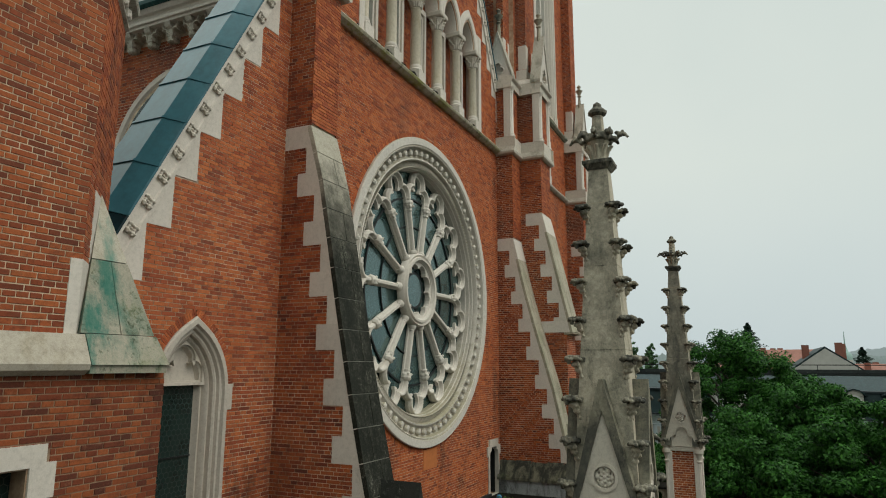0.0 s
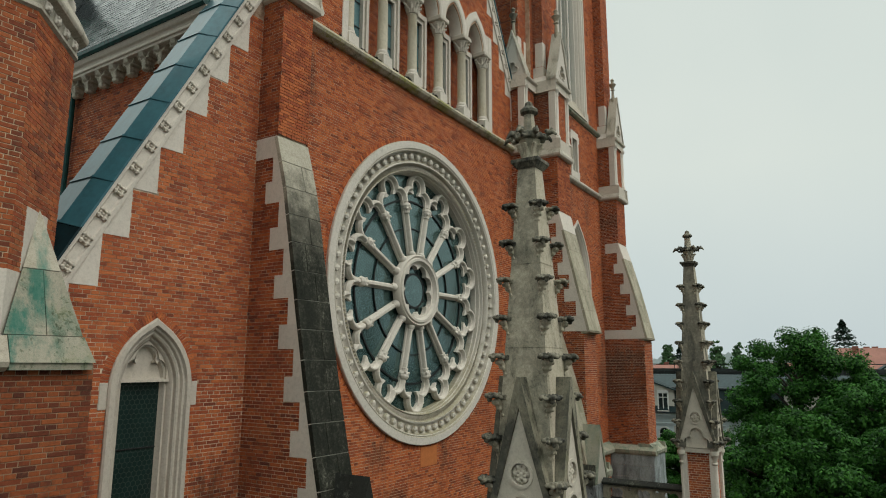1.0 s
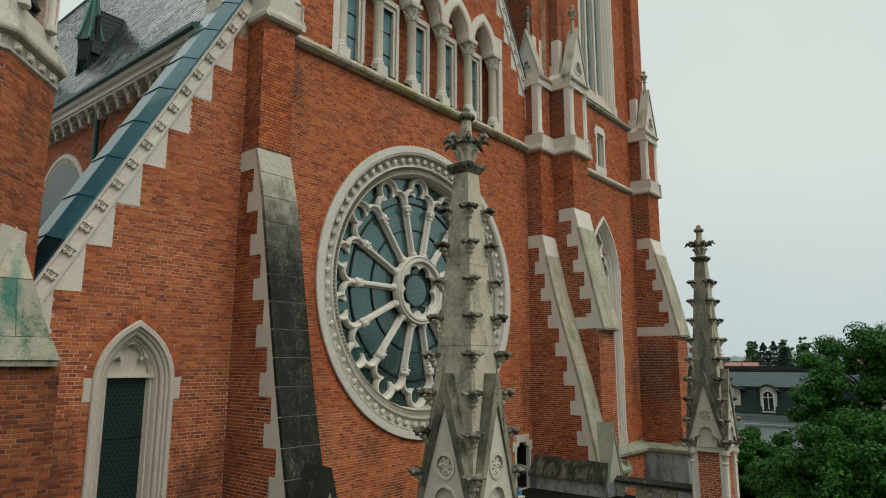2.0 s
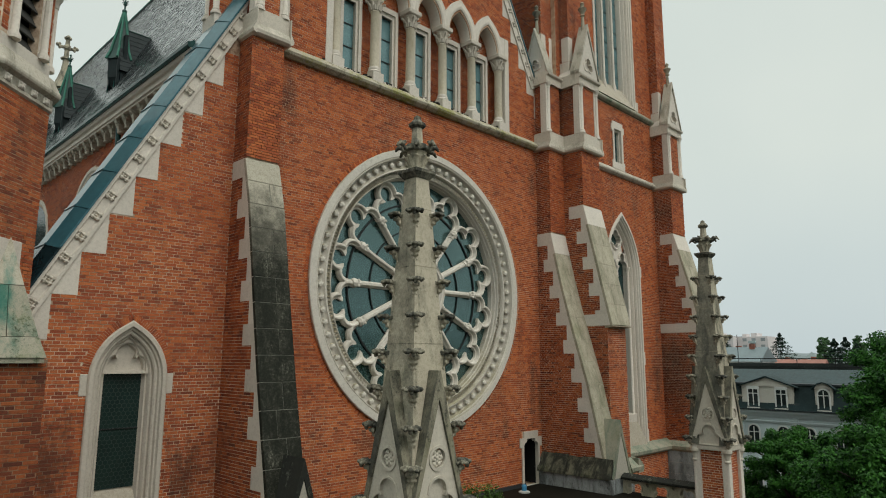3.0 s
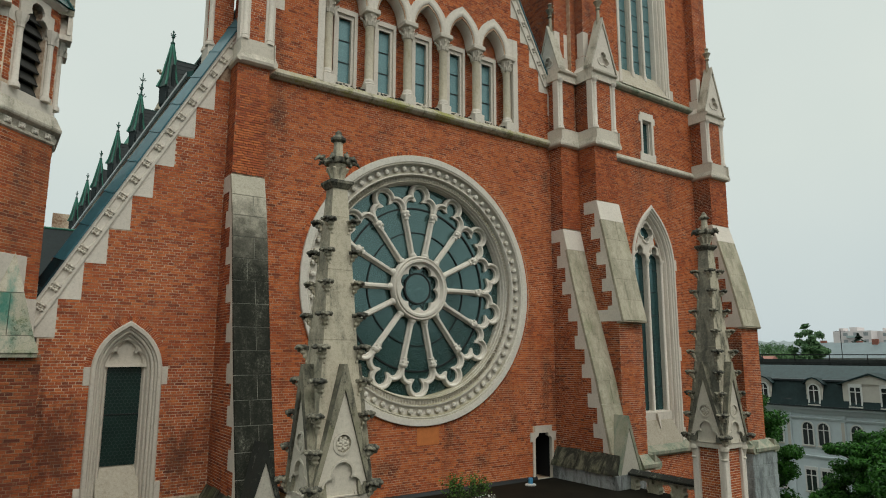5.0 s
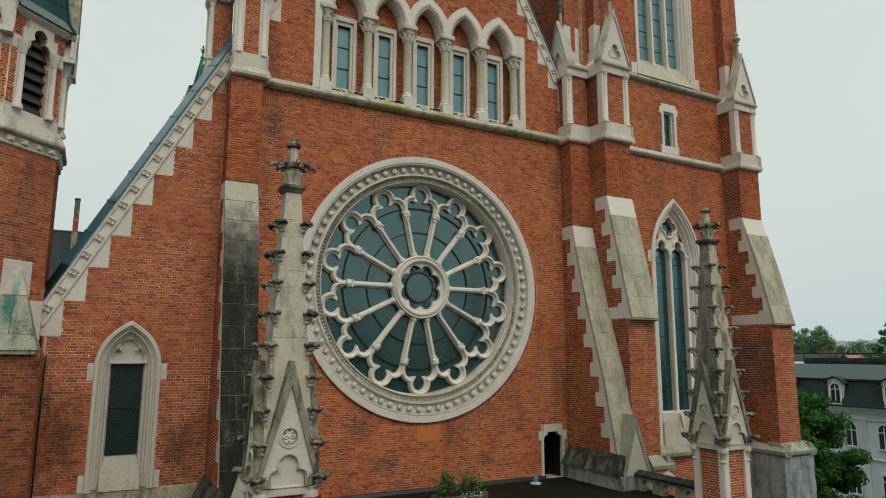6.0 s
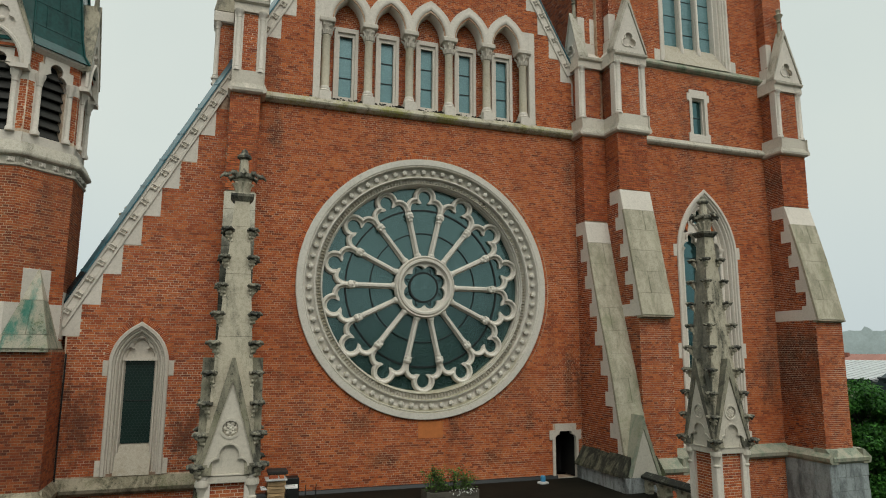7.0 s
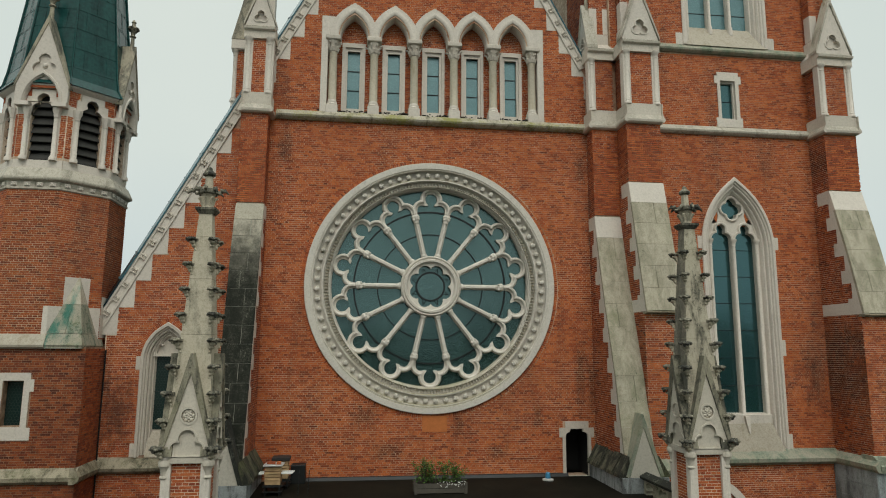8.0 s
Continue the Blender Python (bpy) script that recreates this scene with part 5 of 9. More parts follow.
# ---- the gallery of five windows ----
def gallery():
    g = thing("gallery", "arcade of five pointed limestone arches on columns before narrow windows", "arcade", kind="structure")
    back = part("back_wall", Shape().plate([(-4.4, 25.4), (4.4, 25.4), (4.4, 30.2), (-4.4, 30.2)],
                                           [[(1.573 * k - 0.27, 25.72), (1.573 * k - 0.27, 28.28), (1.573 * k + 0.27, 28.28), (1.573 * k + 0.27, 25.72)] for k in range(-2, 3)], 0.55, 0.8), MORTAR, g, "brick back wall")

    def sp(z):
        s = [(-4.3, 4.3)]
        if z < 28.6:
            for k in range(-2, 3):
                s = cut(s, 1.573 * k - 0.44, 1.573 * k + 0.44)
        return s
    bricks_on(back, brick_rows(25.5, 29.8, sp), wall_frame(0, 0.55, 1, 0), BRICK, "dark red bricks in the shade of the arcade")
    part("sill", Shape().prism_x([(0.6, 25.5), (-0.02, 25.5), (-0.02, 25.56), (0.6, 25.64)], -4.2, 4.2), MOSS_STONE, g, "mossy sill")
    rubble = Shape()
    rr = random.Random(5)
    for k in range(-2, 4):
        for q in range(46):
            off = rr.uniform(0.2, 0.75)
            rubble.ball((1.573 * (k - 0.5) + off * rr.choice((-1, 1)), rr.uniform(0.0, 0.4) * rr.uniform(0.4, 1), 25.60 + 0.06 * rr.random()), rr.uniform(0.02, 0.05) * (1.3 - off), 5, 3, sx=rr.uniform(1, 2.2))
    tagged(part("droppings", rubble, plain("dark_dirt", (0.03, 0.025, 0.02), 0.95), g), "dark dirt lying on the sill", kind="stuff")
    for k in range(-2, 3):
        x = 1.573 * k
        f = part("window_frame", Shape().plate([(x - 0.45, 25.6), (x + 0.45, 25.6), (x + 0.45, 28.6), (x - 0.45, 28.6)],
                                               [[(x - 0.33, 25.66), (x - 0.33, 28.42), (x + 0.33, 28.42), (x + 0.33, 25.66)]], 0.42, 0.6), STONE, g, "limestone window frame")
        part("inner_frame", Shape().plate([(x - 0.34, 25.64), (x + 0.34, 25.64), (x + 0.34, 28.44), (x - 0.34, 28.44)],
                                          [[(x - 0.24, 25.92), (x - 0.24, 28.28), (x + 0.24, 28.28), (x + 0.24, 25.92)]], 0.49, 0.62), STONE, f)
        part("pane", Shape().box(x - 0.27, x + 0.27, 0.63, 0.64, 25.7, 28.3), GALLERY_GLASS, f, "pale teal leaded glass")
        for z in (26.7, 27.5):
            part("saddle_bar", Shape().box(x - 0.26, x + 0.26, 0.60, 0.62, z - 0.014, z + 0.014), IRON, f)
        # the arch
        e = 0.005 * (k % 2)
        part("arch", Shape().sweep(pointed(x, 0.51, 28.66, 28.66, 0.9, 10), [(0, 0.5), (0, 0.08), (0.04, 0.03), (0.08, 0.04), (0.1, -0.03), (0.16, -0.06), (0.24, -0.05 - e), (0.27, -0.035 - e), (0.405 + e, -0.035 - e), (0.42 + e, -0.02), (0.42 + e, 0.02), (0.3, 0.5)]), STONE, g, "moulded pointed arch", True)
    # spandrels: flat stone between the arches and the rectangular frame
    for s in (-1, 1):
        hx = s * 3.146
        haunch = [(x, z) for x, z in pointed(hx, 0.72, 28.66, 28.66, 1.08, 10) if s * (x - hx) > 0 and 28.6 < z < 29.46]
        haunch.sort(key=lambda q: q[1])
        part("haunch", Shape().prism(haunch + [(s * 4.135, 29.45), (s * 4.135, 28.66)], -0.022, 0.4), STONE, g, "flat limestone beside the last arch")
        part("side_frame", Shape().cbox(min(s * 4.13, s * 4.38), max(s * 4.13, s * 4.38), -0.03, 0.5, 25.3, 29.45), STONE, g, "limestone edge strip")
    # columns
    bell = Shape().lathe(0, 0, [(0.155, 28.02), (0.16, 28.1), (0.18, 28.3), (0.22, 28.42), (0.24, 28.49)], 12)
    for q in range(8):
        a = q * math.pi / 4 + math.pi / 8
        cs, sn = math.cos(a), math.sin(a)
        k = 1.18 if q % 2 else 0.98
        bell.tube([(0.16 * cs, 0.16 * sn, 28.04), (0.185 * cs, 0.185 * sn, 28.2), (0.23 * k * cs, 0.23 * k * sn, 28.34), (0.285 * k * cs, 0.285 * k * sn, 28.37), (0.27 * k * cs, 0.27 * k * sn, 28.31)], [0.03, 0.045, 0.04, 0.045, 0.03], 6)
        bell.tube([(0.165 * math.cos(a + 0.39), 0.165 * math.sin(a + 0.39), 28.05), (0.2 * math.cos(a + 0.39), 0.2 * math.sin(a + 0.39), 28.17), (0.235 * math.cos(a + 0.39), 0.235 * math.sin(a + 0.39), 28.2)], [0.035, 0.04, 0.03], 6)
    leafy = mesh_of("capital", fused(bell, 0.013), STONE_WORN, True)
    for i in range(6):
        x = -3.93 + 1.572 * i
        c = part("column", Shape().lathe(x, 0.16, [(0.155, 26.05), (0.16, 26.1), (0.15, 27.98), (0.165, 28.0), (0.15, 28.03)], 14), COLUMN_STONE, g, "limestone shaft", True)
        part("plinth", Shape().cbox(x - 0.22, x + 0.22, -0.08, 0.4, 25.3, 25.85), STONE, c)
        part("column_base", Shape().lathe(x, 0.16, [(0.22, 25.84), (0.235, 25.9), (0.19, 25.95), (0.2, 26.0), (0.16, 26.08)], 14), STONE, c, "", True)
        cap = new("capital", leafy)
        cap.parent, cap.location, cap["label"] = c, (x, 0.16, 0), "carved leaf capital"
        part("abacus", Shape().cbox(x - 0.29, x + 0.29, -0.12, 0.45, 28.48, 28.67, 0.03), STONE_WORN, c)
    return g


COLUMN_STONE = stone_material("yellowed_limestone", (0.66, 0.59, 0.47), (0.50, 0.41, 0.27), (0.42, 0.38, 0.25), 0.55, 0.64, 0.6, speckle=0.35)
gallery()


# ---- pointed windows ----
def leaded_pane(parent, x0, x1, y, z0, z1, mat, bars=4):
    part("pane", Shape().box(x0, x1, y, y + 0.012, z0, z1), mat, parent, "leaded glass")
    for i in range(1, bars):
        z = z0 + (z1 - z0) * i / bars
        part("saddle_bar", Shape().box(x0, x1, y - 0.02, y - 0.002, z - 0.012, z + 0.012), IRON, parent)


def aisle_window():
    c, zs = LW["cx"], LW["zs"]
    w = thing("window_aisle", "pointed limestone window with dark hexagonal leaded glass", "window", kind="structure")
    jamb = [(0.36, 0.02), (0.36, -0.04), (0.33, -0.07), (0.25, -0.07), (0.225, -0.01), (0.19, 0.0), (0.17, 0.06), (0.13, 0.045), (0.10, 0.07), (0.09, 0.15), (0.05, 0.135), (0.02, 0.165), (0.0, 0.25), (-0.04, 0.24), (-0.06, 0.28), (-0.08, 0.36), (-0.13, 0.40), (-0.13, 0.6), (0.2, 0.6)]
    part("surround", Shape().sweep(pointed(c, LW["w"] - 0.36, 13.02, zs, LW["h"] - 0.42, 10), jamb), STONE_WORN, w, "moulded limestone surround", True)
    # blind head with a sunk trefoil
    head = pointed(c, 0.5, 16.39, 16.4, 0.92, 8)
    def foil(e):
        return [(c - 0.40 - e, 16.47 - e)] + arc(c - 0.215, 16.60, 0.185 + e, 180, 76, 7) + arc(c, 16.84, 0.215 + e, 208, -28, 14) + arc(c + 0.215, 16.60, 0.185 + e, 104, 0, 7) + [(c + 0.40 + e, 16.47 - e)]
    part("head", Shape().plate(head, [foil(0.035)], 0.19, 0.235), STONE_WORN, w, "blind head with a trefoil")
    part("foil_plate", Shape().plate(head, [foil(0.0)], 0.236, 0.34), STONE_WORN, w)
    part("head_back", Shape().prism(head, 0.33, 0.44), STONE_WORN, w)
    part("sill", Shape().prism_x([(0.5, 13.95), (0.42, 13.95), (-0.05, 13.02), (0.5, 13.02)], c - 0.5, c + 0.5), STONE_SILL, w, "steep stained sill")
    for z0, z1 in ((15.93, 16.40), (13.02, 13.48)):
        for s in (-1, 1):
            part("quoin", Shape().cbox(min(c + s * 0.7, c + s * 1.0), max(c + s * 0.7, c + s * 1.0), -0.02, 0.2, z0, z1), STONE_WORN, w)
    leaded_pane(w, c - 0.42, c + 0.42, 0.36, 13.9, 16.45, DARK_GLASS, 2)
    return w


def tower_lancet():
    c, zs = LT["cx"], LT["zs"]
    w = thing("window_lancet", "tall two-light pointed window with limestone tracery and teal glass", "window", kind="structure")
    o = TY
    jamb = [(0.46, o + 0.02), (0.46, o - 0.04), (0.43, o - 0.07), (0.34, o - 0.07), (0.31, o - 0.01), (0.27, o + 0.0), (0.24, o + 0.07), (0.19, o + 0.05), (0.15, o + 0.09), (0.14, o + 0.18), (0.08, o + 0.17), (0.04, o + 0.22), (0.02, o + 0.32), (-0.03, o + 0.33), (-0.05, o + 0.45), (-0.1, o + 0.5), (-0.1, o + 0.85), (0.3, o + 0.85)]
    part("surround", Shape().sweep(pointed(c, LT["w"] - 0.46, 13.05, zs, LT["h"] - 0.55, 12), jamb), STONE, w, "moulded limestone surround", True)
    lw = 0.42
    lights = []
    for sd in (-1, 1):
        x = c + sd * 0.5
        lights.append([(x - lw, 14.35)] + light_head(x, 21.0, lw) + [(x + lw, 14.35)])
    quat = trefoil(c, 22.28, 0.44, 6, 90, 4, 0.52, 0.48)
    out = pointed(c, 1.03, 14.3, zs, 2.15, 10)
    side_l = [(c - 0.88, 21.66), (c - 0.62, 22.42), (c - 0.55, 22.0), (c - 0.62, 21.72)]
    side_r = [(c + 0.62, 21.72), (c + 0.55, 22.0), (c + 0.62, 22.42), (c + 0.88, 21.66)]
    part("tracery", Shape().plate(out, lights + [quat, side_l, side_r], o + 0.36, o + 0.54), STONE, w, "limestone tracery with a quatrefoil")
    part("spandrel_brick", Shape().box(c - 0.9, c - 0.5, o + 0.40, o + 0.53, 21.6, 22.45).box(c + 0.53, c + 0.92, o + 0.40, o + 0.53, 21.6, 22.45), BRICK, w, "brick spandrel")
    for sd in (-1, 1):
        part("light_moulding", Shape().sweep(light_head(c + sd * 0.5, 21.0, lw), [(0, 0.4 + o), (0, 0.3 + o), (0.06, 0.28 + o), (0.09, 0.32 + o), (0.09, 0.4 + o)]), STONE, w, "", True)
    part("quatrefoil_moulding", Shape().sweep(quat, [(0, 0.4 + o), (0, 0.3 + o), (0.05, 0.28 + o), (0.09, 0.32 + o), (0.09, 0.4 + o)], True), STONE, w, "", True)
    for x in (c, c - 0.98, c + 0.98):
        colonette(w, x, o + 0.34, 14.1, 21.05, 0.075)
    part("mullion_tip", Shape().frustum([(c - 0.1, o + 0.1, 14.25), (c + 0.1, o + 0.1, 14.25), (c + 0.1, o + 0.5, 14.25), (c - 0.1, o + 0.5, 14.25)], [(c - 0.02, o + 0.02, 13.62), (c + 0.02, o + 0.02, 13.62), (c + 0.02, o + 0.4, 13.62), (c - 0.02, o + 0.4, 13.62)]), STONE, w)
    part("sill_block", Shape().cbox(c - 1.06, c + 1.06, o + 0.2, o + 0.8, 13.7, 14.32, 0.02), STONE, w, "pale sill block")
    part("sill", Shape().frustum([(c - 1.30, o - 0.13, 13.0), (c + 1.30, o - 0.13, 13.0), (c + 1.30, o + 0.8, 13.0), (c - 1.30, o + 0.8, 13.0)], [(c - 1.02, o + 0.17, 13.98), (c + 1.02, o + 0.17, 13.98), (c + 1.02, o + 0.8, 13.98), (c - 1.02, o + 0.8, 13.98)]), STONE_SILL, w, "steep buff sill")
    for z0, z1 in ((20.6, 21.1), (16.5, 17.1), (13.06, 13.6)):
        for s in (-1, 1):
            part("quoin", Shape().cbox(min(c + s * 1.35, c + s * 1.68), max(c + s * 1.35, c + s * 1.68), o - 0.02, o + 0.2, z0, z1), STONE, w)
    leaded_pane(w, c - 1.02, c + 1.02, o + 0.555, 14.3, 22.75, LANCET_GLASS, 8)
    return w


def light_head(x, z, w):
    """The trefoiled head of a tall light: shoulders, then a small round lobe."""
    l = [(x - w, z), (x - w * 0.97, z + w * 0.28), (x - w * 0.85, z + w * 0.5), (x - w * 0.62, z + w * 0.66), (x - w * 0.42, z + w * 0.70)]
    return l + arc(x, z + w * 1.08, w * 0.46, 212, -32, 10) + [(2 * x - a, b) for a, b in reversed(l)]


def slit_window():
    w = thing("window_slit", "narrow limestone-framed window in the tower wall", "window", kind="structure")
    o = TY
    part("frame", Shape().plate([(11.36, 25.55), (12.46, 25.55), (12.46, 25.95), (12.37, 25.95), (12.37, 27.4), (12.48, 27.4), (12.48, 27.72), (12.37, 27.72), (12.37, 27.88), (11.45, 27.88), (11.45, 27.72), (11.34, 27.72), (11.34, 27.4), (11.45, 27.4), (11.45, 25.95), (11.36, 25.95)],
                                [[(11.58, 25.88), (11.58, 27.52), (12.22, 27.52), (12.22, 25.88)]], o - 0.05, o + 0.2), STONE, w, "limestone frame")
    part("inner_frame", Shape().plate([(11.55, 25.85), (12.25, 25.85), (12.25, 27.55), (11.55, 27.55)], [[(11.65, 25.96), (11.65, 27.45), (12.17, 27.45), (12.17, 25.96)]], o + 0.08, o + 0.22), STONE, w)
    leaded_pane(w, 11.62, 12.2, o + 0.2, 25.92, 27.48, LANCET_GLASS, 2)


def upper_window():
    c = UW["cx"]
    o = TY
    w = thing("window_belfry", "tall three-light limestone window high in the tower", "window", kind="structure")
    jamb = [(0.45, o + 0.02), (0.45, o - 0.05), (0.42, o - 0.07), (0.33, o - 0.07), (0.30, o - 0.01), (0.25, o + 0.0), (0.22, o + 0.07), (0.17, o + 0.05), (0.13, o + 0.09), (0.12, o + 0.18), (0.06, o + 0.17), (0.03, o + 0.22), (0.0, o + 0.32), (-0.05, o + 0.33), (-0.1, o + 0.5), (-0.1, o + 0.85), (0.3, o + 0.85)]
    part("surround", Shape().sweep([(c - 1.4, 29.0), (c - 1.4, 39.5)], jamb), STONE, w, "moulded limestone jamb", True)
    part("surround", Shape().sweep([(c + 1.4, 39.5), (c + 1.4, 29.0)], jamb), STONE, w, "moulded limestone jamb", True)
    part("sill", Shape().frustum([(c - 1.72, o - 0.1, 28.97), (c + 1.72, o - 0.1, 28.97), (c + 1.72, o + 0.8, 28.97), (c - 1.72, o + 0.8, 28.97)], [(c - 1.36, o + 0.42, 30.0), (c + 1.36, o + 0.42, 30.0), (c + 1.36, o + 0.8, 30.0), (c - 1.36, o + 0.8, 30.0)]), STONE_SILL, w, "steep stained sill")
    for s in (-1, 1):
        part("mullion", Shape().prism_z([(c + s * 0.45 - 0.07, o + 0.42), (c + s * 0.45, o + 0.34), (c + s * 0.45 + 0.07, o + 0.42), (c + s * 0.45 + 0.07, o + 0.6), (c + s * 0.45 - 0.07, o + 0.6)], 29.6, 39.5), STONE, w)
        part("mullion_shaft", Shape().lathe(c + s * 0.45, o + 0.32, [(0.10, 29.66), (0.105, 29.9), (0.085, 29.98), (0.09, 30.02), (0.062, 30.08), (0.062, 39.5)], 10), STONE, w, "", True)
        part("quoin", Shape().cbox(min(c + s * 1.6, c + s * 2.15), max(c + s * 1.6, c + s * 2.15), o - 0.02, o + 0.2, 28.98, 29.5), STONE, w)
    leaded_pane(w, c - 1.35, c + 1.35, o + 0.56, 29.9, 39.5, GALLERY_GLASS, 12)


aisle_window()
tower_lancet()
slit_window()
upper_window()


def terrace_door():
    d = thing("door_terrace", "open dark doorway in a shouldered limestone frame", "door", kind="structure")
    hole = [(4.94, TERRACE), (4.94, 13.55)] + arc(5.09, 13.55, 0.15, 180, 90, 4) + [(5.13, 13.82), (5.61, 13.82), (5.61, 13.7)] + arc(5.65, 13.55, 0.15, 90, 0, 4) + [(5.80, TERRACE)]
    part("frame", Shape().plate([(4.82, TERRACE), (4.82, 13.52), (4.70, 13.52), (4.70, 13.85), (4.94, 13.85), (4.94, 14.08), (5.80, 14.08), (5.80, 13.85), (6.02, 13.85), (6.02, 13.52), (5.90, 13.52), (5.90, TERRACE)], [hole[1:-1] + [(5.80, TERRACE + 0.001), (4.94, TERRACE + 0.001)]], -0.05, 0.1), STONE_WORN, d, "shouldered limestone frame")
    part("passage", Shape().box(4.89, 4.94, 0.1, 1.2, TERRACE, 13.95).box(5.80, 5.85, 0.1, 1.2, TERRACE, 13.95).box(4.94, 5.80, 1.15, 1.2, TERRACE, 13.95).box(4.94, 5.80, 0.1, 1.15, 13.9, 13.95), DARK, d, "near-black lining standing in for the unlit passage")


terrace_door()


# ---- crocketed pinnacles ----
def crocket_meshes():
    """A curled leaf that stands out to +x, and the paler stem under it."""
    s = Shape()
    s.ball((0.10, 0, 0.03), 0.12, 10, 6, sz=0.34)
    for k in range(7):
        a = radians(-120 + 40 * k)
        big = 0.052 if k % 2 else 0.042
        s.ball((0.11 + 0.125 * math.cos(a), 0.15 * math.sin(a), 0.02 + (0.012 if k % 2 else -0.012)), big, 8, 5, sz=0.8)
        s.ball((0.11 + 0.085 * math.cos(a + 0.3), 0.10 * math.sin(a + 0.3), 0.055), 0.034, 7, 5)
    s.ball((0.20, 0, -0.03), 0.045, 8, 5)
    s.frustum([(-0.08, -0.055, -0.04), (0.10, -0.05, -0.02), (0.10, 0.05, -0.02), (-0.08, 0.055, -0.04)], [(-0.08, -0.06, 0.05), (0.12, -0.06, 0.05), (0.12, 0.06, 0.05), (-0.08, 0.06, 0.05)])
    t = Shape()
    t.tube([(-0.07, 0, -0.40), (-0.025, 0, -0.27), (0.03, 0, -0.14), (0.10, 0, -0.02)], [0.03, 0.045, 0.055, 0.075], 8)
    for x, y, z, r in ((0.075, 0.075, -0.075, 0.042), (0.075, -0.075, -0.075, 0.042), (0.125, 0.0, -0.07, 0.045), (0.03, 0.055, -0.17, 0.036), (0.03, -0.055, -0.17, 0.036), (0.065, 0.0, -0.16, 0.036), (-0.01, 0.035, -0.27, 0.03), (-0.01, -0.035, -0.27, 0.03), (-0.04, 0.0, -0.35, 0.035)):
        t.ball((x, y, z), r, 7, 5)
    return mesh_of("crocket", fused(s, 0.013), CROCKET, True), mesh_of("crocket_stem", fused(t, 0.015), SPIRE_STONE, True)


SPIRE_STONE = stone_material("sooty_spire_limestone", (0.56, 0.50, 0.39), (0.24, 0.225, 0.165), (0.27, 0.24, 0.15), 0.54, 0.6, 0.65, dark=(0.07, 0.068, 0.055), dark_at=0.6)
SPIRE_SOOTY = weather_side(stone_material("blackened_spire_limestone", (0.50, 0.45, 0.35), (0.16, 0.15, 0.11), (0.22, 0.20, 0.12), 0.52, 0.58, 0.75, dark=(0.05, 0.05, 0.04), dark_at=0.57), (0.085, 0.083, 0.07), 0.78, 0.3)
weather_side(SPIRE_STONE, (0.10, 0.096, 0.078), 0.82, 0.22)
GABLET_STONE = stone_material("clean_gablet_limestone", (0.58, 0.53, 0.45), stain_at=0.64, amount=0.45, green_at=0.77, dark_at=0.74, speckle=0.35)
CROCKET_MESH, STEM_MESH = crocket_meshes()


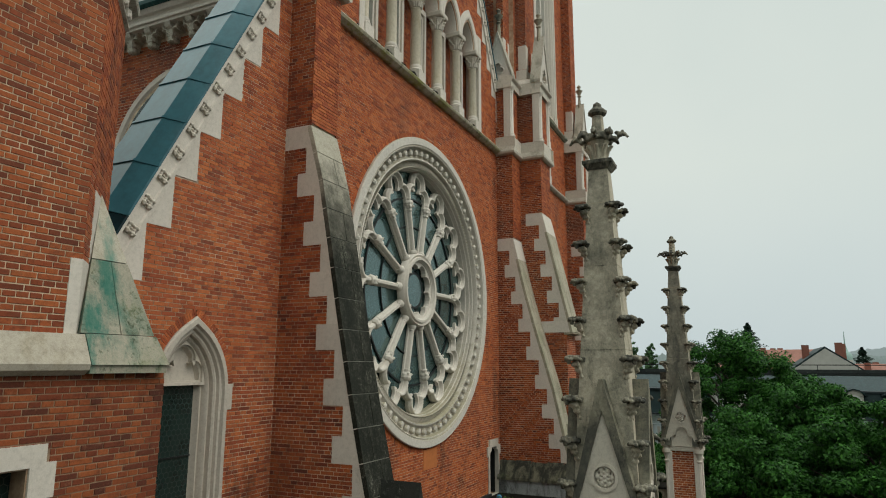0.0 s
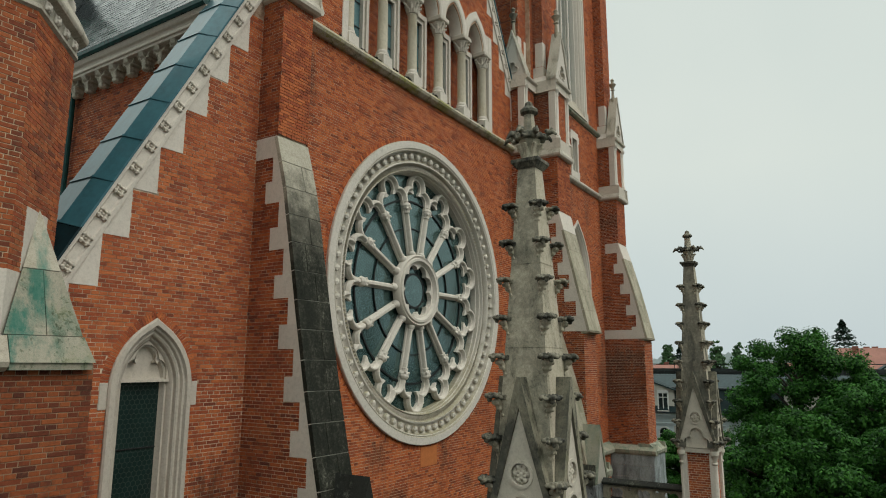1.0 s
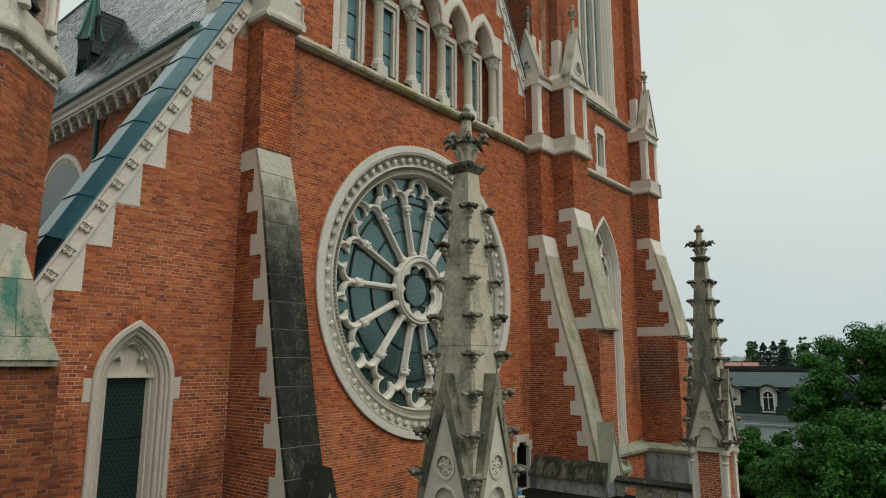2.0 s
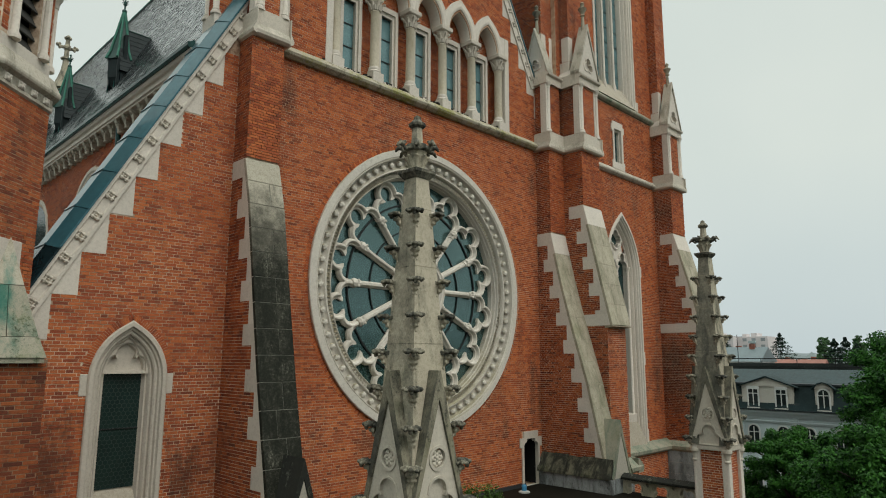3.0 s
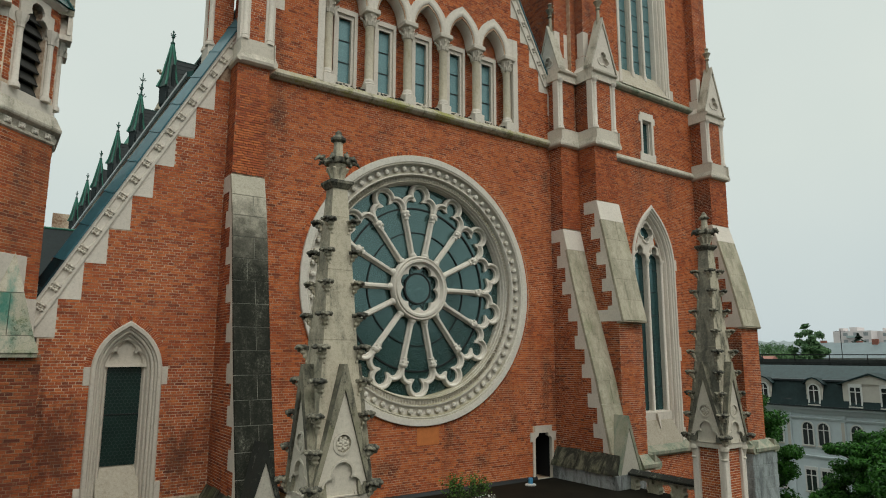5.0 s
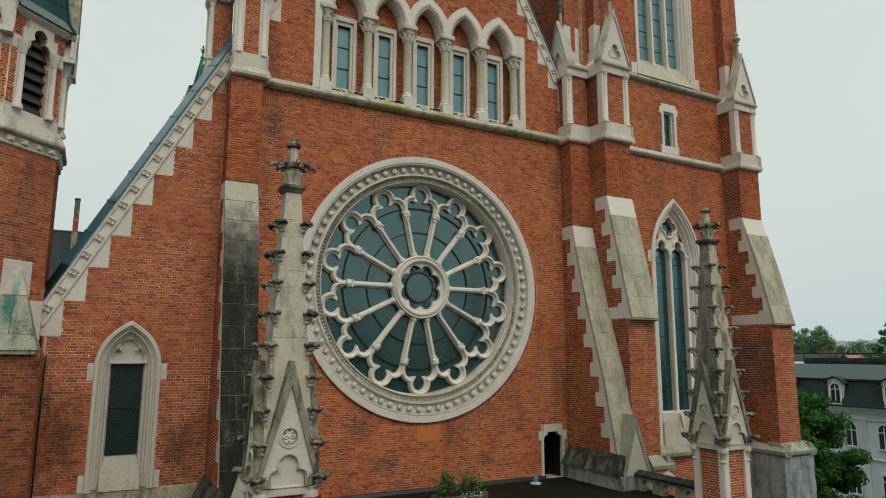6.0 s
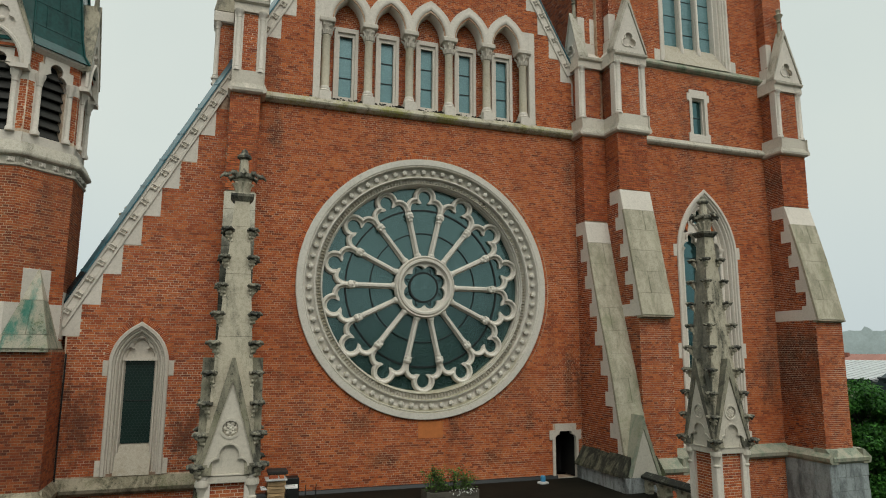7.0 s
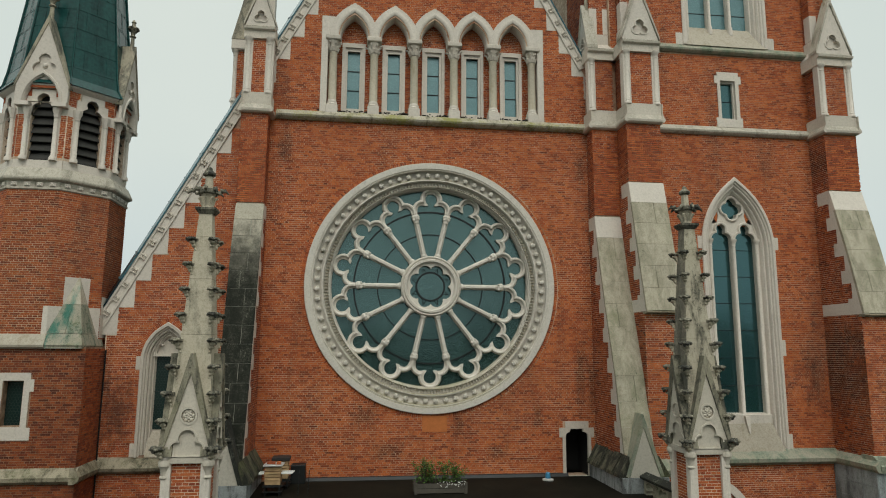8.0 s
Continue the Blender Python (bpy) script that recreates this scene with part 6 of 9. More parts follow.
def pinnacle(spire_mat, label):
    p = thing("pinnacle", label, "pinnacle", "terrace pinnacles")
    Z0, Z1, ZN = 9.0, 14.05, 20.15
    part("base_course", Shape().cbox(-0.75, 0.75, -0.75, 0.75, 3.0, 11.2, 0.05), STONE_OLD, p)
    pier = part("pier", Shape().box(-0.46, 0.46, -0.46, 0.46, 11.0, 14.1), MORTAR_CLEAN, p, "brick pier")
    for q in range(4):
        m = Matrix.Rotation(q * math.pi / 2, 4, 'Z') @ wall_frame(0, -0.46, 1, 0)
        bricks_on(pier, brick_rows(11.3, 14.0, lambda z: [(-0.38, 0.38)]), m, BRICK, "red bricks between the corner shafts")
    for sx in (-1, 1):
        for sy in (-1, 1):
            part("corner_post", Shape().cbox(sx * 0.45 - 0.11, sx * 0.45 + 0.11, sy * 0.45 - 0.11, sy * 0.45 + 0.11, 11.2, 14.02), STONE, p)
            colonette(p, sx * 0.5, sy * 0.5, 11.3, 14.1, 0.07)
    for sx in (-1, 1):
        for sy in (-1, 1):
            part("capital", Shape().lathe(sx * 0.5, sy * 0.5, [(0.075, 13.58), (0.105, 13.61), (0.105, 13.64), (0.078, 13.67), (0.085, 13.74), (0.12, 13.86), (0.15, 13.89), (0.155, 13.97), (0.12, 14.03)], 10), GABLET_STONE, p, "moulded capital", True)
    hw = lambda z: 0.158 + (ZN - z) * 0.0645
    part("spire", Shape().frustum([(s * hw(14.6), t * hw(14.6), 14.6) for s, t in ((-1, -1), (1, -1), (1, 1), (-1, 1))], [(s * hw(ZN), t * hw(ZN), ZN) for s, t in ((-1, -1), (1, -1), (1, 1), (-1, 1))]), spire_mat, p, "steep square spire")
    for z in (15.5, 17.0, 18.4, 19.5):
        part("spire_joint", Shape().frustum([(s * (hw(z) + 0.002), t * (hw(z) + 0.002), z) for s, t in ((-1, -1), (1, -1), (1, 1), (-1, 1))], [(s * (hw(z) + 0.003), t * (hw(z) + 0.003), z + 0.012) for s, t in ((-1, -1), (1, -1), (1, 1), (-1, 1))]), STONE_OLD, p)
    for q in range(4):
        part("lintel", Shape().cbox(-0.42, 0.42, -0.585, -0.44, 13.94, 14.09, 0.015).moved(Matrix.Rotation(q * math.pi / 2, 4, 'Z')), GABLET_STONE, p)
    tri = [(-0.585, 14.1), (0.585, 14.1), (0, 16.16)]
    rosette = [(0.17 * math.cos(-i * math.pi / 9), 15.06 + 0.17 * math.sin(-i * math.pi / 9)) for i in range(18)]
    tre = [(-0.385, 14.12)] + arc(-0.225, 14.28, 0.16, 180, 72, 6) + arc(0, 14.53, 0.2, 208, -28, 10) + arc(0.225, 14.28, 0.16, 108, 0, 6) + [(0.385, 14.12)]
    gab = Shape().plate(tri, [tre, rosette], -0.60, -0.54).prism(tri, -0.54, -0.28)
    gmesh = mesh_of("gablet", gab, GABLET_STONE)
    rim = Shape().sweep([(0.0 + x * 1.15, 15.06 + (z - 15.06) * 1.15) for x, z in rosette], [(-0.03, -0.62), (0.02, -0.62), (0.02, -0.58), (-0.03, -0.58)], True)
    rim.sweep(tre[1:-1], [(0.0, -0.62), (0.04, -0.62), (0.04, -0.58), (0.0, -0.58)])
    rmesh = mesh_of("gablet_moulding", rim, GABLET_STONE)
    flower = Shape()
    for i in range(6):
        a = i * math.pi / 3
        flower.ball((0.112 * math.cos(a), -0.565, 15.06 + 0.112 * math.sin(a)), 0.043, 8, 5, sy=0.8)
        flower.ball((0.062 * math.cos(a + 0.52), -0.575, 15.06 + 0.062 * math.sin(a + 0.52)), 0.028, 7, 4)
        flower.ball((0.135 * math.cos(a + 0.52), -0.555, 15.06 + 0.135 * math.sin(a + 0.52)), 0.026, 7, 4)
    flower.ball((0, -0.58, 15.06), 0.032, 7, 4)
    fmesh = mesh_of("flower", fused(flower, 0.01), GABLET_STONE, True)
    cope = Shape().prism([(-0.655, 14.12), (-0.575, 14.12), (0, 16.06), (0.575, 14.12), (0.655, 14.12), (0.03, 16.54), (-0.03, 16.54)], -0.645, -0.33)
    cmesh = mesh_of("gablet_cope", cope, COPE_STONE)
    for q in range(4):
        m = Matrix.Rotation(q * math.pi / 2, 4, 'Z')
        for nm, me in (("gablet", gmesh), ("gablet_cope", cmesh)):
            o = new(nm, me)
            o.parent, o.matrix_local = p, m
        for nm, me in (("gablet_moulding", rmesh), ("flower", fmesh)):
            o = new(nm, me)
            o.parent, o.matrix_local = p, m
        # crockets up one edge
        for k in range(9):
            z = 19.40 - 0.64 * k
            o = new("crocket", CROCKET_MESH)
            o.parent = p
            r = hw(z) * math.sqrt(2) + (0.0 if z > 16.0 else 0.03 * (16.0 - z))
            o.matrix_local = m @ Matrix.Rotation(math.pi / 4, 4, 'Z') @ Matrix.Translation((r, 0, z)) @ Matrix.Rotation(0.15 * math.sin(5.3 * k + 2.1 * q), 4, 'Z') @ Matrix.Scale(0.86 + 0.024 * k + 0.05 * math.sin(7.7 * k + q), 4)
            st = new("crocket_stem", STEM_MESH)
            st.parent = o
    part("neck_slab", Shape().frustum([(s * 0.18, t * 0.18, 20.11) for s, t in ((-1, -1), (1, -1), (1, 1), (-1, 1))], [(s * 0.25, t * 0.25, 20.21) for s, t in ((-1, -1), (1, -1), (1, 1), (-1, 1))]).box(-0.255, 0.255, -0.255, 0.255, 20.21, 20.27), CROCKET, p, "moulded slab")
    neck = Shape().lathe(0, 0, [(0.17, 20.27), (0.145, 20.33), (0.14, 20.46), (0.17, 20.58), (0.22, 20.68), (0.1, 20.72)], 8)
    for i in range(8):
        c, d = math.cos(i * math.pi / 4), math.sin(i * math.pi / 4)
        neck.tube([(0.135 * c, 0.135 * d, 20.33), (0.16 * c, 0.16 * d, 20.45), (0.22 * c, 0.22 * d, 20.55), (0.25 * c, 0.25 * d, 20.53)], [0.025, 0.035, 0.04, 0.03], 6)
    part("finial_neck", fused(neck, 0.018), SPIRE_STONE, p, "pale carved neck", True)
    fin = Shape().lathe(0, 0, [(0.16, 20.62), (0.26, 20.68), (0.24, 20.78), (0.1, 20.82)], 8)
    for i in range(8):
        a = i * math.pi / 4
        big = 1.15 if i % 2 == 0 else 0.95
        for r, z, s in ((0.25, 20.67, 0.06), (0.33, 20.74, 0.065), (0.40, 20.73, 0.05), (0.44, 20.68, 0.035), (0.28, 20.79, 0.05), (0.37, 20.80, 0.035)):
            fin.ball((big * r * math.cos(a + 0.07 * math.sin(9 * r)), big * r * math.sin(a), z), s, 6, 4, sz=0.75)
    part("finial_leaves", fused(fin, 0.022), CROCKET, p, "sooty leaf crown", True)
    part("finial_stem", Shape().lathe(0, 0, [(0.12, 20.75), (0.095, 21.14), (0.11, 21.15)], 8), SPIRE_STONE, p, "pale slender stem")
    part("finial_bud", Shape().lathe(0, 0, [(0.1, 21.13), (0.165, 21.17), (0.17, 21.22), (0.08, 21.3), (0.07, 21.36), (0.02, 21.4)], 8), CROCKET, p, "dark bud")
    return p


first = pinnacle(SPIRE_STONE, "pale weathered limestone pinnacle with crockets on a brick pier")
first.location = (-6.68, -6.6, 0)
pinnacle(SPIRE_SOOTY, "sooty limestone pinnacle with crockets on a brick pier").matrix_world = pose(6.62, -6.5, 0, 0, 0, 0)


# ---- balustrade ----
def balustrade():
    b = thing("balustrade", "pierced limestone balustrade with a blackened coping", "balustrade")
    foot, top = 11.9, 12.62
    L0, L1 = -5.95, -3.15
    n = 3
    step = (L1 - L0) / n
    holes = [trefoil(L0 + step * (i + 0.5), (foot + top) / 2 + 0.02, 0.31, 5, 45, 4, 0.5, 0.46) for i in range(n)]
    small = []
    for i in range(1, n):
        for z in (top - 0.12, foot + 0.12):
            small.append(circle(L0 + step * i, z, 0.06, 8))
    m = Matrix(((0, 1, 0, 6.6), (1, 0, 0, 0), (0, 0, 1, 0), (0, 0, 0, 1)))
    part("pierced_panel", Shape().plate([(L0, foot), (L1, foot), (L1, top), (L0, top)], holes + small, -0.1, 0.1).moved(m), STONE_SLOPE, b, "quatrefoil panel")
    for q in holes:
        part("quatrefoil_moulding", Shape().sweep(q, [(0.0, -0.10), (0.0, -0.135), (0.045, -0.135), (0.055, -0.10)], True).moved(m), STONE_SLOPE, b)
    part("coping", Shape().prism([(6.38, top), (6.82, top), (6.84, top + 0.08), (6.6, top + 0.2), (6.36, top + 0.08)], L0, L1), STONE_BLACK, b, "blackened coping")
    part("base_rail", Shape().cbox(6.42, 6.78, L0, L1, foot - 0.12, foot + 0.02), STONE_OLD, b)


balustrade()

# ---- the octagonal stair turret ----
OC = (-13.43, 0.45)
OR = 2.12


def octagon(r, z, c=OC):
    return [(c[0] + r * math.cos(radians(22.5 + 45 * i)), c[1] + r * math.sin(radians(22.5 + 45 * i)), z) for i in range(8)]


def face_frame(a, r_out=OR, c=OC):
    """The wall frame of the octagon's face whose normal points to a degrees; u from its middle."""
    ir = r_out * math.cos(radians(22.5))
    n = (math.cos(radians(a)), math.sin(radians(a)))
    return wall_frame(c[0] + ir * n[0], c[1] + ir * n[1], -n[1], n[0])


def leaf_ring(x, y, z, r, n):
    s = Shape()
    for i in range(n):
        a = 2 * math.pi * i / n
        s.ball((x + r * math.cos(a), y + r * math.sin(a), z), 0.062, 6, 4, sz=0.8)
        s.ball((x + 0.8 * r * math.cos(a + 0.5), y + 0.8 * r * math.sin(a + 0.5), z - 0.07), 0.045, 6, 4)
    return s


BROACH_STONE = stone_material("verdigris_streaked_limestone", (0.38, 0.35, 0.275), (0.15, 0.22, 0.16), (0.15, 0.17, 0.08), 0.50, 0.56, 0.75, dark=(0.05, 0.06, 0.035), dark_at=0.565)
ragged_patches(BROACH_STONE, [(-12.10, 17.9, 0.38, 1.6), (-12.4, 17.25, 0.34, 0.7), (-12.58, 16.9, 0.28, 0.6)], (0.018, 0.14, 0.105), 0.78)
BROACH_TIP = stone_material("pale_broach_tip", (0.50, 0.455, 0.37), (0.30, 0.26, 0.17), (0.26, 0.26, 0.16), 0.53, 0.62, 0.6, dark_at=0.66)
ragged_patches(BROACH_TIP, [(-12.0, 18.1, 0.22, 1.2)], (0.06, 0.21, 0.165), 0.75)


def turret():
    t = thing("stair_turret", "octagonal brick stair turret with louvred openings and a dark metal spire", "turret", kind="structure")
    half = OR * math.sin(radians(22.5))
    shaft = part("shaft", Shape().frustum(octagon(OR, 16.66), octagon(OR, 21.95)), MORTAR_STAINED, t, "octagonal brick shaft")
    for a in (-135, -90, -45, 0, 45):
        bricks_on(shaft, brick_rows(16.6, 21.9, lambda z: [(-half, half)]), face_frame(a), BRICK_STAINED if a in (-90, 0) else BRICK, "red bricks of the turret shaft",
                  single=((-half, half, 17.2, 20.0) if a == -90 else None), limit=300)
    # cornice with carved flowers
    rings = [(OR, 21.80), (OR + 0.06, 21.84), (OR + 0.05, 21.9), (OR + 0.03, 21.92), (OR + 0.05, 22.08), (OR + 0.17, 22.13), (OR + 0.19, 22.17), (OR + 0.19, 22.22), (OR + 0.02, 22.55)]
    c = Shape()
    for (r0, z0), (r1, z1) in zip(rings, rings[1:]):
        c.frustum(octagon(r0, z0), octagon(r1, z1))
    part("cornice", c, STONE_COPE, t, "limestone cornice with a sloping top")
    fl = Shape()
    fl.cbox(-0.105, 0.105, -0.004, 0.03, -0.075, 0.075, 0.006)
    for i in range(4):
        fl.ball((0.055 * math.cos(i * math.pi / 2 + 0.785), -0.01, 0.045 * math.sin(i * math.pi / 2 + 0.785)), 0.04, 6, 4)
    fl.ball((0, -0.02, 0), 0.025, 6, 4)
    fm = mesh_of("cornice_flower", fused(fl, 0.012), STONE, True)
    for a in (-135, -90, -45, 0):
        m = face_frame(a, OR + 0.05)
        for k in range(-1, 3):
            o = new("cornice_flower", fm)
            o.parent, o.matrix_local = t, m @ Matrix.Translation(((k - 0.5) * 0.4, -0.01, 21.99))
    # belfry stage
    B0, B1 = 22.5, 25.7
    R2 = OR - 0.1
    h2 = R2 * math.sin(radians(22.5))
    bel = part("belfry_core", Shape().frustum(octagon(R2 - 0.25, B0), octagon(R2 - 0.25, B1)), DARK, t, "near-black core standing in for the unlit belfry chamber")
    for a in (-135, -90, -45, 0, 45):
        m = face_frame(a, R2)
        gabled = a in (-90, 0)
        z1 = 25.4
        wall = [(-h2, B0), (h2, B0), (h2, z1), (-h2, z1)]
        head = [(-0.36, 24.55), (-0.33, 24.7), (-0.24, 24.8), (-0.17, 24.83)] + arc(0, 24.97, 0.2, 215, -35, 10) + [(0.17, 24.83), (0.24, 24.8), (0.33, 24.7), (0.36, 24.55)]
        hole = [(-0.36, 22.85)] + head + [(0.36, 22.85)]
        part("belfry_wall", Shape().plate(wall, [hole], 0.0, 0.25).moved(m), MORTAR, bel, "brick belfry face")

        def spans(z):
            if 24.42 < z < 24.78:
                return []
            return [(-h2 + 0.02, -0.58), (0.58, h2 - 0.02)] if z < 24.45 else [(-h2 + 0.02, -0.42), (0.42, h2 - 0.02)]
        bricks_on(bel, brick_rows(22.95, 25.33, spans), m, BRICK, "red bricks of the belfry")
        part("belfry_band", Shape().box(-h2, h2, -0.03, 0.1, 22.45, 22.85).box(-h2, -0.36, -0.015, 0.1, 24.42, 24.78).box(0.36, h2, -0.015, 0.1, 24.42, 24.78).moved(m), STONE, bel, "limestone band")
        part("belfry_head", Shape().plate([(-0.52, 24.4), (-0.52, 25.05), (-0.38, 25.05), (-0.38, 25.3), (0.38, 25.3), (0.38, 25.05), (0.52, 25.05), (0.52, 24.4), (0.361, 24.4), (0.361, 24.54)] + head[::-1] + [(-0.361, 24.4)], [], -0.06, 0.12).moved(m), STONE, bel, "stepped limestone head")
        part("belfry_jamb", Shape().box(-0.58, -0.37, -0.02, 0.2, 22.85, 24.42).box(0.37, 0.58, -0.02, 0.2, 22.85, 24.42).moved(m), STONE, bel, "limestone jambs")
        for s in (-1, 1):
            col = Shape().lathe(s * 0.47, -0.06, [(0.13, 22.83), (0.13, 22.92), (0.08, 23.0), (0.07, 24.3), (0.09, 24.32), (0.09, 24.42), (0.15, 24.55), (0.16, 24.66)], 8)
            part("belfry_shaft", col.moved(m), STONE, bel, "", True)
        for k in range(7):
            z = 22.9 + 0.305 * k
            part("louvre", Shape().prism_x([(0.07, z), (0.10, z - 0.02), (0.24, z + 0.24), (0.21, z + 0.26)], -0.37, 0.37).moved(m), LOUVRE, bel)
        if gabled:
            arch_in = pointed(0, 0.56, 24.8, 24.8, 0.95, 8)
            field = [(-h2 - 0.06, 24.8), (-h2 - 0.06, 25.4), (0, 27.6), (h2 + 0.06, 25.4), (h2 + 0.06, 24.8)]
            part("gable", Shape().plate(field, [trefoil(0, 26.1, 0.33, 6), [(x, z + 0.002) for x, z in arch_in]], -0.25, -0.16).moved(m), STONE, bel, "pointed limestone gable with a trefoil")
            part("gable_back", Shape().prism([(-h2, 25.45), (0, 27.65), (h2, 25.45)], -0.16, 0.3).moved(m), STONE, bel)
            part("gable_arch", Shape().sweep(arch_in, [(0, 0.0), (0, -0.23), (0.04, -0.29), (0.1, -0.29), (0.13, -0.24), (0.13, 0.0)]).moved(m), STONE, bel, "pointed hood", True)
            part("gable_boss", Shape().ball((0, -0.17, 26.1), 0.09, 8, 5).moved(m), STONE, bel)
            hood = pointed(0, 0.57, 24.83, 24.83, 0.94, 8)
            part("hood_panel", Shape().plate(hood + [(0.42, 24.83)] + arc(0, 24.97, 0.3, -20, 200, 12) + [(-0.42, 24.83)], [], -0.045, 0.04).moved(m), BRICK, bel, "brick panel under the hood")
            h = arch_half(25.33, 0.57, 24.83, 0.94)
            part("tympanum", Shape().prism([(-h, 25.33)] + [p for p in hood if p[1] > 25.34] + [(h, 25.33)], -0.155, -0.125).moved(m), BRICK, bel, "brick tympanum")
            part("impost", Shape().box(-h2 - 0.04, -0.36, -0.29, 0.0, 24.66, 24.8).box(0.36, h2 + 0.04, -0.29, 0.0, 24.66, 24.8).moved(m), STONE, bel)
            for s in (-1, 1):
                part("gable_cope", Shape().prism([(s * (h2 + 0.09), 25.3), (s * (h2 + 0.10), 25.46), (0, 27.92), (0, 27.6)], -0.28, 0.5).moved(m), STONE_OLD, bel)
            fin = Shape().lathe(0, -0.12, [(0.1, 27.5), (0.065, 28.25), (0.12, 28.3), (0.07, 28.36), (0.1, 28.48), (0.21, 28.6), (0.2, 28.66), (0.08, 28.72), (0.06, 28.84), (0.09, 28.88), (0.02, 28.98)], 8)
            part("gable_finial", fin.moved(m), STONE_OLD, bel, "leafy finial", True)
            part("finial_leaves", fused(leaf_ring(0, -0.12, 28.62, 0.17, 6), 0.018).moved(m), CROCKET, bel, "sooty leaf ring")
    part("eaves", Shape().frustum(octagon(R2 + 0.03, 25.32), octagon(R2 + 0.18, 25.42)).frustum(octagon(R2 + 0.18, 25.42), octagon(R2 + 0.18, 25.5)), STONE, t, "limestone eaves")
    spire = Shape()
    lv = [(R2 + 0.26, 25.48), (R2 + 0.06, 25.8), (R2 - 0.04, 26.3), (0.12, 42.0)]
    for (r0, z0), (r1, z1) in zip(lv, lv[1:]):
        spire.frustum(octagon(r0, z0), octagon(r1, z1))
    sp = part("spire", spire, COPPER_DARK, t, "dark green sheet-metal spire")
    for i in range(8):
        pts = [octagon(r + 0.02, z)[i] for r, z in lv]
        part("spire_ridge", Shape().tube(pts, 0.035, 6), COPPER_DARK, sp)
    # welted joints of the sheets
    for i in range(8):
        for row in range(9):
            z0, z1 = 26.2 + 0.75 * row, 26.95 + 0.75 * row
            ra, rb = (R2 - 0.02 - (z - 26.2) * (R2 - 0.16) / 15.8 for z in (z0, z1))
            p0, q0 = (Vector(octagon(ra + 0.006, z0)[j % 8]) for j in (i, i + 1))
            p1, q1 = (Vector(octagon(rb + 0.006, z1)[j % 8]) for j in (i, i + 1))
            part("sheet_joint", Shape().tube([p0, q0], 0.006, 4), COPPER_DARK, sp)
            for f in ((0.5,) if row % 2 else (0.24, 0.76)):
                part("sheet_joint", Shape().tube([p0.lerp(q0, f), p1.lerp(q1, f)], 0.006, 4), COPPER_DARK, sp)
    # square base with a broached corner
    bx0, bx1, by0 = -15.6, -11.33, -1.6
    base = part("base_wall", Shape().plate([(bx0, 9.0), (bx1, 9.0), (bx1, 16.7), (bx0, 16.7)], [[(-13.66, 14.25), (-13.66, 15.62), (-13.08, 15.62), (-13.08, 14.25)]], by0, by0 + 0.5).box(bx1 - 0.5, bx1, by0 + 0.5, 0.0, 9.0, 16.7), MORTAR_BASE_SHADE, t, "square brick base")

    def bspan(z):
        s = [(bx0, bx1)]
        if 13.85 < z < 15.85:
            s = cut(s, -13.92, -12.83)
        if 12.5 < z < 13.0:
            s = []
        return s
    bricks_on(base, brick_rows(10.0, 16.65, bspan), wall_frame(0, by0, 1, 0), BRICK_BASE_SHADE, "red bricks of the turret base", single=(-13.9, -11.35, 15.3, 16.65), limit=300)
    bricks_on(base, brick_rows(10.0, 16.65, lambda z: [(by0, 0.0)] if not 12.5 < z < 13 else []), wall_frame(bx1, 0, 0, 1), BRICK_FAR_SHADE, "red bricks of the turret base")
    cx0, cx1 = -12.55, -11.56
    part("base_cope", Shape().prism_x([(0.5, 16.62), (by0 - 0.05, 16.62), (by0 - 0.14, 16.68), (by0 - 0.16, 16.75), (by0 + 0.0, 17.1), (0.5, 17.1)], bx0, cx0), STONE_SILL, t, "dirty limestone sloping course")
    part("corner_cope", Shape().frustum([(cx0 + 0.012, by0 - 0.16, 16.74), (cx1 + 0.17, by0 - 0.16, 16.74), (cx1 + 0.17, -0.02, 16.74), (cx0 + 0.012, -0.02, 16.74)],
                                        [(cx0 + 0.012, by0 + 0.0, 17.11), (cx1 + 0.05, by0 + 0.0, 17.11), (cx1 + 0.05, -0.02, 17.11), (cx0 + 0.012, -0.02, 17.11)]).box(cx0 + 0.012, cx1 + 0.14, by0 - 0.13, -0.02, 16.64, 16.74), BROACH_STONE, t, "verdigris-stained corner course")
    tip = Vector((-11.99, -0.895, 19.03))
    cutz = 0.5
    xm = -12.02
    for xa, xb, xr in ((bx1 - 1.25, xm - 0.006, bx1 - 0.72), (xm + 0.006, cx1 + 0.05, xm)):
        foot = [Vector(p) for p in ((xa, by0 + 0.04, 17.12), (xb, by0 + 0.04, 17.12), (xb, -0.1, 17.12), (xr, -0.1, 17.12))]
        part("broach", Shape().frustum(foot, [p.lerp(tip, cutz) for p in foot]), BROACH_STONE, t, "verdigris-stained broach stone")
    foot = [Vector(p) for p in ((bx1 - 1.25, by0 + 0.04, 17.12), (cx1 + 0.05, by0 + 0.04, 17.12), (cx1 + 0.05, -0.1, 17.12), (bx1 - 0.72, -0.1, 17.12))]
    part("broach", Shape().frustum([p.lerp(tip, cutz + 0.006) for p in foot], [p.lerp(tip, 0.995) for p in foot]), BROACH_TIP, t, "pale tip of the broach")
    # pale stones let into the shaft behind the broach
    mf, mr, ms = face_frame(-90), face_frame(-45), face_frame(0)
    part("inset_stone", Shape().box(0.66, 0.817, -0.014, 0.1, 17.05, 18.0).moved(mf), STONE, t, "pale inset stone")
    part("inset_stone", Shape().cbox(-0.40, 0.42, -0.014, 0.1, 18.02, 18.98).moved(mr), STONE, t, "pale inset stone")
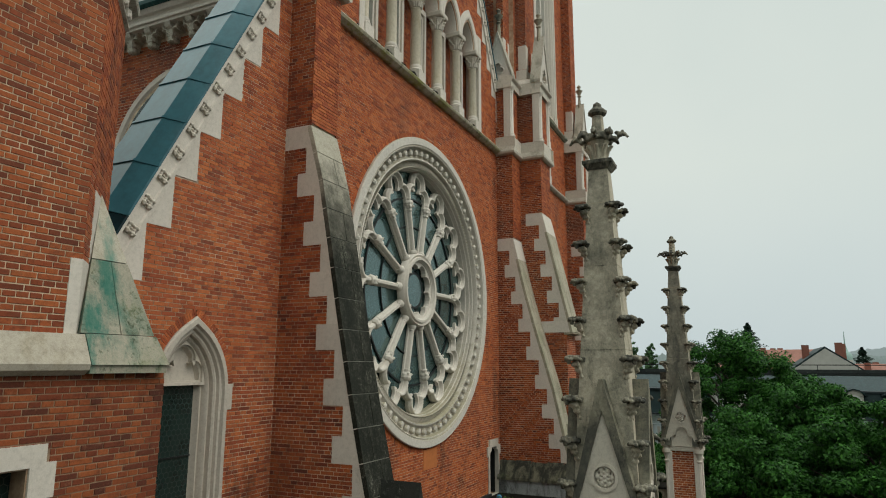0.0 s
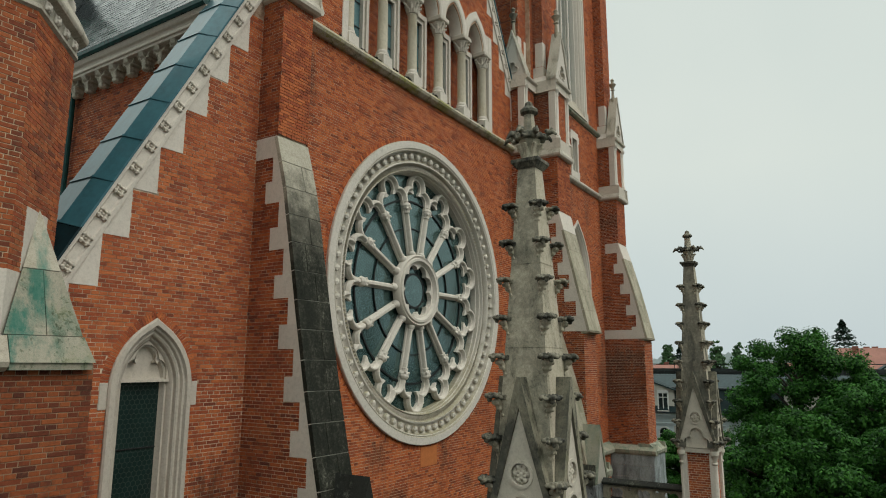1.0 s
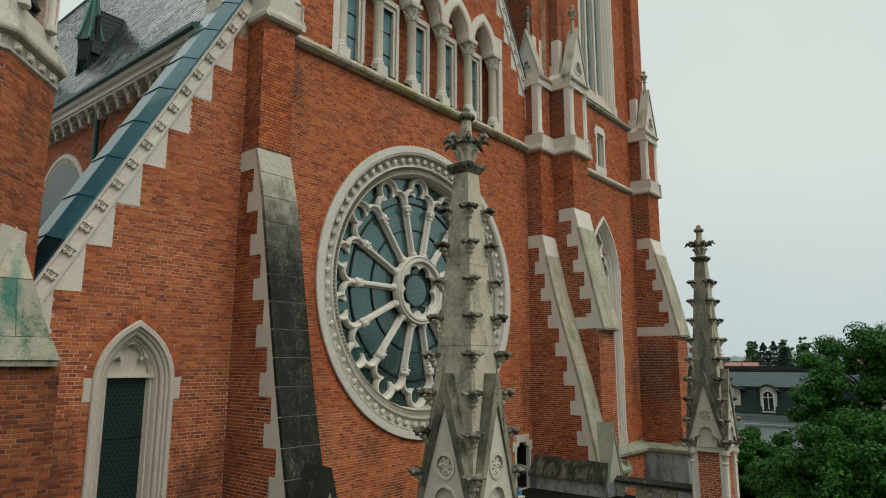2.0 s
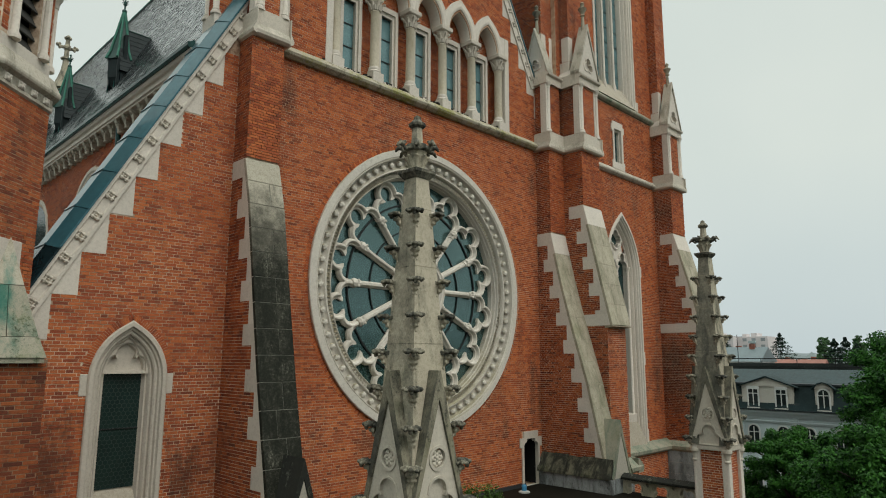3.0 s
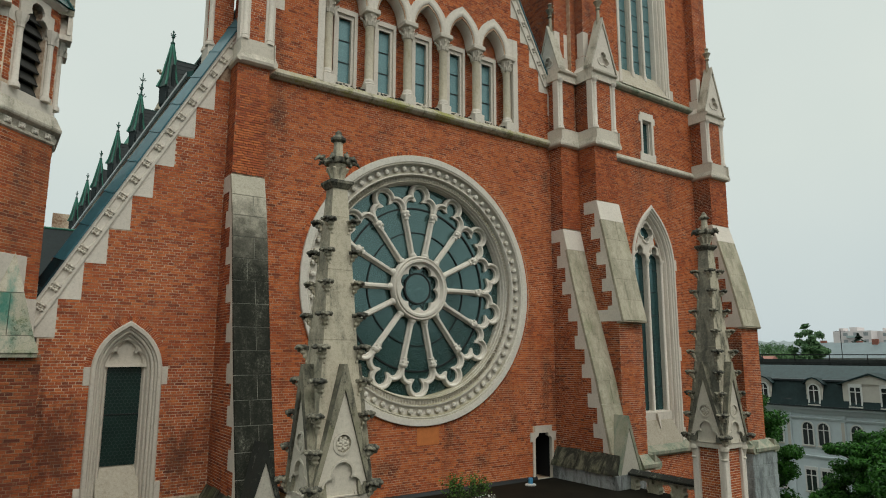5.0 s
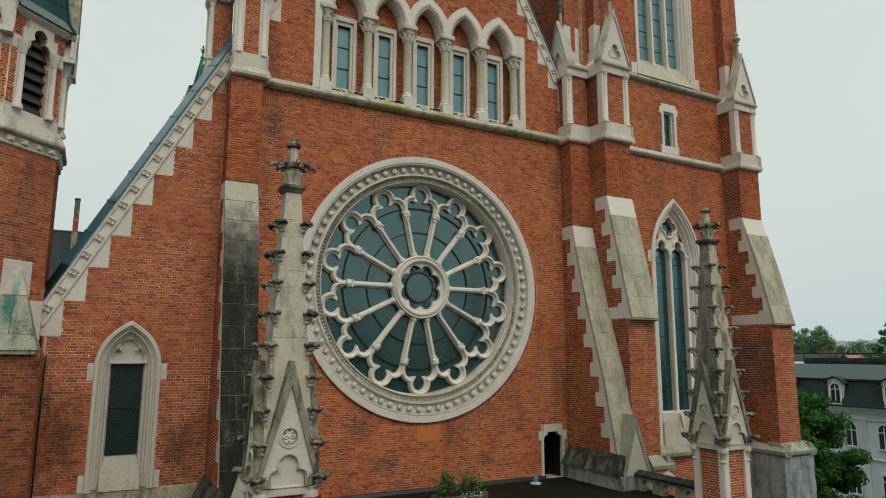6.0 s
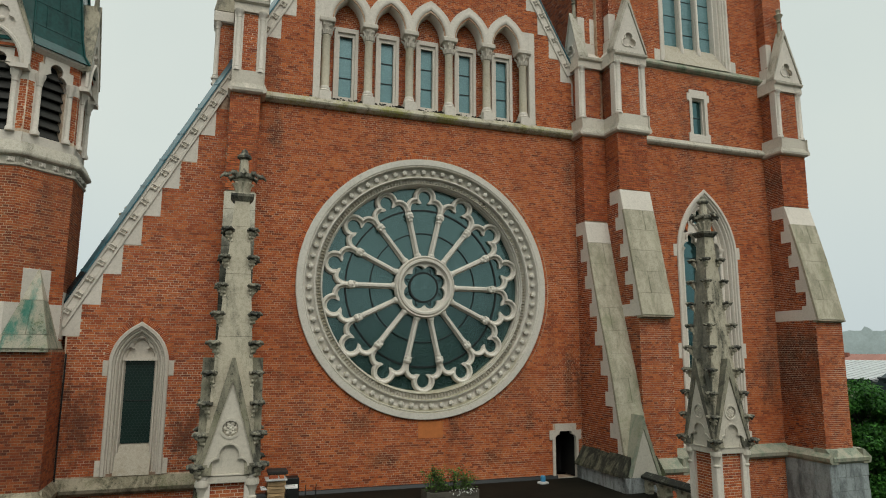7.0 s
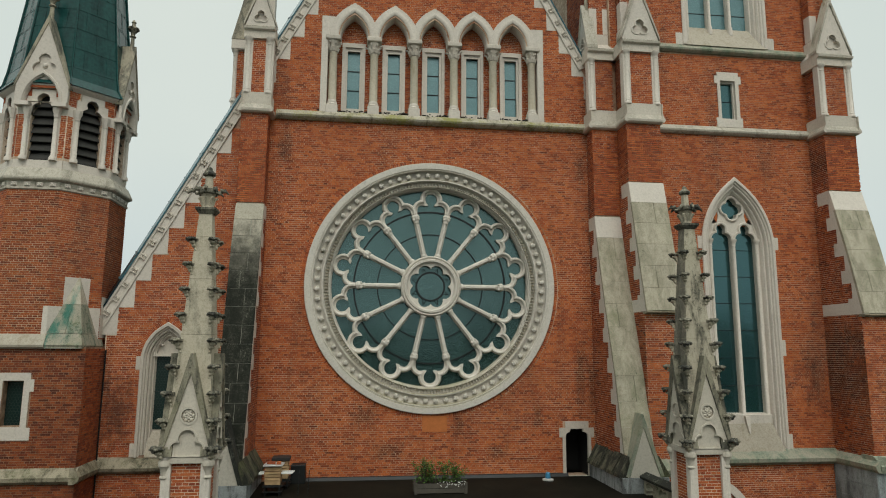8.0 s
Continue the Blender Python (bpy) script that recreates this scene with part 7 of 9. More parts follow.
    part("inset_stone", Shape().box(-0.817, 0.817, -0.014, 0.1, 16.9, 18.0).moved(mr), STONE, t, "pale inset stone")
    part("inset_stone", Shape().cbox(-0.76, -0.2, -0.014, 0.1, 17.0, 18.4).moved(ms), STONE, t, "pale inset stone")
    # little window
    w = part("base_window", Shape().plate([(-13.90, 13.82), (-12.76, 13.82), (-12.76, 14.2), (-12.88, 14.2), (-12.88, 15.3), (-12.76, 15.3), (-12.76, 15.68), (-12.88, 15.68), (-12.88, 15.88), (-13.86, 15.88), (-13.86, 15.68), (-13.98, 15.68), (-13.98, 15.3), (-13.86, 15.3), (-13.86, 14.2), (-13.90, 14.2)],
                                          [[(-13.68, 14.22), (-13.68, 15.64), (-13.06, 15.64), (-13.06, 14.22)]], by0 - 0.03, by0 + 0.3), STONE, t, "limestone-framed window")
    part("pane", Shape().box(-13.70, -13.04, by0 + 0.25, by0 + 0.26, 14.2, 15.66), DARK_GLASS, w, "dark leaded glass")
    part("base_string", Shape().prism_x([(by0 + 0.1, 12.5), (by0 - 0.06, 12.5), (by0 - 0.18, 12.6), (by0 - 0.2, 12.72), (by0 - 0.02, 12.98), (by0 + 0.1, 12.98)], bx0, bx1 + 0.1)
         .prism([(bx1 - 0.1, 12.5), (bx1 + 0.06, 12.5), (bx1 + 0.18, 12.6), (bx1 + 0.2, 12.72), (bx1 + 0.02, 12.98), (bx1 - 0.1, 12.98)], by0 - 0.19, 0), STONE_DIRTY, t, "stained limestone plinth course")
    part("lightning_wire", Shape().tube([(bx1 + 0.05, -0.05, 16.6), (bx1 + 0.04, -0.05, 14.5), (bx1 + 0.05, -0.05, 10.0)], 0.025, 6), IRON, t, "dark downpipe wire")
    return t


turret()

# ---- nave wall, cornice and roof behind the gable ----
NX = -7.55
wall_nave = tagged(part("wall_west", Shape().box(NX, NX + 0.6, 0.9, 52, 10, 24.6), MORTAR), "brick side wall of the nave", "wall", kind="structure")


def nave_spans(z):
    s = [(-52.0, -0.9)]
    for yc in (2.7, 10.0, 17.3):
        h = arch_half(z, 2.18, 21.4, 2.3)
        if h > 0:
            s = cut(s, -yc - h, -yc + h)
    return s


def nave_bricks():
    rows = [b for b in brick_rows(17.5, 24.4, nave_spans) if b[0] > -26]
    bricks_on(wall_nave, rows, wall_frame(NX, 0, 0, -1), BRICK_FAR_SHADE, "red bricks of the nave wall")


nave_bricks()
for yc in (2.7, 10.0, 17.3):
    w = thing("window_nave", "pointed limestone-framed nave window with dark glass", "window", "nave windows", kind="structure")
    m = wall_frame(NX, 0, 0, -1)
    part("surround", Shape().sweep(pointed(-yc, 1.88, 16.0, 21.4, 1.97, 12), [(0, 0.2), (0, 0.05), (0.1, 0.0), (0.15, -0.05), (0.28, -0.05), (0.30, 0.05), (0.30, 0.2)]).moved(m), STONE, w, "limestone surround", True)
    part("pane", Shape().prism(pointed(-yc, 1.9, 16.0, 21.4, 1.99, 12), -0.004, 0.002).moved(m), DARK_GLASS, w, "dark glass")


def cornice():
    c = thing("nave_cornice", "limestone corbel-table cornice under the nave eaves", "cornice", kind="structure")
    m = wall_frame(NX, 0, 0, -1)
    pr = [(0.1, 24.60), (-0.38, 24.60), (-0.38, 24.66), (-0.43, 24.68), (-0.43, 24.75), (-0.37, 24.78), (-0.40, 24.85), (-0.46, 24.88), (-0.50, 24.94), (-0.52, 25.0), (0.1, 25.0)]
    part("crown_moulding", Shape().prism_x(pr, -52, -0.9).moved(m), STONE, c, "moulded crown")
    unit = Shape()
    arch = [(-0.33, 24.70), (-0.33, 24.22), (-0.30, 24.19), (-0.265, 24.22), (-0.262, 24.32)] + arc(-0.165, 24.36, 0.09, 200, 50, 5) + arc(0, 24.48, 0.115, 205, -25, 8) + arc(0.165, 24.36, 0.09, 130, -20, 5) + [(0.262, 24.32), (0.265, 24.22), (0.30, 24.19), (0.33, 24.22), (0.33, 24.70)]
    unit.prism(arch, -0.24, 0.02)
    inner = [(x * 0.97, z + 0.02) for x, z in arch[1:-1]]
    unit.sweep(inner[3:-3], [(0.0, -0.20), (0.0, -0.275), (0.035, -0.275), (0.045, -0.20)])
    for s in (-1, 1):
        unit.prism_x([(0.0, 24.66), (-0.37, 24.66), (-0.37, 24.58), (-0.33, 24.50), (-0.27, 24.46), (-0.25, 24.30), (0.0, 24.30)], min(s * 0.33, s * 0.235), max(s * 0.33, s * 0.235))
        unit.ball((s * 0.285, -0.16, 24.20), 0.06, 7, 5, sy=1.6)
    me = mesh_of("corbel_arch", unit, STONE_COPE)
    for i in range(60):
        o = new("corbel_arch", me)
        o.parent, o.matrix_local = c, m @ Matrix.Translation((-1.32 - 0.66 * i, 0, 0))
    part("gutter", Shape().prism_x([(-0.40, 24.99), (-0.56, 24.99), (-0.60, 25.05), (-0.60, 25.15), (-0.57, 25.15), (-0.40, 25.24)], -52, -0.9).moved(m), COPPER_DARK, c, "dark green box gutter")
    part("downpipe", Shape().tube([(NX - 0.16, 7.13, 24.5), (NX - 0.15, 7.13, 23.4), (NX - 0.15, 7.13, 14)], 0.085, 10), COPPER_DARK, c, "dark green downpipe")


cornice()


def slate_material():
    m, nt, b = nodes_of("wet_grey_slate", 0.3, 0.0, 0.25)
    br = nt.nodes.new("ShaderNodeTexBrick")
    br.inputs["Scale"].default_value = 1.0
    br.inputs["Brick Width"].default_value, br.inputs["Row Height"].default_value = 0.28, 0.16
    br.inputs["Mortar Size"].default_value, br.inputs["Mortar Smooth"].default_value = 0.012, 0.3
    br.inputs["Color1"].default_value = (0.012, 0.016, 0.017, 1)
    br.inputs["Color2"].default_value = (0.03, 0.037, 0.038, 1)
    br.inputs["Mortar"].default_value = (0.012, 0.014, 0.015, 1)
    tc = nt.nodes.new("ShaderNodeTexCoord")
    nt.links.new(tc.outputs["UV"], br.inputs["Vector"])
    n = noise_tex(nt, 0.6, 5)
    c = mix(nt, 0.5, br.outputs["Color"], ramp(nt, n, [(0.3, (0.5, 0.5, 0.5)), (0.7, (1.2, 1.2, 1.2))]), 'MULTIPLY')
    nt.links.new(c, b.inputs["Base Color"])
    wet = noise_tex(nt, 1.1, 5)
    nt.links.new(ramp(nt, wet, [(0.35, (0.38, 0.38, 0.38)), (0.65, (0.6, 0.6, 0.6))]), b.inputs["Roughness"])
    rough_h = noise_tex(nt, 9.0, 3)
    bump(nt, b, mix(nt, 0.35, br.outputs["Fac"], rough_h), -0.7, 0.02)
    return m


SLATE = slate_material()


def slope_sheet(name, p00, p10, p11, p01, mat, parent, label="", thick=0.12):
    """A flat roof sheet with real thickness, and coordinates in metres over its top."""
    p00, p10, p11, p01 = (Vector(p) for p in (p00, p10, p11, p01))
    n = (p10 - p00).cross(p01 - p00).normalized()
    if n.z < 0:
        n = -n
    s = Shape().add([p00, p10, p11, p01] + [p - n * thick for p in (p00, p10, p11, p01)], [(0, 1, 2, 3), (4, 7, 6, 5), (0, 4, 5, 1), (1, 5, 6, 2), (2, 6, 7, 3), (3, 7, 4, 0)])
    ob = part(name, s, mat, parent, label)
    u, v = (p10 - p00).normalized(), None
    v = n.cross(u)
    layer = ob.data.uv_layers.new(name="metres")
    for lp in ob.data.loops:
        d = ob.data.vertices[lp.vertex_index].co - p00
        layer.data[lp.index].uv = (d.dot(u), d.dot(v))
    return ob


def slate_courses(y0, y1):
    """Overlapping slates over the west slope, each a little uneven."""
    foot, top = Vector((NX - 0.47, 0, 24.97)), Vector((0.0, 0, ridge_z + 1.85))
    up = (top - foot).normalized()
    out = Vector((-up.z, 0, up.x))
    length = (top - foot).length
    rs = np.random.RandomState(11)
    row_h, wid = 0.17, 0.27
    rows = int(length / row_h)
    cols = int((y1 - y0) / wid)
    r, c = np.meshgrid(np.arange(rows), np.arange(cols), indexing="ij")
    r, c = r.ravel(), c.ravel()
    n = len(r)
    ya = y0 + (c + 0.5 * (r % 2)) * wid + 0.006
    yb = ya + wid - 0.012
    low = r * row_h + rs.uniform(-0.012, 0.012, n)
    high = (r + 1) * row_h + 0.02
    lift = 0.011 + rs.uniform(-0.003, 0.004, n)
    skew = rs.uniform(-0.0022, 0.0022, n)
    f, u, o = (np.array(v) for v in (foot, up, out))
    def pts(y, along, off):
        p = f[None] + along[:, None] * u[None] + off[:, None] * o[None]
        p[:, 1] = y
        return p
    v = np.stack([pts(ya, low, lift + skew), pts(yb, low, lift - skew), pts(yb, high, 0.006 + 0 * lift), pts(ya, high, 0.006 + 0 * lift), pts(ya, low, 0 * lift), pts(yb, low, 0 * lift)], axis=1).reshape(-1, 3)
    quad = np.array([(0, 1, 2, 3), (0, 4, 5, 1)])
    faces = (quad[None] + 6 * np.arange(n)[:, None, None]).reshape(-1, 4)
    me = bpy.data.meshes.new("slates")
    me.from_pydata(v.tolist(), [], faces.tolist())
    me.materials.append(SLATE_SINGLE)
    return me


def slate_single():
    m, nt, b = nodes_of("wet_slate_pieces", 0.3, 0.0, 0.4)
    g = nt.nodes.new("ShaderNodeNewGeometry")
    nt.links.new(ramp(nt, g.outputs["Random Per Island"], [(0.0, (0.010, 0.015, 0.017)), (0.7, (0.022, 0.030, 0.032)), (1.0, (0.045, 0.055, 0.056))]), b.inputs["Base Color"])
    wet = noise_tex(nt, 1.1, 5)
    nt.links.new(ramp(nt, wet, [(0.35, (0.12, 0.12, 0.12)), (0.65, (0.32, 0.32, 0.32))]), b.inputs["Roughness"])
    bump(nt, b, noise_tex(nt, 14, 4), 0.12, 0.01)
    return m


SLATE_SINGLE = slate_single()
wet_film(SLATE_SINGLE, 0.16, 0.14)
ridge_z = 25.0 + (0.0 - NX) * 1.82
roof = tagged(slope_sheet("roof_nave", (NX - 0.45, 0.8, 24.95), (NX - 0.45, 52, 24.95), (0.0, 52, ridge_z + 1.85), (0.0, 0.8, ridge_z + 1.85), SLATE, None), "steep wet grey slate roof of the nave", "roof", kind="structure")
part("ridge_capping", Shape().tube([(0, 0.9, ridge_z + 1.88), (0, 52, ridge_z + 1.88)], 0.11, 8), VERDIGRIS, roof, "green copper ridge")
slates = new("slates", slate_courses(0.85, 40.0))
slates.parent = roof
tagged(slates, "overlapping wet grey slates", kind="stuff")
tagged(slope_sheet("roof_nave_east", (8.3, 0.8, 24.95), (8.3, 52, 24.95), (0.0, 52, ridge_z + 1.85), (0.0, 0.8, ridge_z + 1.85), SLATE, None), "far slope of the nave's slate roof", "roof", kind="structure")
tagged(part("wall_behind", Shape().box(-8, 8.3, 52, 52.3, 0, 30), MORTAR), "far end wall of the nave", "wall", kind="structure")


def dormer():
    """A slated dormer with a six-sided spirelet over its front, about the foot of the front."""
    d = thing("dormer", "dark slated roof dormer with a green-ribbed copper spirelet", "dormer", "nave dormers")
    # saddle roof in overlapping courses
    steps = []
    for k in range(9):
        a, b = k / 9, (k + 1) / 9
        steps += [(-0.64 + 0.62 * a, 1.06 + 2.04 * a), (-0.63 + 0.62 * b, 1.06 + 2.04 * b - 0.004)]
    prof = steps + [(0.0, 3.12)] + [(-y, z) for y, z in reversed(steps)] + [(0.5, 1.06), (0, 2.8), (-0.5, 1.06)]
    part("roof_slope", Shape().prism_x(prof, -0.17, 1.55), DORMER_SLATE, d, "dark slate saddle roof")
    part("ridge_roll", Shape().tube([(0.0, 0, 3.12), (1.42, 0, 3.10)], 0.035, 6), DARK_COPPER, d)
    for s in (-1, 1):
        part("cheek", Shape().box(-0.12, 1.0, s * 0.5 - 0.04, s * 0.5 + 0.04, -0.1, 1.3), DORMER_SLATE, d, "slate-hung cheek")
        part("post", Shape().cbox(-0.24, -0.13, s * 0.46 - 0.055, s * 0.46 + 0.055, -0.25, 1.6, 0.012), DORMER_SLATE, d)
        part("rail", Shape().tube([(-0.3, s * 0.36, -0.3), (-0.27, s * 0.36, 0.65)], 0.022, 5), COPPER_DARK, d)
    part("front", Shape().prism([(-0.02, -0.1), (-0.02, 2.7), (0.1, 2.7), (0.1, -0.1)], -0.46, 0.46), DORMER_SLATE, d, "dark boarded front")
    hexa = lambda r, z: [(r * math.cos(math.radians(60 * q)), r * math.sin(math.radians(60 * q)), z) for q in range(6)]
    part("corbel", Shape().frustum(hexa(0.24, 0.5), hexa(0.42, 0.85)).frustum(hexa(0.42, 0.85), hexa(0.44, 1.66)), DORMER_SLATE, d, "dark canted corbel")
    part("spirelet", Shape().frustum(hexa(0.50, 1.64), hexa(0.37, 2.05)).frustum(hexa(0.37, 2.05), hexa(0.03, 3.86)), DARK_COPPER, d, "dark copper spirelet")
    for q in range(6):
        c, s = math.cos(math.radians(60 * q)), math.sin(math.radians(60 * q))
        part("spire_rib", Shape().tube([(0.54 * c, 0.54 * s, 1.66), (0.385 * c, 0.385 * s, 2.06), (0.03 * c, 0.03 * s, 3.88)], 0.05, 6), VERDIGRIS, d, "green copper rib")
    f = Shape().lathe(0, 0, [(0.05, 3.80), (0.10, 3.86), (0.10, 3.92), (0.035, 3.98), (0.035, 4.14), (0.09, 4.19), (0.035, 4.25), (0.03, 4.42), (0.06, 4.46), (0.01, 4.54)], 8)
    for i in range(4):
        a = i * math.pi / 2 + 0.5
        f.tube([(0.02 * math.cos(a), 0.02 * math.sin(a), 4.24), (0.07 * math.cos(a), 0.07 * math.sin(a), 4.27), (0.13 * math.cos(a), 0.13 * math.sin(a), 4.33), (0.15 * math.cos(a), 0.15 * math.sin(a), 4.29)], 0.02, 5)
    part("finial", f, VERDIGRIS_DARK, d, "wrought leaf finial")
    return d


DORMER_SLATE = plain("dark_dormer_slate", (0.008, 0.016, 0.017), 0.5, 0.0, 0.5, 6.0, 0.18)
VERDIGRIS_DARK = plain("dull_green_bronze", (0.02, 0.075, 0.06), 0.55, 0.1, 0.4, 3.0)
d0 = dormer()
d0.location = (-6.52, 11.46, 27.0)
for i in range(1, 6):
    copy_thing(d0, pose(-6.52, 11.46 + 7.32 * i, 27.0))

# stone cross on the far transept gable, and the iron tip of the ridge turret
cross = thing("gable_cross", "pale stone cross on the far transept gable", "cross")
part("cross_shaft", Shape().lathe(0, 0, [(0.9, -2.6), (0.55, -1.6), (0.34, -0.8), (0.24, 0.1), (0.24, 0.2), (0.46, 0.28), (0.46, 0.36), (0.22, 0.46), (0.18, 2.15), (0.32, 2.26), (0.32, 2.36), (0.06, 2.62)], 8), STONE_OLD, cross)
arms = Shape().cbox(-0.72, 0.72, -0.13, 0.13, 1.28, 1.5, 0.04).ball((0, -0.05, 1.4), 0.32, 8, 6)
for s in (-1, 1):
    arms.ball((s * 0.78, 0, 1.52), 0.17, 7, 5).ball((s * 0.62, 0, 1.62), 0.13, 7, 5).ball((s * 0.6, 0, 1.26), 0.11, 7, 5)
part("cross_arms", arms, STONE_OLD, cross, "leafy cross arms")
cross.location = (0.7, 50.0, 44.1)
cross.scale = (1.04, 1.04, 1.04)
part("ridge_gable", Shape().prism([(-3.0, 36.5), (0.8, 42.4), (4.6, 36.5)], 49.8, 50.4), STONE_OLD, wall_nave, "far stone gable")
fl = thing("ridge_spirelet", "green copper ridge spirelet with an iron finial", "spirelet", at=(0.1, 60.0, 0))
part("needle", Shape().lathe(0, 0, [(1.5, 40.2), (0.62, 42.2), (0.2, 43.9), (0.14, 44.2), (0.32, 44.35), (0.13, 44.5), (0.13, 44.75), (0.42, 45.0), (0.38, 45.2), (0.1, 45.4), (0.08, 46.4)], 8), VERDIGRIS, fl)
tip = Shape().tube([(0, 0, 46.3), (0, 0, 49.2)], 0.06, 5)
for z, r in ((46.35, 0.55), (48.3, 0.4)):
    for q in range(4):
        a = q * math.pi / 2 + 0.4
        tip.tube([(0, 0, z), (r * 0.8 * math.cos(a), r * 0.8 * math.sin(a), z + 0.05), (r * math.cos(a), r * math.sin(a), z + 0.2)], 0.05, 4)
part("iron_finial", tip, VERDIGRIS_DARK, fl)


# ---- low west transept behind the stair turret ----
def west_transept():
    t = thing("west_transept", "low brick transept with a dark slate roof and stone-coped gable", "transept")
    part("wall", Shape().prism_x([(25.3, 10), (25.3, 19.4), (28, 24.1), (30.7, 19.4), (30.7, 10)], -13.7, NX - 0.02), BRICK_FAR_SHADE, t, "red brick wall")
    r = part("roof", Shape().prism_x([(25.0, 19.3), (28, 24.48), (31.0, 19.3), (30.7, 19.3), (28, 24.15), (25.3, 19.3)], -13.62, NX - 0.03), DORMER_SLATE, t, "dark slate roof")
    part("ridge_roll", Shape().tube([(-13.6, 28, 24.5), (NX - 0.05, 28, 24.5)], 0.07, 6), VERDIGRIS, r, "green copper ridge")
    part("gable_coping", Shape().prism_x([(24.9, 19.2), (27.7, 24.45), (27.85, 25.0), (28.15, 25.0), (28.3, 24.45), (31.1, 19.2), (30.7, 19.2), (28, 24.0), (25.3, 19.2)], -13.96, -13.58), CROCKET, t, "sooty stone coping")
    return t


west_transept()
cw = copy_thing(cross, pose(-13.77, 28.0, 25.42) @ Matrix.Diagonal((0.5, 0.5, 0.56, 1)))
chimney = thing("chimney", "slim brick chimney with limestone bands on the transept roof", "chimney", at=(-11.62, 26.3, 21.0))
part("shaft", Shape().cbox(-0.2, 0.2, -0.3, 0.3, 0, 4.3, 0.01), BRICK_FAR_SHADE, chimney, "red brick shaft")
part("foot_stone", Shape().cbox(-0.225, 0.225, -0.325, 0.325, 2.2, 3.2, 0.02), STONE_OLD, chimney, "pale foot stone")
part("band", Shape().cbox(-0.22, 0.22, -0.32, 0.32, 3.95, 4.05, 0.02), STONE_OLD, chimney, "limestone band")
part("cap_stone", Shape().cbox(-0.2, 0.2, -0.3, 0.3, 4.3, 5.35, 0.02).prism([(-0.12, 4.45), (0, 4.7), (0.12, 4.45)], -0.34, -0.28), STONE_OLD, chimney, "carved cap stone")
chimney.scale = (0.74, 0.8, 0.985)
part("cap_slab", Shape().cbox(-0.23, 0.23, -0.33, 0.33, 5.35, 5.45, 0.02), LEAD, chimney, "lead cap")

# ---- things on the terrace ----
def planter():
    p = thing("planter", "low grey wooden trough with twiggy green shrubs and small white flowers", "planter", at=(0.02, -2.3, TERRACE))
    wood = plain("grey_planter_wood", (0.075, 0.066, 0.052), 0.8, var=0.4, scale=4, bumpy=0.3)
    for y in (-0.25, 0.25):
        for k in range(2):
            part("board", Shape().cbox(-0.8, 0.8, y - 0.02, y + 0.02, 0.03 + 0.15 * k, 0.17 + 0.15 * k, 0.006), wood, p)
    for x in (-0.8, 0.8):
        part("end_board", Shape().cbox(x - 0.02, x + 0.02, -0.25, 0.25, 0.03, 0.32, 0.006), wood, p)
        for y in (-0.24, 0.24):
            part("leg", Shape().cbox(x - 0.05, x + 0.05, y - 0.05, y + 0.05, 0.0, 0.35, 0.008), wood, p)
    part("soil", Shape().box(-0.78, 0.78, -0.23, 0.23, 0.05, 0.29), plain("potting_soil", (0.02, 0.015, 0.01), 0.95), p)
    rr = random.Random(3)
    leaf, twigs = Shape(), Shape()
    for k in range(64):
        x = rr.uniform(-0.74, 0.74)
        tall = 0.35 + 0.42 * max(math.exp(-((x + 0.5) / 0.26) ** 2), 0.85 * math.exp(-((x - 0.2) / 0.3) ** 2)) * rr.uniform(0.75, 1.1)
        a = rr.uniform(0, 6.28)
        base = Vector((x, rr.uniform(-0.17, 0.17), 0.28))
        end = base + Vector((0.22 * math.cos(a), 0.18 * math.sin(a), tall))
        bow = base.lerp(end, 0.5) + Vector((0, 0, 0.05))
        twigs.tube([base, bow, end], [0.008, 0.006, 0.003], 4)
        for i in range(24):
            f = rr.uniform(0.15, 1.05)
            c = base.lerp(end, f) + Vector((rr.gauss(0, 0.05), rr.gauss(0, 0.05), rr.gauss(0, 0.035)))
            leaf.join(LEAF, Matrix.Translation(c) @ Euler((rr.uniform(-0.9, 0.9), rr.uniform(-0.9, 0.9), rr.uniform(0, 6.3))).to_matrix().to_4x4() @ Matrix.Scale(rr.uniform(0.026, 0.05), 4))
    tagged(part("shrubs", leaf, LEAF_LIGHT, p), "twiggy light green shrubs", kind="stuff")
    tagged(part("brushwood", twigs, BARK, p), "thin brown twigs", kind="stuff")
    fl = Shape()
    for i in range(46):
        fl.ball((rr.uniform(-0.1, 0.78), -0.28 + rr.uniform(-0.04, 0.03), rr.uniform(0.2, 0.42)), 0.014, 5, 3)
    tagged(part("white_flowers", fl, plain("white_petals", (0.75, 0.75, 0.7), 0.7), p), "small white flowers", kind="stuff")


LEAF = Shape().add([(0, -1, 0), (0.55, -0.1, 0.12), (0, 1, 0), (-0.55, -0.1, 0.12)], [(0, 1, 2), (0, 2, 3)])


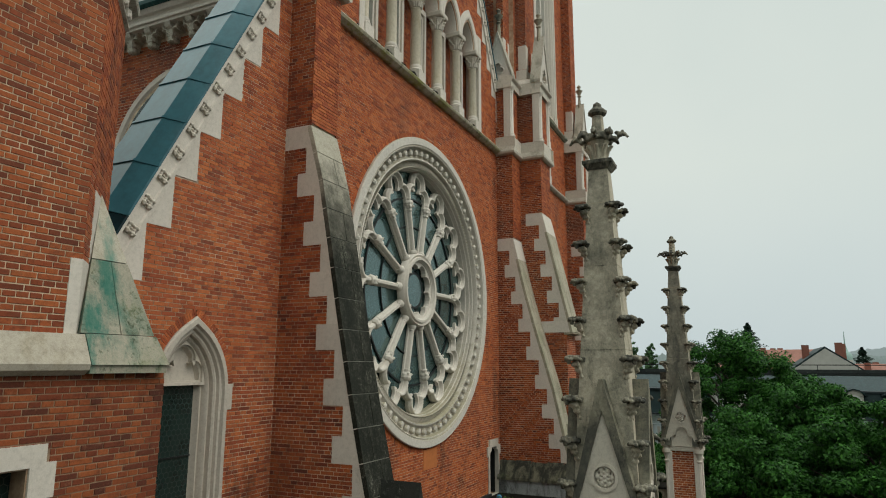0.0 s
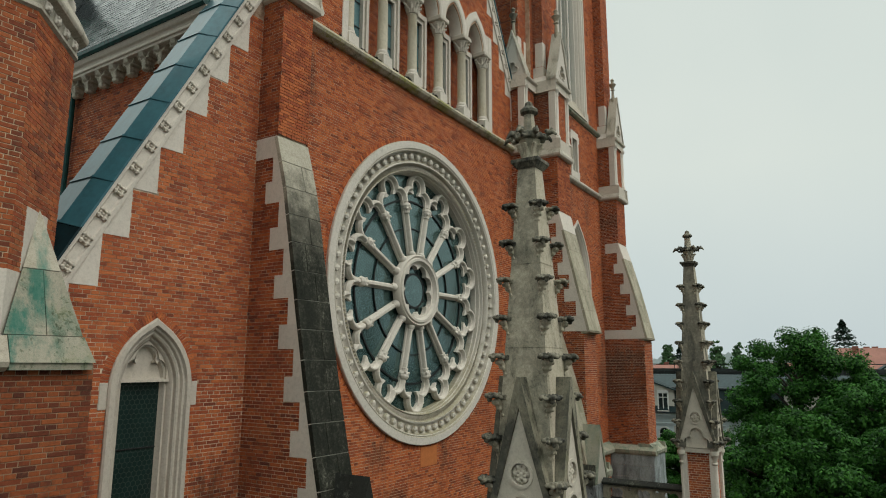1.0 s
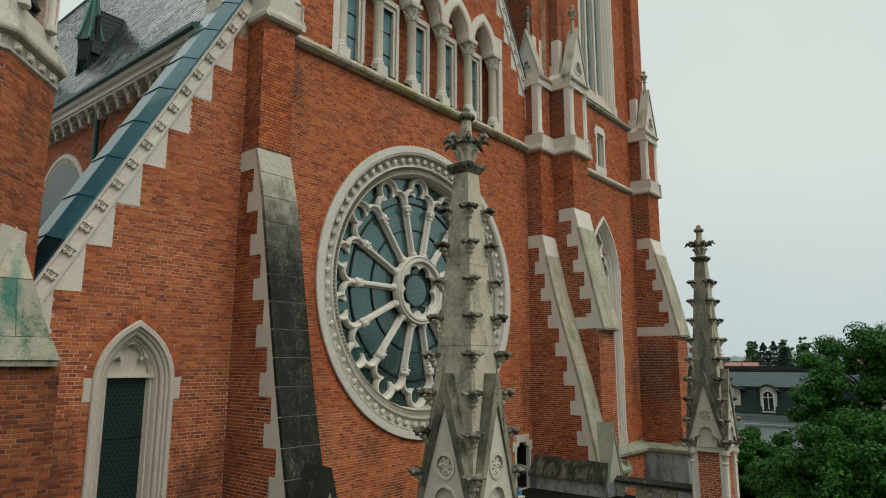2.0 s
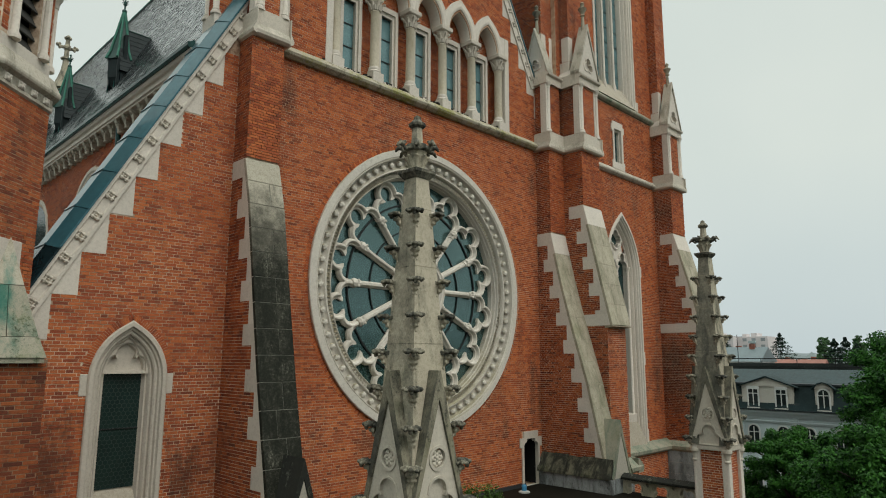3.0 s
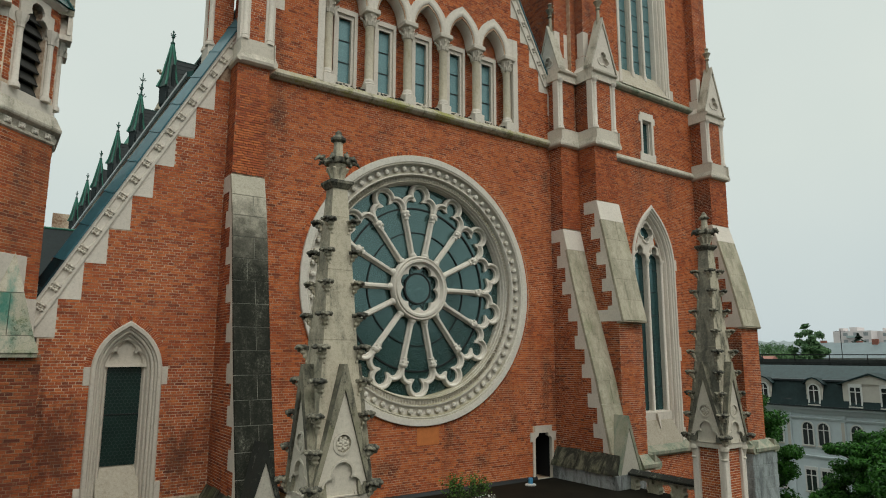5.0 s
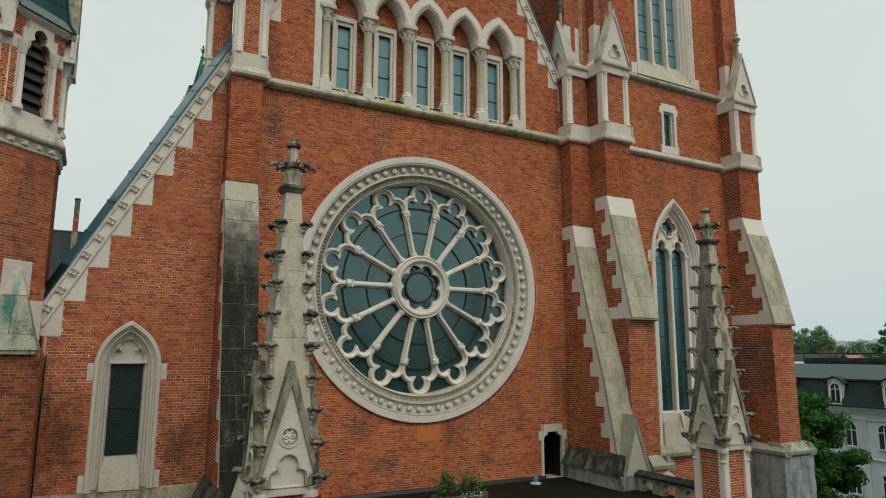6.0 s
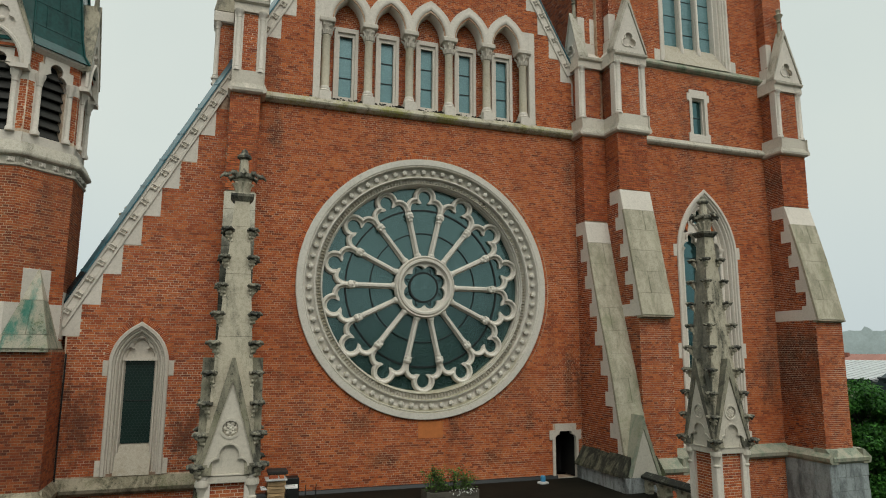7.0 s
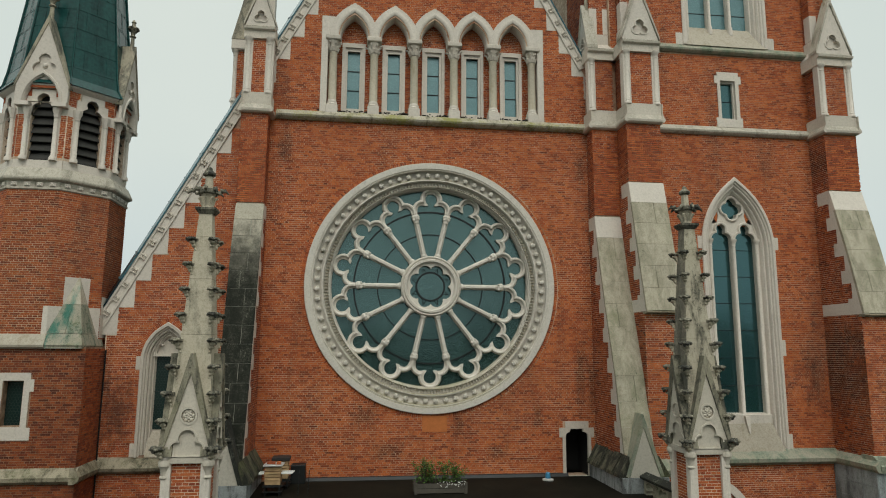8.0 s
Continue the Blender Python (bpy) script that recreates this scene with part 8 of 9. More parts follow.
def leaf_material(name, dark, light, spec=0.15):
    m, nt, b = nodes_of(name, 0.6, 0, spec)
    g = nt.nodes.new("ShaderNodeNewGeometry")
    n = noise_tex(nt, 0.5, 4)
    f = calc(nt, 'ADD', calc(nt, 'MULTIPLY', g.outputs["Random Per Island"], 0.6), calc(nt, 'MULTIPLY', n, 0.4))
    c = ramp(nt, f, [(0.2, dark), (0.8, light)])
    nt.links.new(c, b.inputs["Base Color"])
    t = nt.nodes.new("ShaderNodeBsdfTranslucent")
    nt.links.new(c, t.inputs["Color"])
    a = nt.nodes.new("ShaderNodeMixShader")
    a.inputs["Fac"].default_value = 0.18
    out = nt.nodes["Material Output"]
    nt.links.new(b.outputs["BSDF"], a.inputs[1])
    nt.links.new(t.outputs["BSDF"], a.inputs[2])
    nt.links.new(a.outputs["Shader"], out.inputs["Surface"])
    return m


LEAF_LIGHT = leaf_material("shrub_leaf", (0.03, 0.085, 0.016), (0.12, 0.22, 0.045))
LEAF_TREE = leaf_material("chestnut_leaf", (0.005, 0.029, 0.005), (0.046, 0.16, 0.02))
LEAF_POPLAR = leaf_material("poplar_leaf", (0.045, 0.105, 0.045), (0.11, 0.20, 0.085))
NEEDLE = leaf_material("spruce_needle", (0.022, 0.042, 0.032), (0.045, 0.08, 0.055))
BARK = plain("grey_brown_bark", (0.06, 0.05, 0.04), 0.9, var=0.4, scale=4, bumpy=0.5)
planter()


def hive(at, tray):
    """A stack of hive boxes on an iron stand."""
    h = thing("beehive", "stacked pale wooden beehive boxes on a dark stand", "beehive", "beehives", at=at)
    wood = HIVE_WOOD
    for z0, z1, w in ((0.32, 0.53, 0.24), (0.545, 0.72, 0.25), (0.735, 0.88, 0.24)):
        part("hive_box", Shape().cbox(-w, w, -0.22, 0.22, z0, z1, 0.01), wood, h)
        part("hand_rail", Shape().cbox(-w * 0.7, w * 0.7, -0.245, -0.215, z1 - 0.07, z1 - 0.04, 0.006), wood, h)
    part("stand", Shape().box(-0.24, -0.2, -0.22, 0.22, 0, 0.3).box(0.2, 0.24, -0.22, 0.22, 0, 0.3).box(-0.3, 0.3, -0.26, 0.26, 0.1, 0.13).box(-0.3, 0.3, -0.26, 0.26, 0.26, 0.31), IRON, h)
    if tray:
        part("metal_lid", Shape().cbox(-0.3, 0.3, -0.3, 0.3, 0.885, 0.925, 0.008), plain("galvanised_lid", (0.5, 0.5, 0.48), 0.4, 0.3), h, "pale metal lid")
        part("lid_brick", Shape().cbox(-0.2, 0.05, -0.1, 0.02, 0.926, 1.0, 0.008).cbox(0.1, 0.22, -0.15, 0.1, 0.926, 0.99, 0.008), BRICK, h, "loose bricks on the lid")
        for s in (-1, 1):
            x0, x1 = (0.26, 0.6) if s > 0 else (-0.42, -0.26)
            part("white_tray", Shape().plate([(x0, -0.3), (x1, -0.3), (x1 + 0.04 * s, 0.15), (x0, 0.15)], [[(x0 + 0.04, -0.1), (x0 + 0.04, 0.06), (x1 - 0.05, 0.06), (x1 - 0.05, -0.1)]], -0.69, -0.66).moved(Matrix(((1, 0, 0, 0), (0, 0, 1, 0), (0, -1, 0, 0), (0, 0, 0, 1)))), plain("white_plastic_tray", (0.7, 0.7, 0.68), 0.5), h, "white frame jutting out")
    else:
        part("dark_lid", Shape().cbox(-0.29, 0.29, -0.28, 0.28, 0.885, 0.99, 0.012), plain("tarred_lid", (0.025, 0.022, 0.02), 0.7), h, "dark felt lid")


HIVE_WOOD = plain("weathered_pale_timber", (0.40, 0.27, 0.14), 0.75, var=0.35, scale=5, bumpy=0.2)
hive((-5.24, -2.05, TERRACE), True)
hive((-5.12, -1.05, TERRACE), False)


def terrace_clutter():
    b = thing("storage_box", "black plastic box standing against the wall", "box", at=(-4.62, -0.32, TERRACE))
    part("body", Shape().cbox(-0.24, 0.24, -0.2, 0.28, 0, 0.62, 0.02), IRON, b)
    v = thing("vent_cap", "small blue-topped roof vent on the felt", "roof vent", at=(4.05, -0.7, TERRACE))
    part("flange", Shape().lathe(0, 0, [(0.2, 0), (0.2, 0.04), (0.1, 0.07)], 14), plain("grey_flange", (0.45, 0.45, 0.43), 0.6), v)
    part("cap", Shape().lathe(0, 0, [(0.09, 0.06), (0.09, 0.22), (0.07, 0.26), (0.01, 0.26)], 14), plain("blue_plastic", (0.05, 0.22, 0.38), 0.45), v, "blue cap")
    for x, y in ((-4.44, -2.34), (-4.14, -2.29)):
        s = thing("lightning_rod", "thin dark rod standing on the terrace felt", "rod", at=(x, y, TERRACE))
        part("rod", Shape().tube([(0, 0, 0), (0.03, 0, 0.75)], 0.014, 5), IRON, s)


terrace_clutter()

# ---- ground and street ----
m_ground = plain("wet_asphalt_and_yards", (0.055, 0.055, 0.05), 0.6, var=0.4, scale=0.08)
tagged(part("ground", Shape().add([(-3000, -3000, 0), (3000, -3000, 0), (3000, 3000, 0), (-3000, 3000, 0)], [(0, 1, 2, 3)]), m_ground), "dark wet ground running to the horizon", "ground", kind="structure")
tagged(part("pavement", Shape().box(44.5, 49.5, -60, 60, 0, 0.14), plain("grey_paving", (0.25, 0.24, 0.22), 0.7, var=0.2, scale=0.6)), "grey pavement along the houses", "pavement", kind="structure")
tagged(part("lawn", Shape().box(18, 36, -45, 40, 0, 0.12), plain("grass", (0.035, 0.08, 0.02), 0.9, var=0.4, scale=0.8, bumpy=0.5)), "grass round the church", "lawn", kind="structure")

# ---- the town house ----
STUCCO = plain("pale_blue_grey_stucco", (0.50, 0.56, 0.585), 0.9, var=0.1, scale=0.4, streaks=True)
STUCCO_TRIM = plain("grey_white_stucco_trim", (0.47, 0.44, 0.39), 0.9, var=0.1, scale=0.8)
WHITE = plain("white_window_paint", (0.58, 0.58, 0.56), 0.6, var=0.08)
HOUSE_ROOF = plain("black_mansard_slate", (0.013, 0.026, 0.027), 0.55, 0.0, 0.45, 1.5, 0.15, 0.3)
UPPER_ROOF = plain("wet_dark_teal_slate", (0.020, 0.038, 0.041), 0.4, 0.0, 0.55, 1.6, 0.2, 0.3, streaks=True)
HX = 51.0


def town_house():
    h = thing("town_house", "pale blue-grey town house with a black mansard roof and dormers", "house")
    y0, y1 = -62.0, 24.2
    part("wall", Shape().box(HX, HX + 13, y0, y1, 0, 12.0), STUCCO, h)
    m = wall_frame(HX, 0, 0, -1)             # u = -y
    part("eaves_cornice", Shape().prism_x([(0.2, 11.5), (-0.1, 11.5), (-0.25, 11.8), (-0.5, 11.95), (-0.5, 12.12), (0.2, 12.2)], -y1, -y0).moved(m), STUCCO, h)
    part("gutter", Shape().prism_x([(-0.5, 12.12), (-0.62, 12.12), (-0.62, 12.25), (-0.5, 12.25)], -y1, -y0).moved(m), LEAD, h)
    for z in (7.6, 11.0):
        part("string", Shape().prism_x([(0.05, z), (-0.12, z), (-0.16, z + 0.14), (0.05, z + 0.2)], -y1, -y0).moved(m), STUCCO, h)
    # mansard: steep lower slope, flat upper slope, parapet on the flat top
    deck = lambda x0, x1, a, b, z: [(x0, a, z), (x1, a, z), (x1, b, z), (x0, b, z)]
    part("roof", Shape().frustum(deck(HX + 0.1, HX + 13, y0, y1 - 0.1, 12.15), deck(HX + 0.85, HX + 12.2, y0, y1 - 0.85, 14.5)), HOUSE_ROOF, h, "black slate mansard")
    part("upper_roof", Shape().frustum(deck(HX + 0.85, HX + 12.2, y0, y1 - 0.85, 14.5), deck(HX + 3.5, HX + 9.5, y0, y1 - 0.95, 15.85)), UPPER_ROOF, h, "low dark teal upper slope")
    for k in range(8):
        z = 12.35 + 0.27 * k
        part("slate_course", Shape().prism_x([(0.15 + 0.32 * (z - 12.15), z - 0.01), (0.11 + 0.32 * (z - 12.15), z), (0.15 + 0.32 * (z - 12.1), z + 0.05)], -y1 + 0.4, -y0).moved(m), HOUSE_ROOF, h)
    part("kerb", Shape().prism_x([(0.82, 14.42), (0.68, 14.42), (0.68, 14.58), (1.05, 14.64)], -y1 + 0.8, -y0).moved(m), LEAD, h)
    part("ridge_wall", Shape().box(HX + 5.5, HX + 6.0, y0, y1 - 1.5, 15.8, 16.45), plain("dark_parapet", (0.030, 0.036, 0.034), 0.9, var=0.6, scale=0.5), h, "dark stained parapet")
    for z in (16.05, 16.85):
        part("railing", Shape().box(HX + 5.3, HX + 5.36, y0, y1 - 0.5, z, z + 0.09), IRON, h)
    for i in range(25):
        part("railing_post", Shape().box(HX + 5.3, HX + 5.36, y0 + 3 + 3.4 * i, y0 + 3.06 + 3.4 * i, 15.9, 16.9), IRON, h)
    part("aerial", Shape().tube([(HX + 6.2, 11.6, 16.0), (HX + 6.2, 11.6, 19.4)], 0.035, 5).tube([(HX + 6.2, 11.1, 19.2), (HX + 6.2, 12.1, 19.2)], 0.02, 4), IRON, h, "thin aerial mast")
    u = -21.4
    k = 4
    while u < 60:
        # one bay: a broad dormer or a narrow one, windows in two storeys
        broad = k % 3 == 1 and k > 4
        mu = m @ Matrix.Translation((u, 0, 0))
        part("dormer", Shape().box(-2.3 if broad else -0.7, 2.3 if broad else 0.7, 0.3, 3.0, 12.2, 14.3).prism([(-2.45, 14.3), (2.45, 14.3), (0, 15.1)] if broad else [(-0.72, 14.2)] + arc(0, 13.95, 0.76, 20, 160, 8)[::-1] + [(0.72, 14.2)], 0.2, 3.4).moved(mu), STUCCO_TRIM, h, "cream dormer")
        part("dormer_roof", Shape().prism([(-2.7, 14.2), (-2.7, 14.3), (0, 15.28), (2.7, 14.3), (2.7, 14.2), (0, 15.13)] if broad else [(-0.98, 14.12), (-0.98, 14.24), (-0.45, 14.68), (0, 14.82), (0.45, 14.68), (0.98, 14.24), (0.98, 14.12), (0.42, 14.58), (0, 14.72), (-0.42, 14.58)], 0.05, 4.2).moved(mu), HOUSE_ROOF, h)
        for x in ((-1.25, 1.25) if broad else (0.0,)):
            house_window(h, m, u + x, 12.4, 1.9, 0.85, y=0.28, arched=not broad)
        for z, arched in ((8.7, True), (4.6, False)):
            for x in ((-0.7, 0.7) if k % 3 == 0 else (-1.3, 1.3)):
                house_window(h, m, u + x, z, 2.15, 0.9, y=0.0, arched=arched)
        part("pilaster", Shape().box(u + 2.15, u + 2.65, -0.12, 0.1, 0.5, 11.5).moved(m), STUCCO, h, "stucco pilaster")
        part("pilaster_panel", Shape().box(u + 2.27, u + 2.53, -0.135, 0.0, 8.0, 10.9).moved(m), STUCCO_TRIM, h, "cream pilaster panel")
        if k % 2:
            part("skylight", Shape().prism_x([(0.36, 12.7), (0.28, 12.72), (0.52, 13.4), (0.6, 13.38)], u + 2.0, u + 2.7).moved(m), HOUSE_GLASS, h)
        u += 4.8
        k += 1
    return h


def house_window(parent, m, u, z, hgt, wid, y=0.0, arched=False):
    w = wid / 2
    out = [(u - w - 0.12, z - 0.1), (u - w - 0.12, z + hgt), (u + w + 0.12, z + hgt), (u + w + 0.12, z - 0.1)]
    top = z + hgt - 0.3
    light = [(u - w, z), (u - w, top), (u + w, top), (u + w, z)]
    if arched:
        out = [(u - w - 0.12, z - 0.1)] + arc(u, top - 0.3, w + 0.12, 180, 0, 10) + [(u + w + 0.12, z - 0.1)]
        light = [(u - w, z)] + arc(u, top - 0.3, w, 180, 0, 10) + [(u + w, z)]
    win = part("window", Shape().plate(out, [light], y - 0.09, y + 0.02).moved(m), WHITE, parent, "white framed window")
    part("pane", Shape().prism(light, y - 0.02, y + 0.005).moved(m), HOUSE_GLASS, win)
    part("sash", Shape().box(u - 0.04, u + 0.04, y - 0.06, y - 0.01, z, z + hgt - 0.3).box(u - w, u + w, y - 0.06, y - 0.01, z + hgt * 0.62, z + hgt * 0.62 + 0.07).moved(m), WHITE, win)
    part("sill", Shape().box(u - w - 0.15, u + w + 0.15, y - 0.16, y + 0.02, z - 0.16, z - 0.06).moved(m), STUCCO_TRIM, win)


town_house()


def neighbour_building():
    """The lower cream building past the town house's hipped end."""
    n = thing("neighbour_building", "low cream building with a pale standing-seam metal roof", "building")
    cream = plain("cream_render", (0.50, 0.45, 0.36), 0.9, var=0.15, scale=0.4)
    pale = plain("pale_zinc_roof", (0.42, 0.43, 0.43), 0.45, 0.2, 0.15, 0.5, 0.4)
    part("wall", Shape().box(53.5, 70, 25.4, 60, 0, 14.0), cream, n)
    part("roof", Shape().prism([(53.0, 14.1), (53.0, 14.3), (62, 16.0), (70.4, 16.0), (70.4, 14.1)], 25.0, 60.4), pale, n, "pale metal roof")
    for k in range(40):
        y = 25.3 + 0.9 * k
        part("seam", Shape().prism([(53.0, 14.3), (53.0, 14.36), (62, 16.06), (62, 16.0)], y, y + 0.05), pale, n)
    part("fascia", Shape().box(52.9, 53.1, 25.0, 60.4, 13.85, 14.28), LEAD, n, "dark gutter")
    for k in range(9):
        w = part("window", Shape().box(53.42, 53.52, 28.2 + 3.6 * k, 30.4 + 3.6 * k, 11.6, 13.5), WHITE, n, "wide white window")
        part("pane", Shape().box(53.38, 53.44, 28.35 + 3.6 * k, 30.25 + 3.6 * k, 11.75, 13.35), HOUSE_GLASS, w)


neighbour_building()


# ---- trees ----
def leafy_tree(seed, height, spread, label, trunk_h=0.16, mat=None, puff=(0.13, 0.22), clumps=260, per=360, leaf=0.125):
    rr = random.Random(seed)
    t = thing("tree", label, "tree", "street trees")
    top = height * 0.88
    trunk = Shape().tube([(0, 0, -0.1), (0.05, 0.02, height * 0.15), (0.15, -0.05, height * 0.4), (0.1, 0.1, height * 0.7), (0, 0, top)], [0.38, 0.33, 0.26, 0.15, 0.04], 9)
    c0 = height * (trunk_h + 1) / 2
    rz = height * (1 - trunk_h) / 2
    crown = []
    cen = []
    for i in range(clumps):
        a = rr.uniform(0, 2 * math.pi)
        v = rr.uniform(-1, 1)
        r = math.sqrt(1 - v * v)
        k = rr.uniform(0.35, 1.0) ** 0.6
        bulge = 1 + 0.16 * math.sin(3 * a + seed) + 0.12 * math.sin(5 * a + v * 4)
        cen.append(Vector((spread * k * r * math.cos(a) * bulge, spread * k * r * math.sin(a) * bulge, c0 + rz * v * k)))
    for i in range(0, clumps, 4):
        c = cen[i]
        s = Vector((0.05, 0, max(height * 0.18, c.z - 0.5 * math.hypot(c.x, c.y) - 1.0)))
        m = s.lerp(c, 0.5) + Vector((0, 0, 0.5))
        trunk.tube([s, m, c], [0.13, 0.08, 0.02], 5)
    part("trunk", trunk, BARK, t, "trunk and limbs")
    n = clumps * per
    rs = np.random.RandomState(seed)
    cc = np.array([tuple(c) for c in cen])
    idx = rs.randint(0, clumps, n)
    rad = spread * rs.uniform(puff[0], puff[1], clumps)[idx]
    d = rs.normal(size=(n, 3))
    d /= np.linalg.norm(d, axis=1, keepdims=True)
    d[:, 2] = d[:, 2] * 0.7 + 0.1
    pos = cc[idx] + d * (rad * rs.uniform(0.3, 1.0, n) ** 0.5)[:, None]
    size = leaf * rs.uniform(0.6, 1.25, n)
    # a few large leaves deep in each clump keep the heart of the crown dark
    deep = np.arange(n) % per < max(2, per // 24)
    pos[deep] = cc[idx[deep]] + d[deep] * (rad[deep] * 0.35)[:, None]
    size[deep] *= 3.2
    nrm = d + rs.normal(scale=0.5, size=(n, 3)) + np.array([0, 0, 0.5])
    nrm /= np.linalg.norm(nrm, axis=1, keepdims=True)
    ref = rs.normal(size=(n, 3))
    u = np.cross(nrm, ref)
    u /= np.linalg.norm(u, axis=1, keepdims=True)
    w = np.cross(nrm, u)
    quad = np.stack([pos - u * size[:, None], pos + w * (0.55 * size)[:, None] - nrm * (0.12 * size)[:, None], pos + u * size[:, None], pos - w * (0.55 * size)[:, None] - nrm * (0.12 * size)[:, None]], axis=1)
    me = bpy.data.meshes.new("crown")
    b = 4 * np.arange(n)
    f = np.concatenate([np.stack([b, b + 1, b + 2], 1), np.stack([b, b + 2, b + 3], 1)])
    me.from_pydata(quad.reshape(-1, 3).tolist(), [], f.tolist())
    me.materials.append(mat or LEAF_TREE)
    cr = new("crown", me)
    cr.parent = t
    tagged(cr, "dense dark green leaves", kind="stuff")
    return t


TREES = [(1, 19.6, 5.6, 42.0, -7.2), (2, 14.6, 5.2, 28.5, -15.6), (3, 14.0, 6.0, 31.0, -24.0), (4, 14.8, 5.0, 33.0, 10.5), (5, 14.0, 5.2, 28.0, -7.4), (6, 15.6, 5.0, 36.0, -12.8), (7, 11.9, 3.9, 36.0, 0.4), (8, 15.9, 4.6, 39.5, -11.6)]
for seed, hgt, spr, x, y in TREES:
    leafy_tree(seed, hgt, spr, "tall street tree with a dense dark green crown").location = (x, y, 0)


def conifer(seed, height, label, spread=0.8):
    rr = random.Random(seed)
    t = thing("conifer", label, "conifer", "conifers")
    part("trunk", Shape().tube([(0, 0, 0), (0, 0, height)], [0.3, 0.03], 6), BARK, t)
    s = Shape()
    for i in range(2600):
        f = rr.uniform(0.35, 1) ** 0.8
        z = height * (0.12 + 0.88 * f)
        r = ((1 - f) * spread * height + 0.1) * rr.uniform(0.02, 1.0) ** 0.5 * (0.72 + 0.28 * math.sin(z * 5.5))
        a = rr.uniform(0, 6.28)
        s.join(LEAF, Matrix.Translation((r * math.cos(a), r * math.sin(a), z - 0.25 * r)) @ Euler((rr.uniform(-0.6, 0.6), rr.uniform(-0.6, 0.6), a)).to_matrix().to_4x4() @ Matrix.Scale(rr.uniform(0.2, 0.4) * height / 22, 4))
    cr = part("crown", s, NEEDLE, t)
    tagged(cr, "dark needles", kind="stuff")
    return t


for i, (hgt, x, y) in enumerate(((26.1, 140.7, -8.9), (27.2, 190.9, -1.7), (25.9, 224, 60), (21.8, 160, 27.9), (22.1, 160.3, 25.6), (20.4, 131, -28.6), (24.2, 218.4, 76.3), (20.6, 161, 23.6))):
    conifer(20 + i, hgt, "dark spruce standing among the far houses").location = (x, y, 0)
for i, (hgt, spr, x, y) in enumerate(((21.5, 3.0, 80, 25.6), (24.2, 2.4, 198, 40), (24.4, 2.6, 200, 31.3), (23.3, 2.0, 161, 19.2), (24.2, 2.0, 201.5, 19.9), (24.5, 8, 158.8, 86), (20, 9, 165, 76), (18, 7, 140, 60))):
    leafy_tree(40 + i, hgt, spr, "distant tree rising over the roofs", 0.12, LEAF_POPLAR, puff=(0.14, 0.22), clumps=300, per=130, leaf=0.2).location = (x, y, 0)

# ---- far houses, apartment blocks and hills ----
RED_ROOF = plain("red_tile_roof", (0.28, 0.13, 0.10), 0.8, var=0.3, scale=0.5)
FAR_SLATE = plain("pale_wet_slate", (0.13, 0.165, 0.175), 0.5, var=0.2, scale=0.6)
CHIMNEY = plain("chimney_brick", (0.22, 0.085, 0.06), 0.9, var=0.25, scale=1.0)
GREY_WALL = plain("grey_render", (0.42, 0.40, 0.36), 0.9, var=0.15, scale=0.3)
PINK_WALL = plain("pale_grey_render", (0.62, 0.60, 0.60), 0.9, var=0.1, scale=0.2)


def far_house(x, y, wx, wy, eave, ridge, wall, roofm, along_y=True, label="distant town house with a pitched roof and chimneys"):
    h = thing("far_house", label, "house", "far houses", at=(x, y, 0))
    part("wall", Shape().box(-wx, wx, -wy, wy, 0, eave), wall, h)
    if along_y:
        part("roof", Shape().prism([(-wx - 0.4, eave - 0.1), (wx + 0.4, eave - 0.1), (0, ridge)], -wy - 0.3, wy + 0.3), roofm, h)
    else:
        part("roof", Shape().prism_x([(-wy - 0.4, eave - 0.1), (wy + 0.4, eave - 0.1), (0, ridge)], -wx + 0.1, wx + 0.3), roofm, h)
        part("gable_wall", Shape().prism_x([(-wy, eave), (wy, eave), (0, ridge - 0.25)], -wx - 0.05, -wx + 0.12), wall, h)
    rr = random.Random(int(x * 7 + y))
    for k in range(3):
        cx = rr.uniform(-0.3, 0.3) * wx
        cy = rr.uniform(-0.8, 0.8) * wy
        part("chimney", Shape().box(cx - 0.3, cx + 0.3, cy - 0.4, cy + 0.4, eave, ridge + rr.uniform(0.1, 0.6)), CHIMNEY, h)
    for k in range(int(wy / 1.6)):
        yy = -wy + 1.6 + 3.0 * k
        if yy > wy - 0.8:
            break
        for z in (eave - 2.2, eave - 5.4):
            w = part("window", Shape().box(-wx - 0.05, -wx + 0.1, yy - 0.6, yy + 0.6, z - 0.1, z + 1.5), WHITE, h)
            part("pane", Shape().box(-wx - 0.07, -wx - 0.04, yy - 0.48, yy + 0.48, z, z + 1.4), HOUSE_GLASS, w)
    return h


